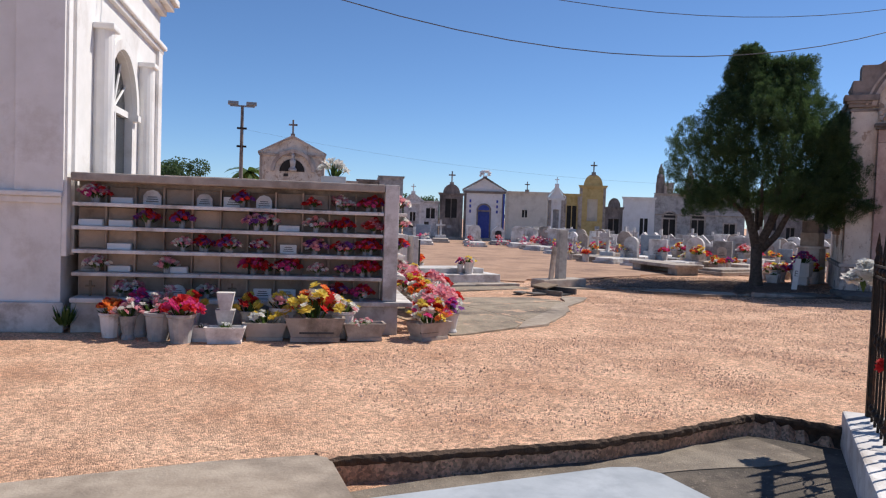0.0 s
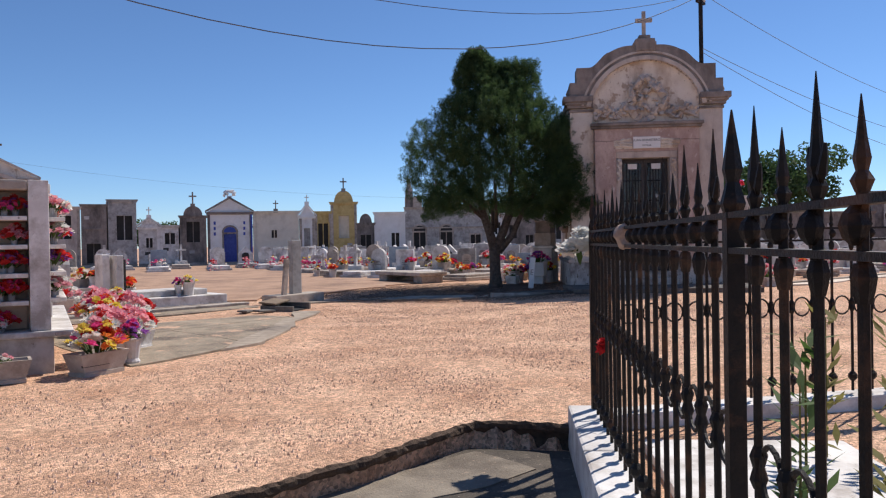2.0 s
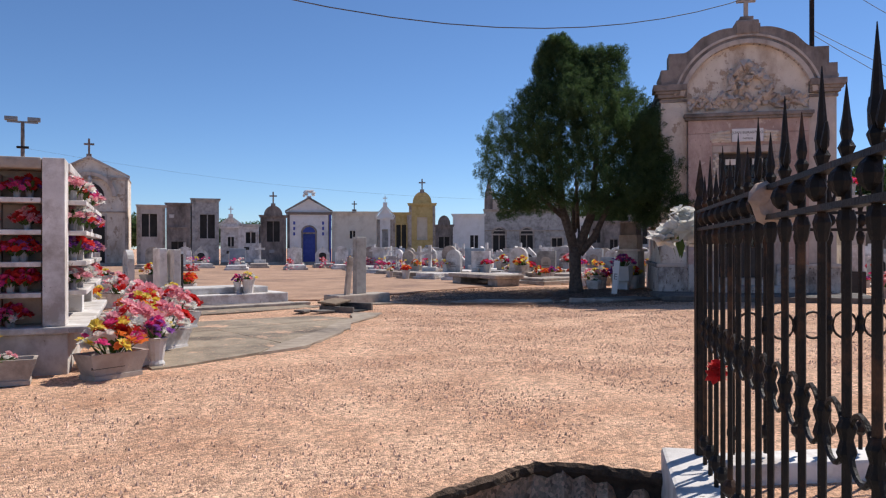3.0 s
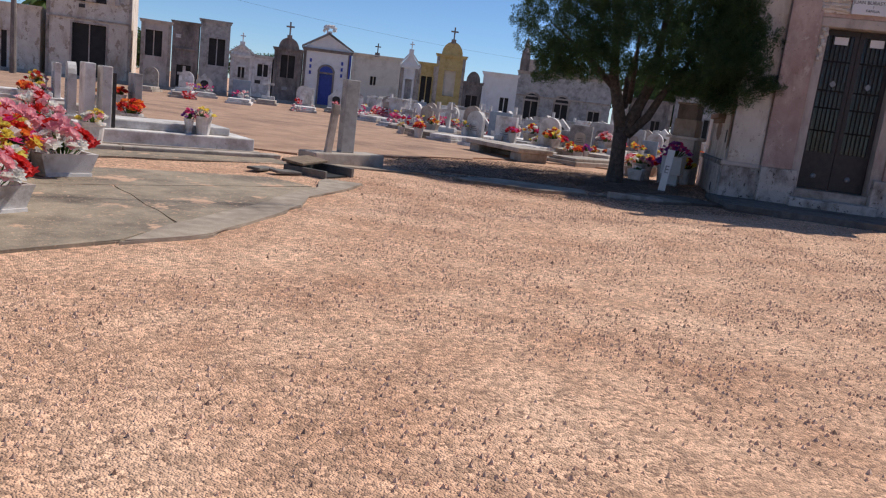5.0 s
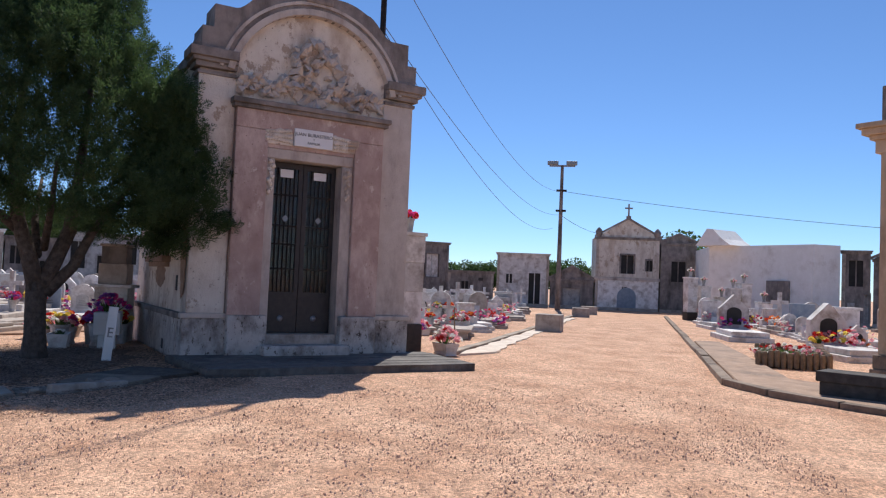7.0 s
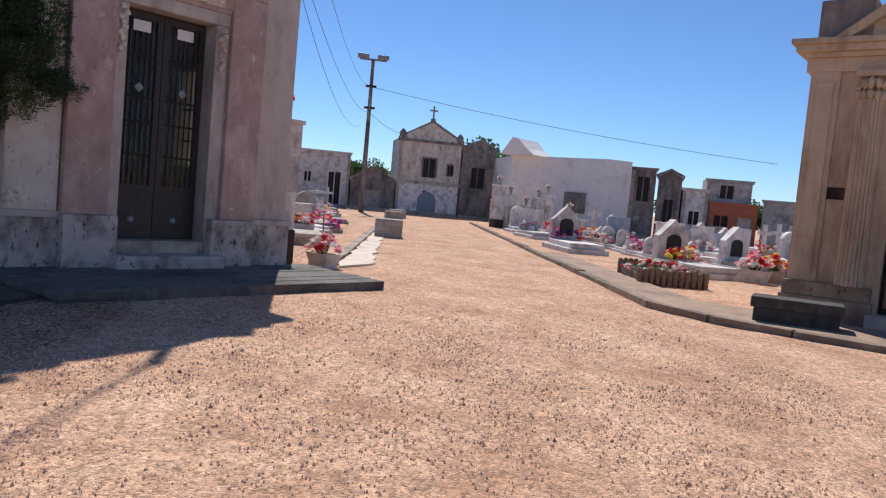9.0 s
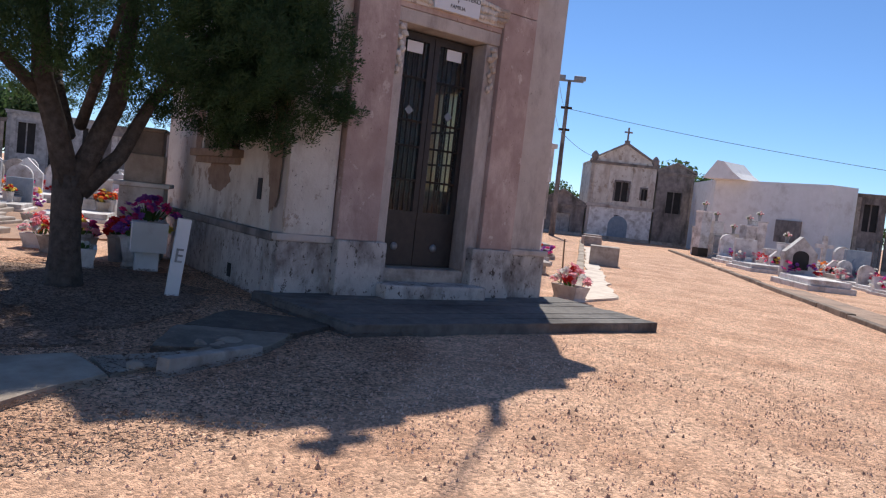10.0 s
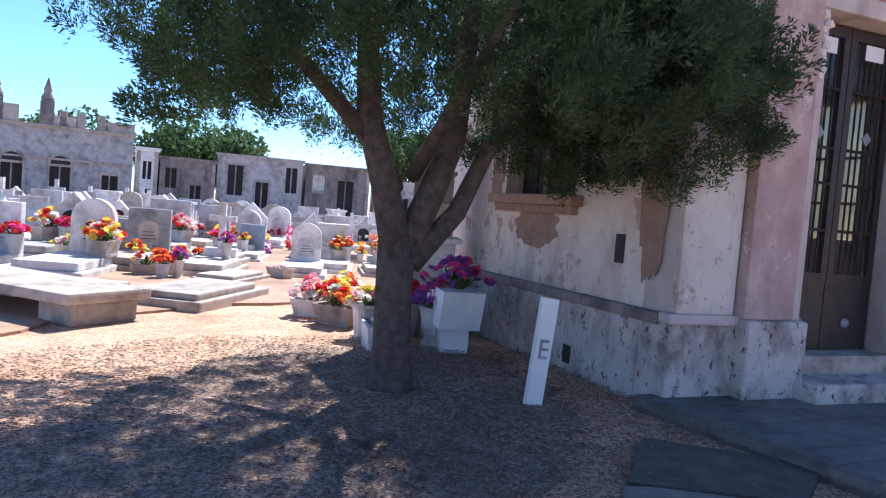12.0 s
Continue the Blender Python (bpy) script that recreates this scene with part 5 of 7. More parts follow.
# ---- sandstone mausoleum across the road ----
rm = thing("mausoleum", 18.5, 2.15, 0, 225, "ochre sandstone mausoleum with a fluted column and pediment", "mausoleum")
rmw = bmesh.new()
box(rmw, 0, 1.2, 0, 0.4, 0, 4.0), box(rmw, 2.5, 3.7, 0, 0.4, 0, 4.0), box(rmw, 1.2, 2.5, 0, 0.4, 3.05, 4.0)
part("front_wall", rmw, M_SAND, rm)
part("side_wall", bx(0, 0.35, 0.4, 4.2, 0, 4.0), M_SAND, rm)
part("side_wall", bx(3.35, 3.7, 0.4, 4.2, 0, 4.0), M_SAND, rm)
part("roof", bx(0, 3.7, 0.4, 4.2, 4.0, 4.3), M_SAND, rm)
for x0, x1 in ((-0.07, 1.15), (2.55, 3.77)):
    bm = bmesh.new()
    box(bm, x0, x1, -0.12, 0.1, 0, 0.34, bevel=0.02), box(bm, x0 + 0.03, x1 - 0.03, -0.09, 0.1, 0.34, 0.55, bevel=0.02)
    part("plinth", bm, M_SAND_DARK, rm, "stained sandstone plinth")
for x0 in (0.04, 3.30):
    bm = bmesh.new()
    box(bm, x0, x0 + 0.36, -0.05, 0.02, 0.55, 3.55, bevel=0.01)
    box(bm, x0 + 0.07, x0 + 0.29, -0.075, -0.05, 0.7, 3.4, bevel=0.008)
    part("pilaster", bm, M_SAND, rm)
for xc in (0.82, 2.88):
    bm = bmesh.new()
    n = 20
    for i in range(n):
        a0 = math.tau * i / n
        r = 0.165
        tube(bm, [(xc + r * math.cos(a0), -0.02 + r * math.sin(a0), 0.55), (xc + r * 0.88 * math.cos(a0), -0.02 + 0.88 * r * math.sin(a0), 3.15)], 0.026, 6)
    lathe(bm, [(0.16, 0), (0.14, 2.6)], 20, (xc, -0.02, 0.55))
    part("fluted_column", bm, M_SAND, rm)
    bm = bmesh.new()
    box(bm, xc - 0.2, xc + 0.2, -0.2, 0.1, 3.46, 3.55, bevel=0.015)
    for i in range(24):
        a = math.tau * i / 12
        blob(bm, (xc + 0.165 * math.cos(a), -0.02 + 0.165 * math.sin(a), 3.2 + 0.16 * (i // 12)), (0.05, 0.05, 0.08), 0.4)
    part("capital", bm, M_SAND, rm, "carved leaf capital")
for z0, z1, g in ((3.55, 3.75, 0.06), (3.75, 3.82, 0.12), (3.82, 3.92, 0.2), (3.92, 4.0, 0.26)):
    part("entablature", bx(-g, 3.7 + g, -g, 0.4, z0, z1, bevel=0.012), M_SAND, rm)
part("parapet", bx(0.05, 0.75, -0.12, 0.4, 4.0, 4.55, bevel=0.03), M_STUCCO_DARK, rm)
part("parapet", bx(2.95, 3.65, -0.12, 0.4, 4.0, 4.55, bevel=0.03), M_STUCCO_DARK, rm)
bm = bmesh.new()
prism(bm, [(0.5, 4.0), (3.2, 4.0), (1.85, 4.95)], -0.1, 0.35)
for s in (-1, 1):
    prism(bm, [(1.85 + s * 1.55, 4.0), (1.85 + s * 1.35, 4.0), (1.85, 4.95), (1.85, 5.12)], -0.24, 0.35)
part("pediment", bm, M_SAND, rm)
part("lintel_panel", bx(1.3, 2.4, -0.05, 0.05, 3.15, 3.5, bevel=0.01), M_SAND, rm)
dr = part("door", bx(1.2, 2.5, 0.22, 0.27, 0.2, 3.05), glass, rm, "dark glazed iron door with scrolls")
for x in (1.22, 1.62, 1.85, 2.08, 2.46):
    part("bar", bx(x - 0.02, x + 0.02, 0.17, 0.22, 0.2, 3.05), M_IRON, dr)
for z in (0.25, 0.9, 1.35, 1.8, 2.25, 2.7, 3.0):
    part("bar", bx(1.24, 2.46, 0.18, 0.215, z, z + 0.03), M_IRON, dr)
for x in (1.42, 1.98):
    for z in (1.1, 2.5):
        o = part("scroll", ring(0.11, 0.012, 16), M_IRON, dr)
        o.matrix_basis = pose(x, 0.19, z)
part("sill", bx(1.1, 2.6, -0.25, 0.3, 0.0, 0.2, bevel=0.02), M_CEMENT, rm)
part("metal_plate", bx(0.40, 0.62, -0.013, 0.0, 1.75, 1.92), M_IRON, rm, "dark metal plate")
# low solid near-black block with a top slab, not a seat
bn = thing("stone_bench", 17.25, 2.75, 0.05, 237, "low solid near-black stone block before the sandstone mausoleum", "bench")
M_STONE_BLOCK = mat("sooty_stone", (0.045, 0.040, 0.036), (0.10, 0.088, 0.078), 0.9, 7, 0.5, 40, (0.03, 0.026, 0.023), 0.4, 2.0)
part("top", bx(-0.55, 0.55, -0.26, 0.26, 0.18, 0.32, bevel=0.02), M_STONE_BLOCK, bn)
part("body", bx(-0.51, 0.51, -0.22, 0.22, -0.06, 0.18, bevel=0.02), M_STONE_BLOCK, bn)


# ---- tomb houses round the edge ----
def house(x0, y0, x1, y1, h, material, kind="flat", openings=(), apex=0.8, cross=0.0, depth=3.0, trim=None, label="", cat="tomb house", cross_mat=None):
    """Front from (x0, y0) to (x1, y1) as the viewer sees it, left to right."""
    L = math.hypot(x1 - x0, y1 - y0)
    t = thing("tomb_house", x0, y0, 0, math.degrees(math.atan2(y1 - y0, x1 - x0)), label, cat, "tomb houses")
    trim = trim or material
    w = bmesh.new()
    ops = sorted(openings)
    xa = 0.0
    for a, b, z0, z1, *k in ops:
        a, b = a * L, b * L
        if a > xa:
            box(w, xa, a, 0, 0.3, 0, h)
        if z0 > 0.02:
            box(w, a, b, 0, 0.3, 0, z0)
        box(w, a, b, 0, 0.3, z1, h)
        xa = b
    box(w, xa, L, 0, 0.3, 0, h)
    bmesh.ops.remove_doubles(w, verts=w.verts, dist=1e-4)
    part("front_wall", w, material, t)
    part("body", bx(0, L, 0.3, depth, 0, h - 0.02), material, t)
    for a, b, z0, z1, m_, *arch in ops:
        a, b = a * L, b * L
        # dark doors and windows are near-black sheets for the shade inside
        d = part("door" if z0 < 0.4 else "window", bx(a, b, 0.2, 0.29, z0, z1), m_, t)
        part("frame", bx((a + b) / 2 - 0.03, (a + b) / 2 + 0.03, 0.14, 0.2, z0, z1), trim if m_ is M_OPENING_SHADE else m_, d)
        s = bmesh.new()
        box(s, a - 0.1, a, -0.05, 0.05, z0, z1 + 0.1), box(s, b, b + 0.1, -0.05, 0.05, z0, z1 + 0.1), box(s, a, b, -0.05, 0.05, z1, z1 + 0.1)
        if arch:
            c, r = (a + b) / 2, (b - a) / 2
            for i in range(10):
                t0, t1 = math.pi * i / 10, math.pi * (i + 1) / 10
                prism(s, [(c + q * math.cos(u), z1 + 0.1 + 0.9 * q * math.sin(u)) for q, u in ((r, t0), (r + 0.12, t0), (r + 0.12, t1), (r, t1))], -0.06, 0.0)
            fan = bmesh.new()
            prism(fan, [(c + r * math.cos(math.pi * i / 12), z1 + 0.1 + 0.9 * r * math.sin(math.pi * i / 12)) for i in range(13)], -0.02, 0.0)
            part("fanlight", fan, m_, d)
        part("surround", s, trim, d)
    cn = bmesh.new()
    box(cn, -0.06, L + 0.06, -0.10, 0.3, h - 0.16, h - 0.06), box(cn, -0.1, L + 0.1, -0.15, 0.3, h - 0.06, h)
    part("cornice", cn, trim, t)
    hr = random.Random(int(x0 * 97 + y0 * 31))
    wall_ok = [1 - max([b for _, b, *_ in ops] or [0]) > 0.1, min([a for a, *_ in ops] or [1]) > 0.1]
    pm = trim if hr.random() < 0.6 else M_CEMENT
    for side_, free in ((0, wall_ok[1]), (1, wall_ok[0])):
        if free:
            xp = 0.01 if side_ == 0 else L - 0.17
            part("pilaster", bx(xp, xp + 0.16, -0.05, 0.0, 0.22, h - 0.17, bevel=0.01), pm, t)
    part("plinth", bx(-0.02, L + 0.02, -0.07, -0.055, 0.0, 0.2, bevel=0.006), M_CEMENT, t)
    if h > 2.9 and not any(z0 < 0.62 * h < z1 + 0.15 for _, _, z0, z1, *_ in ops):
        part("string_course", bx(0.02, L - 0.02, -0.085, -0.002, 0.60 * h, 0.60 * h + 0.09, bevel=0.01), pm, t)
    for k in range(3):
        xc, zc = hr.uniform(0.2, 0.8) * L, hr.uniform(0.25, 0.8) * h
        if not any(a * L - 0.45 < xc < b * L + 0.45 and z0 - 0.3 < zc < z1 + 0.5 for a, b, z0, z1, *_ in ops):
            part("plaque", bx(xc - 0.16, xc + 0.16, -0.03, -0.001, zc - 0.1, zc + 0.1, bevel=0.006), hr.choice((M_WHITE_TOMB, M_GREY_TOMB, M_DOOR)), t)
            break
    zt = h
    if kind == "gable":
        g = bmesh.new()
        prism(g, [(-0.05, h), (L + 0.05, h), (L / 2, h + apex)], 0.0, depth)
        part("roof", g, material, t)
        e = bmesh.new()
        for s in (-1, 1):
            prism(e, [(L / 2 + s * (L / 2 + 0.12), h - 0.02), (L / 2 + s * (L / 2 + 0.12), h + 0.10), (L / 2, h + apex + 0.14), (L / 2, h + apex)], -0.12, 0.05)
        part("gable_edge", e, trim, t)
        zt = h + apex + 0.1
    elif kind == "dome":
        g = bmesh.new()
        prism(g, [(L / 2 + L * 0.36 * math.cos(math.pi * i / 14), h + apex * math.sin(math.pi * i / 14)) for i in range(15)], -0.05, depth * 0.6)
        part("roof", g, material, t)
        zt = h + apex
    elif kind == "parapet":
        for a in (0.0, 0.38, 0.8):
            part("parapet", bx(a * L, a * L + 0.2 * L, -0.05, 0.3, h, h + apex * (0.6 if a else 1.0), bevel=0.02), trim, t)
    if cross:
        c = bmesh.new()
        box(c, L / 2 - 0.14, L / 2 + 0.14, -0.1, 0.18, zt - 0.1, zt + 0.14)
        cross_mesh(c, L / 2, 0.04, zt + 0.14, cross, cross * 0.62, cross * 0.12)
        part("roof_cross", c, cross_mat or M_STUCCO_DARK, t)
    return t


D_, W_ = M_OPENING_SHADE, M_WHITE_TOMB
m2_ = house(11.4, 52.5, 15.6, 51.2, 5.5, M_STUCCO_PALE, "gable", [(0.3, 0.7, 0, 3.1, D_), ], 1.15, 0.95, 5, M_STUCCO, "large pale gabled mausoleum with a cross", "mausoleum")
bm = bmesh.new()
prism(bm, [(2.2 + 0.85 * math.cos(math.pi * i / 14), 4.3 + 0.85 * math.sin(math.pi * i / 14)) for i in range(15)], -0.05, 0.02)
part("lunette", bm, M_OPENING_SHADE, m2_)
bm = bmesh.new()
for i in range(18):
    t0, t1 = math.pi * i / 18, math.pi * (i + 1) / 18
    prism(bm, [(2.25 + q * math.cos(u), 4.3 + q * math.sin(u)) for q, u in ((1.25, t0), (1.5, t0), (1.5, t1), (1.25, t1))], -0.25, 0.0)
part("arch_moulding", bm, M_STUCCO, m2_)
bm = bmesh.new()
lathe(bm, [(0.25, 0), (0.3, 0.1), (0.16, 0.3), (0.22, 0.7), (0.1, 0.9), (0.12, 1.1), (0.02, 1.25)], 10, (2.25, -0.25, 4.3))
part("statue", bm, M_WHITE_TOMB, m2_)
house(5.6, 54.6, 11.2, 52.9, 3.7, M_STUCCO_PALE, "flat", [(0.12, 0.24, 0, 2.3, D_), (0.60, 0.72, 0.2, 2.2, D_)], label="long pale low tomb house with dark doorways")
house(15.7, 49.5, 17.25, 49.1, 3.75, M_STUCCO, "flat", [(0.15, 0.7, 1.8, 3.2, D_), ], label="weathered flat-topped tomb house with a dark window")
house(17.3, 49.1, 18.65, 48.65, 3.9, M_STUCCO_DARK, "flat", [(0.2, 0.75, 0.3, 1.5, D_), ], label="soot-dark narrow tomb house with a grille")
house(18.7, 48.6, 20.25, 48.1, 4.2, M_GREY_TOMB, "flat", [(0.3, 0.85, 1.7, 3.2, D_), ], label="tall greyish tomb house with a dark opening")
house(20.35, 48.1, 21.5, 47.6, 2.5, W_, "gable", [(0.35, 0.65, 1.2, 1.8, D_), ], 0.5, 0.5, label="small white gabled tomb with a cross", cross_mat=M_WHITE_TOMB)
house(21.5, 47.6, 22.5, 47.1, 2.6, W_, "flat", [(0.25, 0.8, 1.4, 2.1, D_), ], label="low white tomb house with a black window")
house(22.55, 47.05, 24.0, 46.35, 3.2, M_STUCCO_DARK, "dome", [(0.25, 0.75, 1.5, 2.8, D_), ], 0.6, 0.75, label="dark domed tomb house with a cross")
bt = house(24.06, 46.34, 26.5, 45.0, 3.4, M_WHITE, "gable", [(0.36, 0.64, 0, 2.0, M_BLUE, 1), ], 0.85, 0, 3, M_STUCCO_DARK, "white gabled tomb house with a bright blue door")
for s in (0.14, 0.80):
    for z in (1.9, 2.25, 2.6):
        part("ornament", bx(s * 2.78, s * 2.78 + 0.12, -0.03, 0.0, z, z + 0.2), M_BLUE, bt)
part("corner_strip", bx(2.68, 2.80, -0.06, 0.02, 0.0, 3.3), M_BLUE, bt)
bm = bmesh.new()
box(bm, 1.24, 1.54, -0.1, 0.2, 4.2, 4.45)
for k in range(10):
    blob(bm, (1.39 + 0.3 * math.cos(k), 0.05, 4.62 + 0.14 * math.sin(k * 1.7)), (0.12, 0.1, 0.1), 0.5)
part("finial", bm, M_WHITE, bt, "white carved finial")
house(26.55, 45.0, 29.0, 43.4, 3.45, M_CREAM, "flat", [(0.4, 0.52, 1.7, 2.2, D_), ], label="long cream-painted tomb house", cross=0.55)
house(29.0, 43.35, 29.85, 42.8, 3.1, M_WHITE, "gable", [(0.3, 0.7, 0.2, 2.3, M_GREY_TOMB)], 0.7, 0.45, label="narrow white tomb chapel with a pointed gable", cross_mat=M_WHITE)
house(29.85, 42.8, 30.75, 42.2, 3.4, M_YELLOW, "flat", [(0.2, 0.8, 1.0, 2.6, D_)], label="ochre tomb house with a barred window")
yl = house(30.7, 42.2, 32.1, 41.2, 4.0, M_YELLOW, "dome", [(0.3, 0.7, 1.6, 3.1, M_CREAM)], 0.75, 0.7, label="bright yellow tomb house with a rounded gable", trim=M_YELLOW)
house(32.1, 41.2, 33.0, 40.5, 2.6, M_STUCCO_DARK, "dome", [(0.2, 0.8, 0.2, 1.8, D_)], 0.6, label="dark round-topped vault with an opening")
house(33.0, 40.5, 34.6, 39.2, 3.3, M_WHITE, "flat", [(0.55, 0.8, 0, 1.9, D_)], label="white flat-roofed tomb house with a dark doorway")
tw = house(34.6, 39.2, 38.9, 35.6, 3.6, M_GREY_TOMB, "parapet", [(0.10, 0.24, 0, 1.9, D_, 1), (0.42, 0.56, 0, 1.9, D_, 1), (0.78, 0.9, 0.6, 1.7, D_)], 0.7, 0, 4, M_CEMENT, "long grey mausoleum with arched doors and spires", "mausoleum")
for a in (0.04, 1.9):
    bm = bmesh.new()
    box(bm, a, a + 0.5, -0.1, 0.4, 3.6, 4.6), lathe(bm, [(0.22, 0), (0.26, 0.1), (0.14, 0.35), (0.17, 0.45), (0.02, 0.95)], 8, (a + 0.25, 0.15, 4.6))
    part("spire", bm, M_STUCCO_DARK, tw)
for a in (2.6, 3.3, 4.1):
    part("stub", bx(a, a + 0.32, -0.05, 0.3, 3.6, 4.25, bevel=0.03), M_CEMENT, tw)
house(39.0, 35.5, 39.6, 34.8, 3.1, M_WHITE, "flat", [(0.3, 0.7, 1.7, 2.5, D_)], label="narrow white vault with a window")
house(39.6, 34.7, 41.2, 32.9, 2.8, M_STUCCO_DARK, "flat", [(0.1, 0.3, 1.4, 2.3, D_), (0.55, 0.75, 0, 1.6, D_)], label="dark low tomb house with openings")
house(41.2, 32.8, 43.4, 29.6, 3.2, M_GREY_TOMB, "flat", [(0.12, 0.30, 1.3, 2.7, D_), (0.45, 0.6, 0.2, 2.0, D_), (0.8, 0.94, 1.6, 2.8, D_)], label="brown-grey row of vaults with dark openings")
house(43.4, 29.4, 45.0, 26.8, 3.1, M_STUCCO_DARK, "flat", [(0.1, 0.3, 1.7, 2.6, W_), (0.5, 0.75, 0.3, 2.4, D_)], label="grey tomb house with a dark niche")
house(45.0, 26.5, 47.5, 21.5, 2.6, M_GREY_TOMB, "flat", [(0.05, 0.14, 0.4, 1.7, D_), (0.2, 0.3, 0, 1.8, D_), (0.42, 0.52, 0.5, 1.9, W_), (0.6, 0.72, 0.8, 1.8, D_), (0.82, 0.92, 0.2, 1.8, D_)], label="long low grey row of vaults")
house(48.5, 20.5, 53.0, 16.3, 2.7, M_STUCCO_DARK, "flat", [(0.3, 0.4, 0.2, 1.9, D_), (0.7, 0.8, 0.9, 1.9, D_)], label="low weathered row of vaults")
house(54.6, 16.9, 55.8, 15.0, 4.0, M_STUCCO_DARK, "flat", [(0.3, 0.7, 1.7, 3.2, W_)], label="dark square tomb house with a pale niche")
house(55.8, 15.0, 56.2, 12.0, 2.2, M_STUCCO_DARK, "flat", [(0.3, 0.45, 0.6, 1.5, D_)], label="low grey wall of vaults")
vh = house(56.2, 11.8, 56.4, 8.4, 3.5, W_, "flat", [(0.18, 0.30, 1.5, 2.1, D_), (0.62, 0.84, 0, 2.2, D_)], label="white weathered vault with a dark doorway")
house(56.4, 8.3, 56.5, 5.5, 1.9, M_STUCCO_DARK, "gable", [(0.3, 0.7, 0.2, 1.3, M_GREY_TOMB)], 0.8, label="small dark gabled vault")
ch = house(56.4, 5.4, 56.6, 1.4, 4.75, M_STUCCO_PALE, "gable", [(0.40, 0.60, 2.4, 3.6, D_), (0.80, 0.9, 2.6, 3.3, D_)], 1.15, 0.8, 4, M_STUCCO_DARK, "weathered two-storey funerary chapel with a cross", "chapel")
part("lower_face", bx(0.0, 4.0, -0.03, 0.0, 0.0, 1.96), M_WHITE_TOMB, ch, "whitewashed lower storey")
part("string_course", bx(-0.08, 4.08, -0.12, 0.0, 1.95, 2.15, bevel=0.02), M_STUCCO, ch)
bm = bmesh.new()
prism(bm, [(2.0 + 0.6 * math.cos(math.pi * i / 14), 0.9 + 0.6 * math.sin(math.pi * i / 14)) for i in range(15)] + [(1.4, 0), (2.6, 0)], -0.04, 0.02)
part("arched_door", bm, M_BLUE_STONE, ch, "faded blue arched door")
for x in (0.15, 3.85):
    bm = bmesh.new()
    lathe(bm, [(0.12, 0), (0.2, 0.15), (0.24, 0.35), (0.14, 0.5), (0.05, 0.6)], 10, (x, 0.0, 4.75))
    part("urn", bm, M_STUCCO_DARK, ch)
for x in (0.25, 1.15, 2.6, 3.6):
    part("pilaster", bx(x, x + 0.22, -0.06, 0.0, 2.2, 4.5, bevel=0.01), M_STUCCO_PALE, ch)
house(56.6, 1.3, 56.6, -0.9, 4.5, M_STUCCO_DARK, "gable", [(0.3, 0.7, 2.0, 3.3, D_)], 0.5, 0, label="dark two-storey vault beside the chapel")
wb = thing("white_building", 0, 0, 0, 0, "plain white-rendered cemetery building with a dark vent", "building")
bm = bmesh.new()
prism(bm, [(51.0, -0.75), (46.3, -4.9), (46.8, -6.3), (56.0, -6.8), (56.0, -0.75)], 0, 4.0, "z")
part("wall", bm, M_WHITE, wb)
bm = bmesh.new()
prism(bm, [(0, 0), (2.3, 0), (1.75, 0.35), (1.15, 0.9), (0.75, 0.95)], -1.3, 0.6)
o = part("roof_hump", bm, M_WHITE, wb)
o.matrix_basis = pose(51.5, -0.9, 4.0, 0, 0, -138)
o = part("vent", bx(-0.65, 0.65, -0.10, 0.02, 0.9, 2.0), M_STUCCO_DARK, wb)
o.matrix_basis = pose(47.7, -3.65, 0.15, 0, 0, -138.5)
house(47.2, -6.5, 46.8, -7.7, 3.8, M_STUCCO_DARK, "flat", [(0.25, 0.75, 2.0, 3.3, D_), (0.78, 0.95, 0.2, 1.6, W_)], label="dark two-tier vault with openings")
house(46.7, -7.8, 46.2, -8.9, 3.4, M_STUCCO_DARK, "gable", [(0.3, 0.7, 0.2, 2.2, D_)], 0.3, label="dark gabled vault with a doorway")
house(46.2, -9.0, 45.7, -10.2, 2.9, W_, "flat", [(0.3, 0.7, 1.0, 1.7, D_)], label="low white vault with a dark window")
house(45.6, -10.3, 44.6, -12.4, 2.3, M_BRICK, "flat", [(0.1, 0.4, 0.5, 1.6, D_), (0.6, 0.9, 0.5, 1.6, M_WHITE_TOMB)], label="red brick vault with white panels")
house(46.0, -10.2, 45.2, -12.3, 3.5, M_GREY_TOMB, "flat", [(0.3, 0.6, 2.5, 3.2, D_)], label="grey vault above the brick one", depth=2.5)
house(44.5, -12.6, 40.0, -19.0, 2.6, M_GREY_TOMB, "flat", [(0.2, 0.3, 0, 1.6, D_), (0.6, 0.7, 0.8, 1.6, D_)], label="long grey row of vaults")


# ---- poles and wires ----
def lamp_pole(x, y, h, lean=0.0, turn=0.0):
    t = thing("light_pole", x, y, 0, turn, "tall concrete pole with twin floodlights", "light pole")
    bm = bmesh.new()
    tube(bm, [(0, 0, -0.1), (lean * 0.5, 0, h * 0.5), (lean, 0, h)], [0.16, 0.12, 0.09], 10)
    part("pole", bm, M_STUCCO_DARK, t)
    part("arm", bx(lean - 0.05, lean + 0.05, -0.75, 0.75, h - 0.05, h + 0.05), M_STEEL, t)
    for s in (-1, 1):
        f_ = part("floodlight", bx(lean - 0.15, lean + 0.15, s * 0.55 - 0.32, s * 0.55 + 0.32, h + 0.05, h + 0.28, bevel=0.04), M_STEEL, t)
    for z in (0.82, 0.68):
        part("bracket", bx(lean * z - 0.1, lean * z + 0.1, -0.3, 0.3, h * z, h * z + 0.12, bevel=0.02), M_IRON, t)
    return t


lamp_pole(51.0, 7.64, 8.5, 0.15)
lamp_pole(9.4, 48.5, 8.0, 0.0, 80.0)


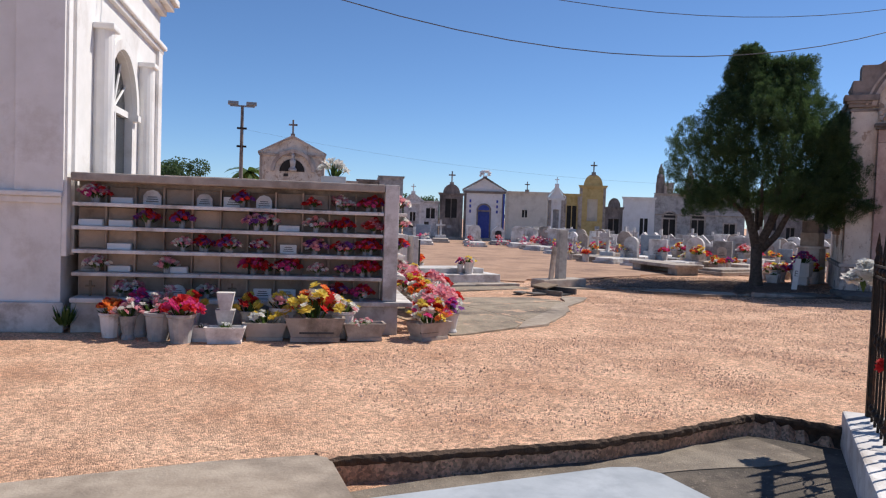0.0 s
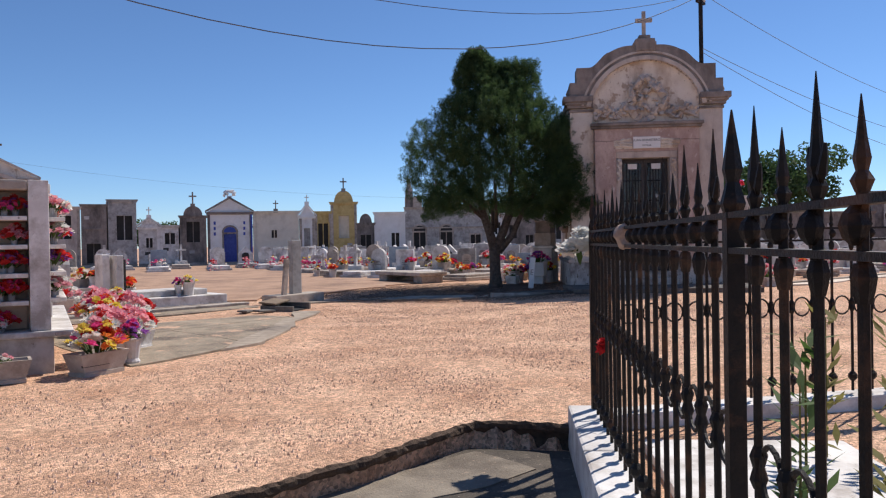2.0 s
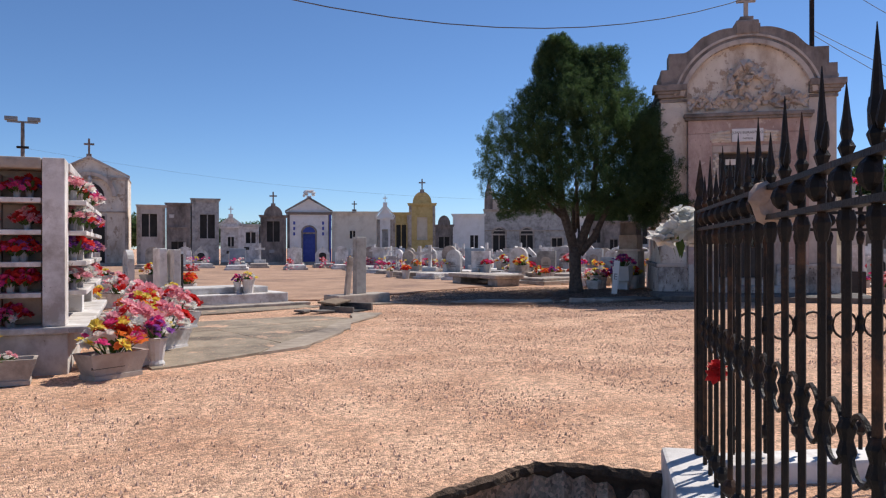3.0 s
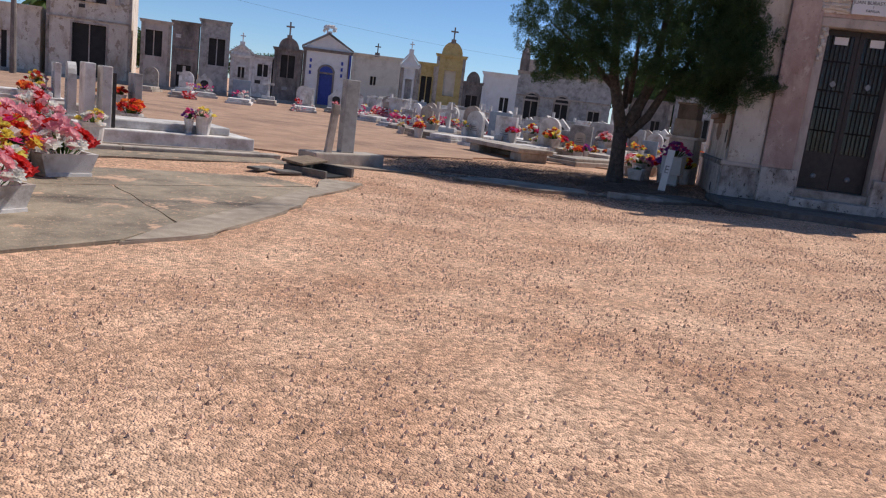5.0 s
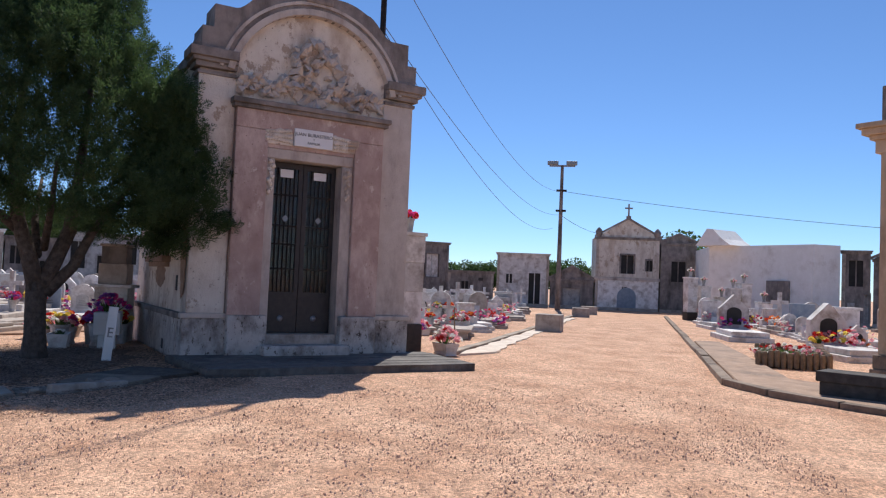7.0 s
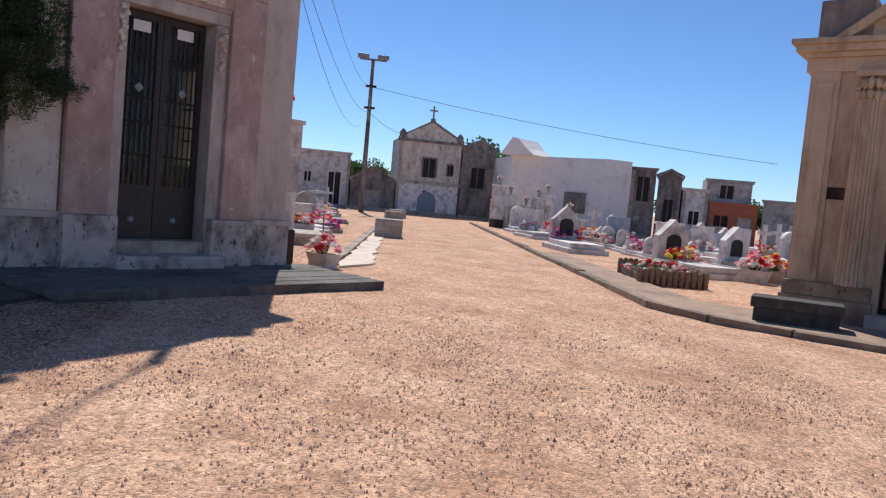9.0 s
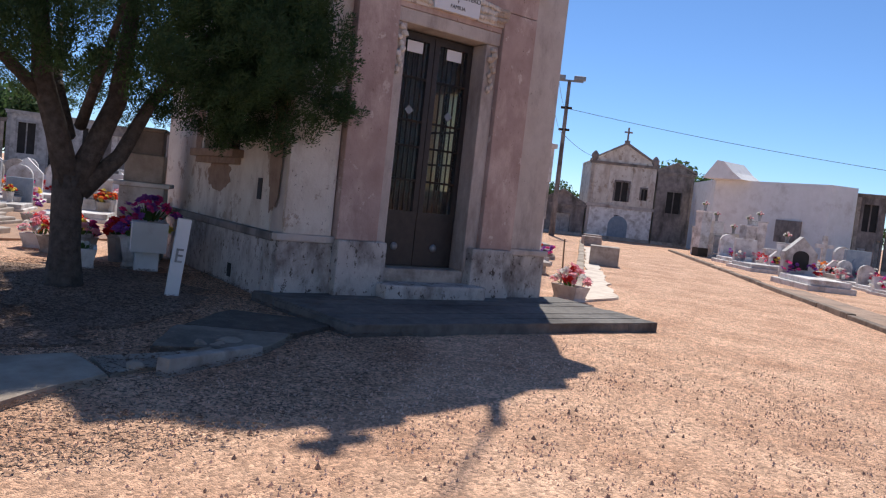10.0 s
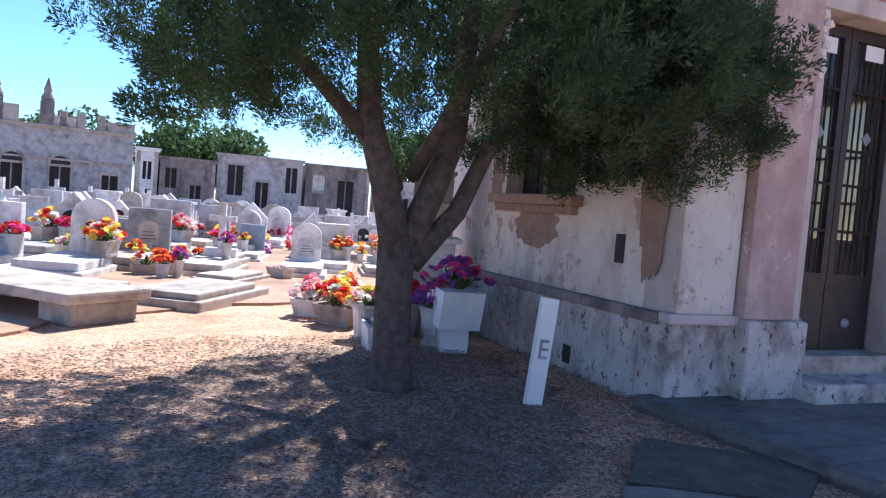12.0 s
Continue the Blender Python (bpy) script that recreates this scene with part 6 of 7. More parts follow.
def wire(a, b, sag, r=0.012, n=24):
    bm = bmesh.new()
    a, b = Vector(a), Vector(b)
    tube(bm, [a.lerp(b, i / n) - Vector((0, 0, 4 * sag * (i / n) * (1 - i / n))) for i in range(n + 1)], r * 0.65, 5)
    return tagged(part("power_cable", bm, M_WIRE), "thin black overhead cable sagging across the sky", "cable", "overhead cables")


MX, MY = loc(3.33, 0.62)
wire((MX, MY, 7.30), (-4.1, 12.15, 7.3), 2.8, 0.014)
wire((MX, MY, 7.35), (-4.1, 12.25, 7.5), 2.1, 0.011)
wire((MX, MY, 7.38), (-4.1, 12.05, 7.7), 1.2, 0.010)
wire((MX, MY, 7.38), (51.0, 7.64, 7.0), 1.2)
wire((MX, MY, 6.0), (51.0, 7.64, 5.6), 1.0)
wire((MX, MY, 5.9), (51.0, 8.1, 4.8), 1.2)
wire((51.1, 7.64, 7.0), (46.0, -14, 4.6), 0.3, 0.02)
wire((51.1, 7.64, 5.6), (56.5, 5.0, 4.9), 0.2, 0.02)
wire((9.4, 48.5, 6.6), (36.5, 38.0, 4.2), 0.6, 0.007)


# ---- graves ----
def arch_outline(w, h, r):
    return [(-w, 0), (w, 0), (w, h - r)] + [(w * math.cos(math.pi * i / 10), h - r + r * math.sin(math.pi * i / 10)) for i in range(1, 10)] + [(-w, h - r)]


def grave(kind, mslab, mhead, label, lettered=True):
    """Head at local y = 0.95, foot at y = -0.95."""
    t = thing("grave", 0, 0, -50, 0, label, "grave", "graves")
    if kind == "bench":
        part("slab", bx(-0.5, 0.5, -1.3, 1.3, 0.22, 0.33, bevel=0.03), mslab, t)
        for y in (-1.0, 1.0):
            part("foot_block", bx(-0.38, 0.38, y - 0.24, y + 0.24, 0, 0.22, bevel=0.03), mslab, t)
        return t
    part("kerb_slab", bx(-0.5, 0.5, -1.0, 1.0, -0.03, 0.12, bevel=0.02), mslab, t)
    part("upper_slab", bx(-0.42, 0.42, -0.92, 0.72, 0.12, 0.24 if kind != "flat" else 0.20, bevel=0.025), mslab, t)
    if kind == "flat":
        return t
    hb = bmesh.new()
    if kind == "square":
        box(hb, -0.36, 0.36, 0.76, 0.90, 0.12, 0.98, bevel=0.015)
    elif kind == "house":
        prism(hb, [(-0.36, 0.12), (0.36, 0.12), (0.36, 0.72), (0, 1.08), (-0.36, 0.72)], 0.70, 0.92)
    elif kind == "round":
        prism(hb, [(x, z + 0.12) for x, z in arch_outline(0.32, 0.95, 0.3)], 0.76, 0.9)
    elif kind == "cross":
        box(hb, -0.3, 0.3, 0.72, 0.95, 0.12, 0.4, bevel=0.02)
        cross_mesh(hb, 0, 0.84, 0.4, 0.85, 0.5, 0.11)
    elif kind == "tiers":
        box(hb, -0.42, 0.42, 0.5, 0.98, 0.12, 0.5, bevel=0.02), box(hb, -0.3, 0.3, 0.58, 0.95, 0.5, 0.95, bevel=0.02), box(hb, -0.36, 0.36, 0.55, 0.97, 0.95, 1.02, bevel=0.01)
    elif kind == "slant":
        prism(hb, [(0.55, 0.12), (0.95, 0.12), (0.95, 0.75), (0.80, 0.78)], -0.36, 0.36, "x")
    hd = part("headstone", hb, mhead, t)
    if kind in ("square", "round", "house"):
        y = 0.70 if kind == "house" else 0.76
        pm = bmesh.new()
        prism(pm, [(x * 0.55, 0.34 + z * 0.5) for x, z in arch_outline(0.32, 0.85, 0.26)], y - 0.014, y + 0.002)
        # house-shaped stones get a near-black panel for the shade in their niche
        part("inset_panel", pm, M_OPENING_SHADE if kind == "house" else mhead if mhead is not M_GREY_TOMB else M_CEMENT, hd)
        for k in range(3 if lettered else 0):
            part("text_line", bx(-0.13 + 0.02 * k, 0.13 - 0.02 * k, y - 0.019, y - 0.0145, 0.44 + 0.06 * k, 0.455 + 0.06 * k), M_INK, hd)
    if kind in ("square", "tiers"):
        vm = bmesh.new()
        box(vm, -0.12, 0.12, 0.42, 0.56, 0.24, 0.40, bevel=0.012)
        part("vase_block", vm, mslab, t)
    return t


P = {"sq_w": grave("square", M_WHITE_TOMB, M_WHITE_TOMB, "whitewashed grave with a square headstone"), "sq_g": grave("square", M_CEMENT, M_GREY_TOMB, "cement grave with a dark square headstone"),
     "ho_w": grave("house", M_WHITE_TOMB, M_WHITE_TOMB, "white grave with a house-shaped headstone"), "ho_g": grave("house", M_GREY_TOMB, M_WHITE_TOMB, "grey grave with a white gabled headstone"),
     "ro_w": grave("round", M_WHITE_TOMB, M_WHITE_TOMB, "white grave with a round-topped headstone"), "ro_g": grave("round", M_CEMENT, M_CEMENT, "grey cement grave with a round-topped headstone"),
     "cr_w": grave("cross", M_CEMENT, M_WHITE_TOMB, "cement grave with a white cross"), "ti_w": grave("tiers", M_WHITE_TOMB, M_WHITE_TOMB, "white stepped grave with a tiered headstone"),
     "sl_w": grave("slant", M_WHITE_TOMB, M_WHITE_TOMB, "white grave with a slanted book-like stone"), "bl": grave("square", M_WHITE_TOMB, M_BLUE_STONE, "white grave with a blue-grey headstone"),
     "fl": grave("flat", M_CEMENT, M_CEMENT, "flat worn cement grave slab"), "be": grave("bench", M_CEMENT, M_CEMENT, "thick cement grave slab on two feet")}
PF = {k: grave(a, b, c, l_, False) for k, a, b, c, l_ in (
    ("sq_w", "square", M_WHITE_TOMB, M_WHITE_TOMB, "whitewashed grave with a square headstone"), ("sq_g", "square", M_CEMENT, M_GREY_TOMB, "cement grave with a dark square headstone"),
    ("ho_w", "house", M_WHITE_TOMB, M_WHITE_TOMB, "white grave with a house-shaped headstone"), ("ho_g", "house", M_GREY_TOMB, M_WHITE_TOMB, "grey grave with a white gabled headstone"),
    ("ro_w", "round", M_WHITE_TOMB, M_WHITE_TOMB, "white grave with a round-topped headstone"), ("ro_g", "round", M_CEMENT, M_CEMENT, "grey cement grave with a round-topped headstone"),
    ("cr_w", "cross", M_CEMENT, M_WHITE_TOMB, "cement grave with a white cross"), ("ti_w", "tiers", M_WHITE_TOMB, M_WHITE_TOMB, "white stepped grave with a tiered headstone"),
    ("sl_w", "slant", M_WHITE_TOMB, M_WHITE_TOMB, "white grave with a slanted book-like stone"), ("bl", "square", M_WHITE_TOMB, M_BLUE_STONE, "white grave with a blue-grey headstone"), ("fl", "flat", M_CEMENT, M_CEMENT, "flat worn cement grave slab"))}
POTS = [big[k] for k in ("dark", "magenta", "red_box", "pink_box", "purple", "red", "mixed", "yellow", "small_box", "red", "mixed")]
rg_ = random.Random(21)


FAR = {c: ([], []) for c in PETALS}
far_rnd = random.Random(31)


def lay(k, x, y, turn, scale=1.0, pots=1, z=0.0):
    far = math.hypot(x - 14, y - 12) > 15.5 and k != "be"
    put((PF if far else P)[k], x, y, z, turn, scale)
    a = radians(turn)
    pots = pots + 1 if far and pots else pots
    for i in range(pots):
        lx, ly = rg_.uniform(-0.4, 0.4), rg_.choice((0.5, 0.35, 0.1, -1.15, 0.55))
        zz = 0.24 if abs(lx) < 0.42 and ly > -0.9 else 0.0
        if k == "be":
            continue
        fx, fy = x + scale * (lx * math.cos(a) - ly * math.sin(a)), y + scale * (lx * math.sin(a) + ly * math.cos(a))
        if math.hypot(fx - 14, fy - 12) > 15.5:
            cs = far_rnd.sample(sorted(PETALS), 2) if far_rnd.random() < 0.4 else far_rnd.choice((["pink", "red"], ["white", "pink"], ["white", "pink"], ["white", "magenta"]))
            for q in range(16):
                vv, ff = FAR[cs[q % 2]]
                rosette(vv, ff, (fx + far_rnd.gauss(0, 0.11), fy + far_rnd.gauss(0, 0.11), z + zz * scale + far_rnd.uniform(0.04, 0.34)), 0.075, far_rnd, 6)
            continue
        put(rg_.choice(POTS), fx, fy, zz * scale + z, rg_.uniform(0, 360), rg_.uniform(0.8, 1.15) * scale, group="flowers on the graves")


# the graves nearest the path
put(P["be"], 17.05, 18.75, 0, -8, 1.0)
put(P["fl"], 19.0, 17.95, 0, -82, 1.0)
put(P["fl"], 17.9, 19.4, 0, 10, 1.0)
lay("fl", 21.2, 18.9, -82, 0.7, 0)
for x, y, k, sc in ((20.4, 19.6, "red", 0.8), (21.1, 20.2, "red", 0.85), (21.9, 20.4, "red_box", 0.8), (22.6, 20.5, "red", 0.75), (18.55, 15.85, "red_box", 1.0), (18.9, 16.35, "pink_box", 0.9), (19.4, 16.2, "red_box", 1.0), (18.3, 15.3, "purple", 1.1),
                    (17.95, 14.55, "purple", 1.5), (18.5, 15.0, "magenta", 1.2), (18.85, 14.7, "yellow", 1.3), (20.6, 21.6, "mixed", 1.1), (21.2, 21.3, "red", 1.2), (21.5, 21.0, "yellow", 1.0)):
    put(big[k], x, y, 0, rg_.uniform(0, 360), sc, group="flowers on the graves")
for k, x, y, tr, sc in (("sq_g", 23.9, 22.3, -60, 1.15), ("ho_w", 27.6, 22.6, -62, 1.1), ("ho_w", 26.1, 20.0, -60, 1.0), ("bl", 20.5, 23.8, -60, 1.1), ("sl_w", 22.5, 24.4, -65, 1.1), ("ro_w", 25.8, 24.2, -65, 1.1), ("fl", 23.2, 20.6, -70, 1.0), ("sq_w", 18.8, 21.6, -70, 1.0), ("ro_g", 20.8, 26.0, -70, 1.1)):
    lay(k, x, y, tr, sc, 1)
# stack of blocks and planter in the mausoleum's lee
col = thing("block_column", 19.15, 15.05, 0, 20, "column of stacked pale and brown cement blocks", "grave stack", "stacked graves")
z = 0.0
for w, h, m_ in ((0.30, 0.55, M_WHITE_TOMB), (0.29, 0.45, M_WHITE_TOMB), (0.36, 0.06, M_WHITE_TOMB), (0.25, 0.38, M_CEMENT), (0.22, 0.32, M_STUCCO_DARK), (0.25, 0.05, M_CEMENT)):
    part("block", bx(-w, w, -w, w, z, z + h, bevel=0.015), m_, col)
    z += h
put(big["white_box"], 17.55, 14.95, 0, 30, 1.15, group="flowers on the graves")
put(big["mixed"], 17.95, 15.25, 0, 10, 1.2, group="flowers on the graves")
pl_ = thing("white_planter", 17.95, 14.35, 0, 30, "large white tapered planter on a block with purple flowers", "planter")
bm = bmesh.new()
prism(bm, [(-0.28, 0.25), (0.28, 0.25), (0.4, 0.62), (-0.4, 0.62)], -0.2, 0.2)
part("planter", bm, M_WHITE, pl_)
part("foot", bx(-0.14, 0.14, -0.14, 0.14, 0, 0.25, bevel=0.015), M_WHITE, pl_)
bouquet_parts(pl_, ("purple", "magenta"), 61, 0.35, 0.28, 0.6, 22, 0.07, 50)
# slab tomb behind the pad, and the lone upright slab
t8 = thing("grave", 7.80, 15.95, 0, 0, "low white slab tomb with twin upright stones", "grave")
part("base", bx(-1.15, 1.25, -0.62, 0.62, -0.05, 0.24, bevel=0.02), M_WHITE_TOMB, t8)
part("foot_course", bx(-1.22, 1.32, -0.70, 0.66, -0.06, 0.06, bevel=0.012), M_CEMENT, t8)
part("upper_slab", bx(-0.9, 0.95, -0.35, 0.5, 0.24, 0.36, bevel=0.02), M_WHITE_TOMB, t8)
part("headstone", bx(-1.12, -0.98, -0.30, 0.10, 0.24, 1.10, bevel=0.015), M_WHITE_TOMB, t8)
part("headstone", bx(-0.93, -0.80, -0.50, -0.12, 0.24, 1.08, bevel=0.015), M_WHITE_TOMB, t8)
part("dark_stone", bx(-0.79, -0.74, -0.46, -0.14, 0.24, 1.0, bevel=0.01), M_DOOR, t8)
for x, y, z, k, sc in ((8.3, 15.5, 0.24, "mixed", 0.9), (8.1, 15.55, 0.24, "purple", 0.8), (7.6, 16.9, 0.0, "red", 1.3), (6.7, 15.1, 0.0, "mixed", 1.1), (6.2, 16.5, 0.0, "pink_box", 1.2), (6.6, 17.4, 0, "white_box", 1.1), (5.4, 15.6, 0, "red_box", 1.2), (5.0, 13.6, 0, "mixed", 1.0)):
    put(big[k], x, y, z, rg_.uniform(0, 360), sc, group="flowers on the graves")
for k, x, y, tr in (("sq_w", 4.6, 17.2, -95), ("ro_w", 6.3, 19.4, -95), ("cr_w", 5.2, 21.5, -95), ("sq_g", 7.8, 21.0, -92), ("ho_w", 4.0, 24.5, -95), ("sq_w", 7.0, 25.5, -92)):
    lay(k, x, y, tr, 1.0, 2)
lone = thing("upright_slab", 10.32, 14.75, 0, 12, "lone upright grey stone slab on a cement base", "gravestone")
part("base", bx(-0.75, 0.65, -0.22, 0.22, -0.05, 0.19, bevel=0.025), M_CEMENT, lone)
part("slab", bx(-0.13, 0.13, -0.06, 0.06, 0.19, 1.32, bevel=0.012), M_GREY_TOMB, lone)
lp = part("leaning_post", bx(-0.06, 0.06, -0.03, 0.03, 0.0, 0.78, bevel=0.01), M_CEMENT, lone)
lp.matrix_basis = pose(-0.45, -0.12, 0.15, 0, 7, 0)

kinds = ["sq_w"] * 4 + ["ho_w"] * 2 + ["ro_w"] * 3 + ["ti_w"] * 4 + ["sq_g"] * 3 + ["ro_g"] * 3 + ["cr_w"] * 4 + ["sl_w"] * 2 + ["ho_g"] * 2 + ["bl", "fl"]
taken = [(23.9, 22.3), (27.6, 22.6), (26.1, 20.0), (20.5, 23.8), (22.5, 24.4), (25.8, 24.2), (23.2, 20.6), (18.8, 21.6), (20.8, 26.0)]
for row in range(19):
    for c in range(34):
        x = 17.0 + row * 1.52 + rg_.uniform(-0.25, 0.25)
        y = 9.6 + c * 1.02 + rg_.uniform(-0.12, 0.12)
        d = math.hypot(x - 10, y - 12)
        if d > 33 or y < 15.5 and x < 24.5 or y < 17 + (24 - x) * 0.9 and x < 24 or x < 15.3 + (y - 17.5) * 0.36 + 0.6:
            continue
        if any(math.hypot(x - a, y - b) < 1.25 for a, b in taken) or rg_.random() < 0.13:
            continue
        lay(rg_.choice(kinds), x, y, -68 + rg_.uniform(-7, 7), rg_.uniform(0.66, 1.12), rg_.choice((1, 1, 2, 2, 3)))
for i in range(13):
    lay(rg_.choice(kinds), 14.5 + i * 1.35 + rg_.uniform(-0.2, 0.2), 42.8 - i * 0.65 + rg_.uniform(-0.8, 0.8), -20 + rg_.uniform(-8, 8), 1.1, rg_.choice((0, 1, 1)))
    if i % 2:
        lay(rg_.choice(kinds), 13.5 + i * 1.2, 38.0 - i * 0.4 + rg_.uniform(-0.8, 0.8), -20 + rg_.uniform(-8, 8), 1.1, 1)

# beside the road, left of it
lay("be", 25.3, 9.5, -84, 0.75, 0)
for k, x, y, tr, sc in (("ro_w", 28.5, 10.6, -85, 1), ("sq_w", 31.5, 10.0, -85, 1), ("ho_w", 35, 10.6, -85, 1.1), ("sq_g", 38.5, 9.6, -85, 1), ("ro_w", 42, 9.6, -85, 1), ("cr_w", 46, 9.4, -85, 1), ("ho_w", 33.2, 12.6, -85, 1), ("sq_w", 44, 11.6, -85, 1), ("fl", 30.4, 9.1, -85, 0.8), ("fl", 36, 8.9, -85, 0.8)):
    lay(k, x, y, tr, sc, 0)
blk = tagged(part("concrete_block", bx(-0.38, 0.38, -0.38, 0.38, -0.05, 0.52, bevel=0.02), M_CEMENT), "square grey concrete planter block on the road's edge", "block")
blk.matrix_basis = pose(29.6, 7.35, 0, 0, 0, -6)
for x, y in ((42.5, 6.35), (46.5, 5.9)):
    c = tagged(new("concrete_block", blk.data), "square grey concrete planter block on the road's edge", "block")
    c.matrix_basis = pose(x, y, -0.1, 0, 0, 5)
sk = thing("block_column", 20.35, 9.78, 0, 40, "tall stack of white cement boxes with a flower pot", "grave stack", "stacked graves")
z = 0.0
for w, h, m_ in ((0.26, 0.55, M_DOOR), (0.24, 0.60, M_WHITE_TOMB), (0.25, 0.55, M_WHITE_TOMB), (0.26, 0.50, M_WHITE_TOMB), (0.29, 0.07, M_WHITE_TOMB)):
    part("block", bx(-w, w, -w, w, z, z + h, bevel=0.015), m_, sk)
    z += h
put(big["magenta"], 20.35, 9.78, 2.27, 0, 0.9, group="flowers on the graves")
sk2 = copy_thing(sk, pose(22.5, 10.7, -0.75, 0, 0, 30))
put(big["mixed"], 22.45, 10.65, 1.52, 0, 1.2, group="flowers on the graves")
put(big["pink_box"], 20.3, 8.95, 0, 40, 1.0, group="flowers on the graves")
put(big["purple"], 21.7, 9.8, 0, 40, 1.2, group="flowers on the graves")
stick = bmesh.new()
tube(stick, [(0, 0, -0.05), (0.03, 0, 0.4), (0.0, 0.02, 0.85)], [0.018, 0.015, 0.012], 6)
tagged(part("stick", stick, M_WOOD), "bent wooden stick stuck in the ground", "stick").matrix_basis = pose(21.6, 9.0, 0)

# right of the road
for k, x, y, tr, sc, p in (("ho_w", 30.2, 1.7, -88, 1.25, 1), ("ho_w", 24.9, 0.5, -80, 1.15, 2), ("sq_w", 36.8, 1.2, -85, 1.1, 1), ("cr_w", 35.0, -0.9, -85, 1.2, 1), ("bl", 33.0, -1.2, -80, 1.15, 1), ("ro_w", 40.5, 0.8, -85, 1.1, 1), ("sq_g", 43.5, 0.2, -85, 1.1, 1), ("ro_w", 38.5, -3.0, -82, 1.1, 1), ("ti_w", 29.0, -1.2, -80, 1.1, 2),
                         ("sq_w", 31.5, -3.6, -80, 1.1, 1), ("ho_g", 26.8, -2.2, -78, 1.1, 2), ("ro_w", 28.0, -4.6, -78, 1.1, 1), ("sl_w", 34.5, -4.8, -80, 1.1, 1), ("sq_w", 30.6, -6.3, -78, 1.1, 1), ("ho_w", 36.6, -6.0, -80, 1.1, 1), ("sq_g", 24.8, -3.6, -75, 1.0, 2), ("ro_g", 40.5, -6.6, -80, 1.1, 1), ("cr_w", 33.4, -8.0, -80, 1.1, 1)):
    lay(k, x, y, tr, sc, p)
for i in range(13):
    lay(rg_.choice(("ti_w", "cr_w", "sq_w", "ho_w", "ro_w", "sl_w")), 26.3 + i * 1.35, -0.35 - 0.02 * i + rg_.uniform(-0.25, 0.25) - 0.05 * i, -85 + rg_.uniform(-6, 6), rg_.uniform(0.6, 0.85), 1)
for i in range(26):
    x, y = 25 + rg_.random() * 18, -14 + rg_.random() * 8
    lay(rg_.choice(kinds), x, y, -80 + rg_.uniform(-8, 8), rg_.uniform(0.95, 1.15), 1)
for x, y, hh in ((45.2, 1.05, -0.15), (45.7, 0.35, -0.55), (46.9, 0.75, -0.9), (44.7, -0.85, -0.6), (45.2, -1.45, -0.35), (45.9, -0.55, -1.05), (41.8, -1.6, -1.2)):
    copy_thing(sk, pose(x, y, hh, 0, 0, 20))
    put(big["dark"], x, y, 2.27 + hh, 0, 1.0, group="flowers on the graves")
    put(big["dark"], x + 0.6, y - 0.4, 0, 0, 1.4, group="flowers on the graves")
bed = thing("flower_bed", 22.6, 2.3, 0.05, -12, "low flower bed edged with upright wooden logs", "flower bed")
part("soil", bx(-1.1, 1.1, -0.6, 0.6, -0.05, 0.12, bevel=0.03), M_EARTH, bed)
lg = bmesh.new()
lathe(lg, [(0.05, -0.05), (0.055, 0.22), (0.04, 0.26), (0.005, 0.27)], 8)
first = part("log", lg, M_WOOD, bed)
first.matrix_basis = pose(-1.15, -0.62, 0)
for i in range(1, 21):
    share(first, bed, pose(-1.15 + i * 0.115, -0.62, rg_.uniform(-0.02, 0.02)), "log")
for i in range(11):
    share(first, bed, pose(-1.17, -0.5 + i * 0.11, rg_.uniform(-0.02, 0.02)), "log")
for i in range(11):
    share(first, bed, pose(1.17, -0.5 + i * 0.11, rg_.uniform(-0.02, 0.02)), "log")
bouquet_parts(bed, ("pink", "red", "white"), 33, 0.75, 0.22, 0.1, 40, 0.06, 160)
for x, y, k in ((23.9, -0.5, "pink_box"), (24.3, -1.2, "red_box"), (23.6, -1.8, "pink_box"), (22.9, -1.0, "mixed"), (22.4, -2.2, "red"), (23.2, -3.0, "pink_box"), (24.2, 1.3, "yellow")):
    put(big[k], x, y, 0, rg_.uniform(0, 360), 1.3, group="flowers on the graves")

for c, (vv, ff) in FAR.items():
    if ff:
        tagged(raw("far_flowers", vv, ff, PETALS[c], None), "%s artificial flowers strewn over the far graves" % c, "flowers", kind="stuff")


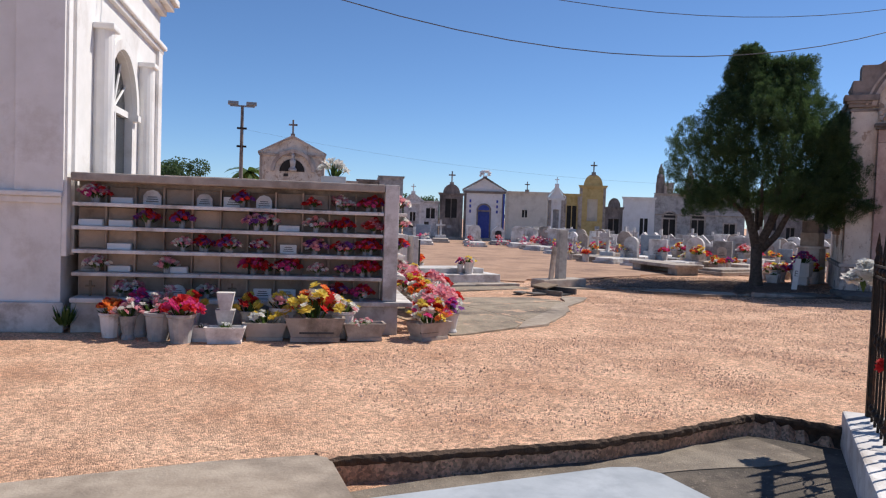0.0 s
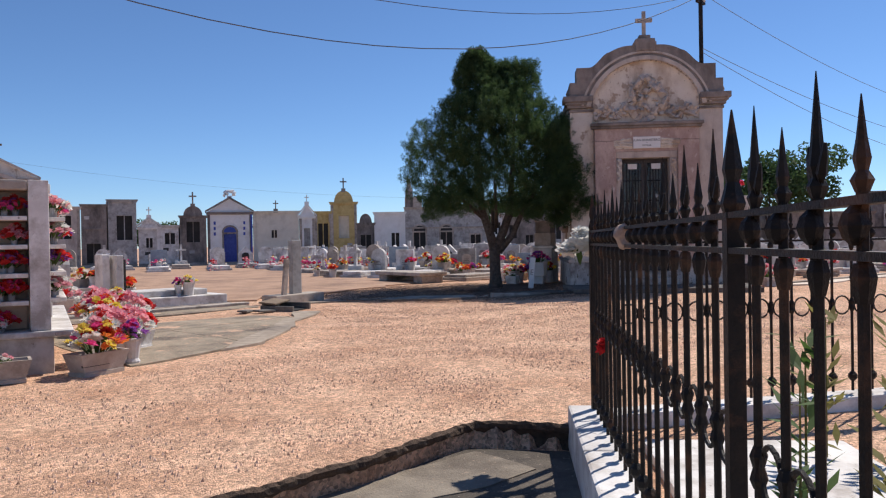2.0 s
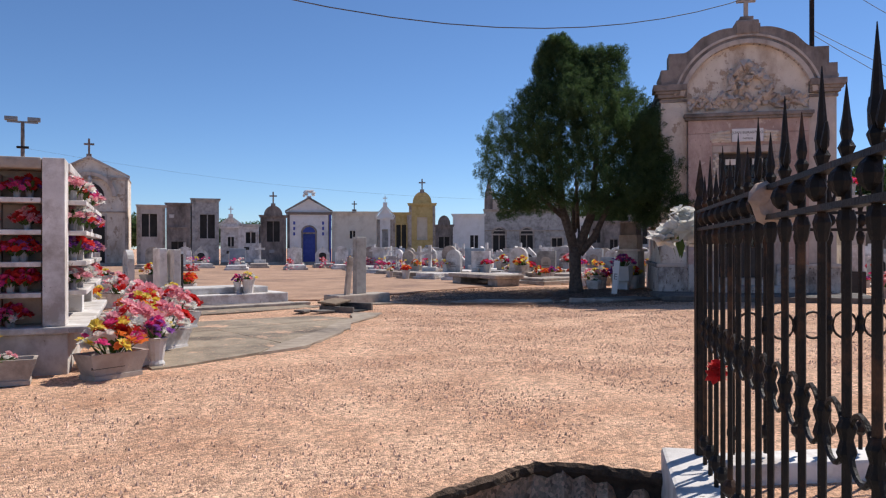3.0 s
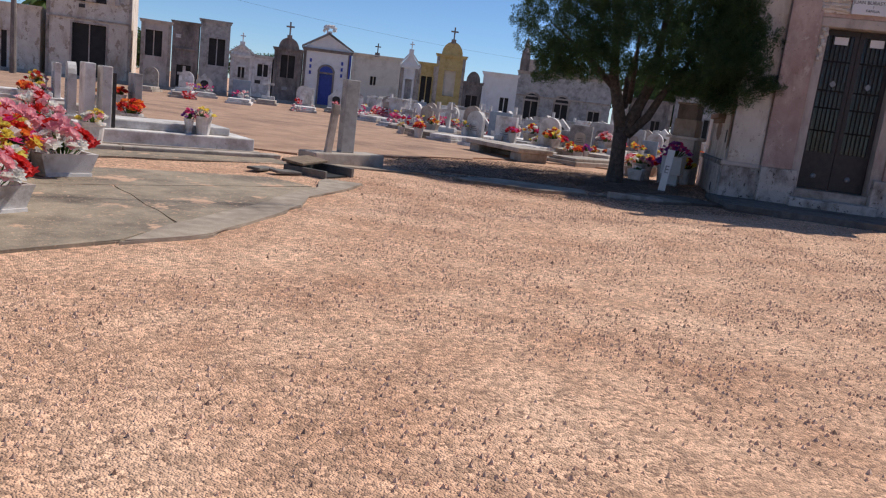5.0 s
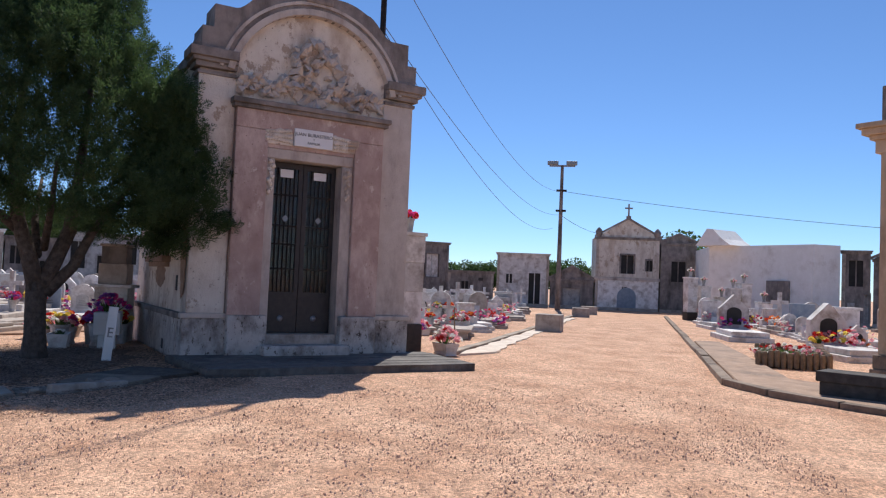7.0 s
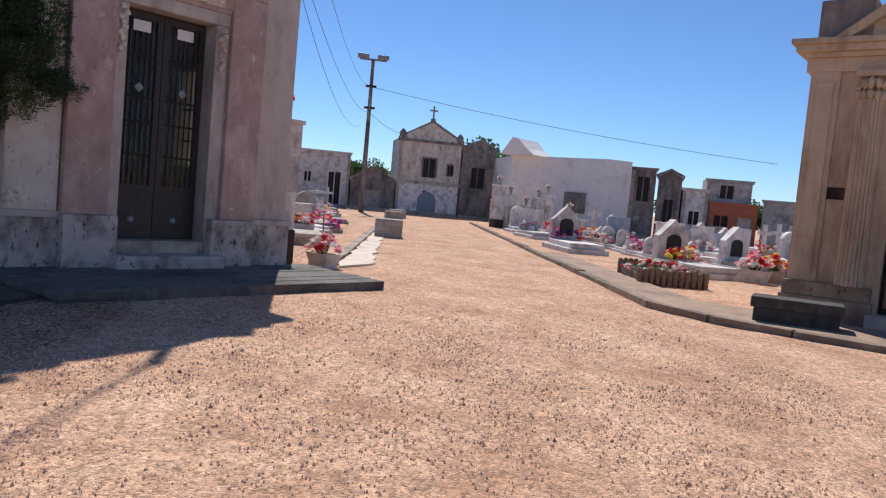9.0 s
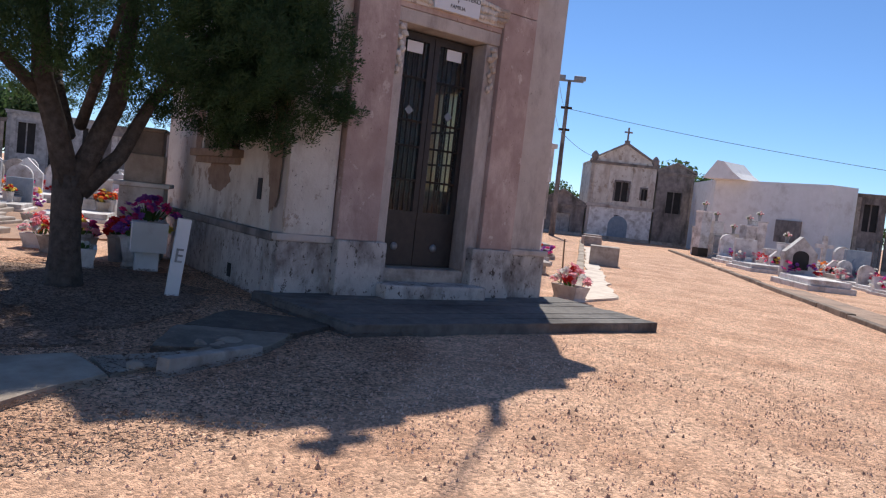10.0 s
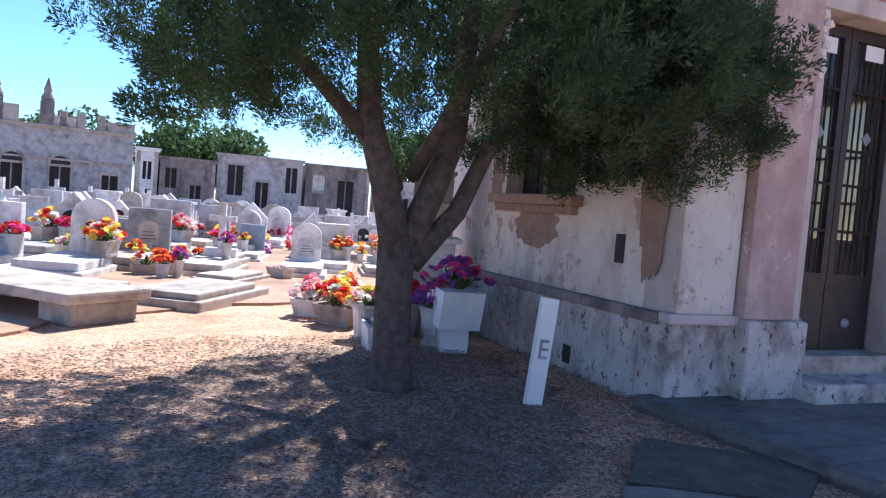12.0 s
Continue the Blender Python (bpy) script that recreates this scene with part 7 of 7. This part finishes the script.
# ---- trees beyond the graves ----
def far_tree(h, w, seed, material, label, name="tree"):
    t = thing(name, 0, 0, -50, 0, label, "tree")
    rnd = np.random.RandomState(seed)
    bm = bmesh.new()
    tube(bm, [(0, 0, -0.2), (0.1, 0, h * 0.3), (0, 0.1, h * 0.7)], [h * 0.035, h * 0.026, h * 0.01], 8)
    for k in range(5):
        a = k * 1.3
        tube(bm, [(0.05, 0, h * (0.25 + 0.06 * k)), (w * 0.55 * math.cos(a), w * 0.55 * math.sin(a), h * (0.5 + 0.06 * k))], [h * 0.014, h * 0.005], 6)
    part("trunk", bm, M_BARK, t)
    V, F = [], []
    heads = [(rnd.normal(0, w * 0.33), rnd.normal(0, w * 0.33), h * (0.45 + 0.45 * rnd.rand()), w * (0.25 + 0.22 * rnd.rand())) for _ in range(22)]
    for cx, cy, cz, cr_ in heads:
        for k in range(420):
            d = rnd.normal(0, 1, 3)
            d /= np.linalg.norm(d)
            p = np.array((cx, cy, cz)) + d * cr_ * (0.65 + 0.45 * rnd.rand()) * np.array((1, 1, 0.8))
            a, b = rnd.normal(0, 1, 3), rnd.normal(0, 1, 3)
            a *= 0.19 / np.linalg.norm(a)
            b *= 0.12 / np.linalg.norm(b)
            i = len(V)
            V += [p - a, p + b, p + a, p - b]
            F.append((i, i + 1, i + 2, i + 3))
    raw("crown", V, F, material, t)
    return t


TA = far_tree(8.5, 5.0, 2, M_LEAFD, "tall leafy tree beyond the tomb houses")
TB = far_tree(5.0, 4.0, 7, M_LEAFD, "dark bushy tree beyond the tomb houses")
for x, y, tr, sc in ((66, 27, 0, 1.0), (61, 31, 80, 0.8), (7.0, 63, 30, 0.62)):
    put(TA, x, y, 0, tr, sc)
for x, y, tr, sc in ((19, 66, 60, 0.72), (29, 66, 10, 0.62), (62, 10.5, 0, 0.6), (63, 13.5, 120, 0.55), (64, 7.5, 50, 0.6), (60, -16, 200, 0.55), (56, -18, 0, 0.5), (60, 17, 40, 0.55), (64, 20, 0, 0.55), (50, 40, 20, 1.0), (45, 45, 80, 0.9), (61, -0.5, 10, 0.92)):
    put(TB, x, y, 0, tr, sc)
palm = thing("palm_tree", 12.6, 62, 0, 0, "small palm tree behind the tombs", "palm tree")
bm = bmesh.new()
tube(bm, [(0, 0, -0.2), (0.1, 0, 4.6)], [0.22, 0.16], 8)
part("trunk", bm, M_BARK, palm)
V, F = [], []
for k in range(26):
    a, el = k * 2.4, 0.9 - 0.06 * k
    prev = None
    for s in range(7):
        q = s / 6
        c = Vector((math.cos(a) * 2.0 * q, math.sin(a) * 2.0 * q, 4.6 + 1.6 * q * el - 1.2 * q * q))
        sd = Vector((-math.sin(a), math.cos(a), -0.2)) * 0.22 * math.sin(math.pi * (0.15 + 0.8 * q))
        V += [c - sd, c, c + sd]
        if s:
            i = len(V)
            F += [(i - 6, i - 5, i - 2, i - 3), (i - 5, i - 4, i - 1, i - 2)]
raw("fronds", V, F, M_LEAF, palm)
copy_thing(palm, pose(34.0, 55.0, -1.1, 0, 0, 50))

# ---- loose stones on the gravel, and litter under the tree ----
rp = np.random.RandomState(9)


def on_gravel(x, y):
    return ~((y > 8.3) & (x < 8.6) & (y > x + 2.2) | (y - 4.6 < x - 16.5) | (y < 4.62))


k = 170000
px_, py_ = 2.3 + 15.5 * rp.rand(k), 4.6 + 8.6 * rp.rand(k)
thick = np.array([0.42 + 0.9 * noise.noise(Vector((x * 1.1, y * 1.1, 3))) + 0.7 * noise.noise(Vector((x * 4.5, y * 4.5, 6))) for x, y in zip(px_, py_)])
thick *= np.clip((17.2 - px_) / 4.0, 0.0, 1.0) * np.clip((py_ - px_ + 12.5) / 3.0, 0.0, 1.0)
keep = on_gravel(px_, py_) & (rp.rand(k) < thick)
px_, py_ = px_[keep], py_[keep]
k = len(px_)
pr_ = 0.003 + 0.0105 * rp.rand(k) ** 3.2
ang = rp.rand(k) * math.tau
V = np.empty((k, 5, 3))
for t in range(4):
    q, w_ = ang + t * 1.571 + 0.6 * rp.rand(k), pr_ * (0.7 + 0.6 * rp.rand(k))
    V[:, t] = np.stack([px_ + w_ * np.cos(q), py_ + w_ * np.sin(q), np.full(k, -0.003)], 1)
V[:, 4] = np.stack([px_ + 0.3 * pr_ * (rp.rand(k) - 0.5), py_, pr_ * (0.6 + 0.7 * rp.rand(k)) + 0.004], 1)
zz_ = np.array([level(x, y) for x, y in zip(px_, py_)])
V[:, :, 2] += zz_[:, None]
i5 = np.arange(k)[:, None, None] * 5
F = (i5 + np.array([[0, 1, 4], [1, 2, 4], [2, 3, 4], [3, 0, 4]])[None]).reshape(-1, 3).tolist()
V = V.reshape(-1, 3)
st_ = raw("loose_stones", V, F, M_PEBBLE, None)
tagged(st_, "loose reddish stones scattered over the gravel", "stones", kind="stuff")
V, F = [], []
for k in range(2600):
    x, y = 2.5 + 15 * rp.rand(), 4.6 + 8.4 * rp.rand()
    if y > 8.3 and x < 8.6 and y > x + 2.2 or (y - 4.6) < (x - 16.5):
        continue
    r = 0.003 + 0.015 * rp.rand() ** 4
    a = rp.rand() * 6.28
    i = len(V)
    for t in range(5):
        q = a + t * 1.257 + rp.rand() * 0.5
        V.append((x + r * (0.7 + 0.6 * rp.rand()) * math.cos(q), y + r * (0.7 + 0.6 * rp.rand()) * math.sin(q), -0.004))
    V.append((x + 0.2 * r, y, r * (0.5 + 0.5 * rp.rand()) + 0.006))
    F += [(i + t, i + (t + 1) % 5, i + 5) for t in range(5)]
tagged(raw("dark_stones", V, F, M_CLOD, None), "darker brown stones and clods on the gravel", "stones", kind="stuff")
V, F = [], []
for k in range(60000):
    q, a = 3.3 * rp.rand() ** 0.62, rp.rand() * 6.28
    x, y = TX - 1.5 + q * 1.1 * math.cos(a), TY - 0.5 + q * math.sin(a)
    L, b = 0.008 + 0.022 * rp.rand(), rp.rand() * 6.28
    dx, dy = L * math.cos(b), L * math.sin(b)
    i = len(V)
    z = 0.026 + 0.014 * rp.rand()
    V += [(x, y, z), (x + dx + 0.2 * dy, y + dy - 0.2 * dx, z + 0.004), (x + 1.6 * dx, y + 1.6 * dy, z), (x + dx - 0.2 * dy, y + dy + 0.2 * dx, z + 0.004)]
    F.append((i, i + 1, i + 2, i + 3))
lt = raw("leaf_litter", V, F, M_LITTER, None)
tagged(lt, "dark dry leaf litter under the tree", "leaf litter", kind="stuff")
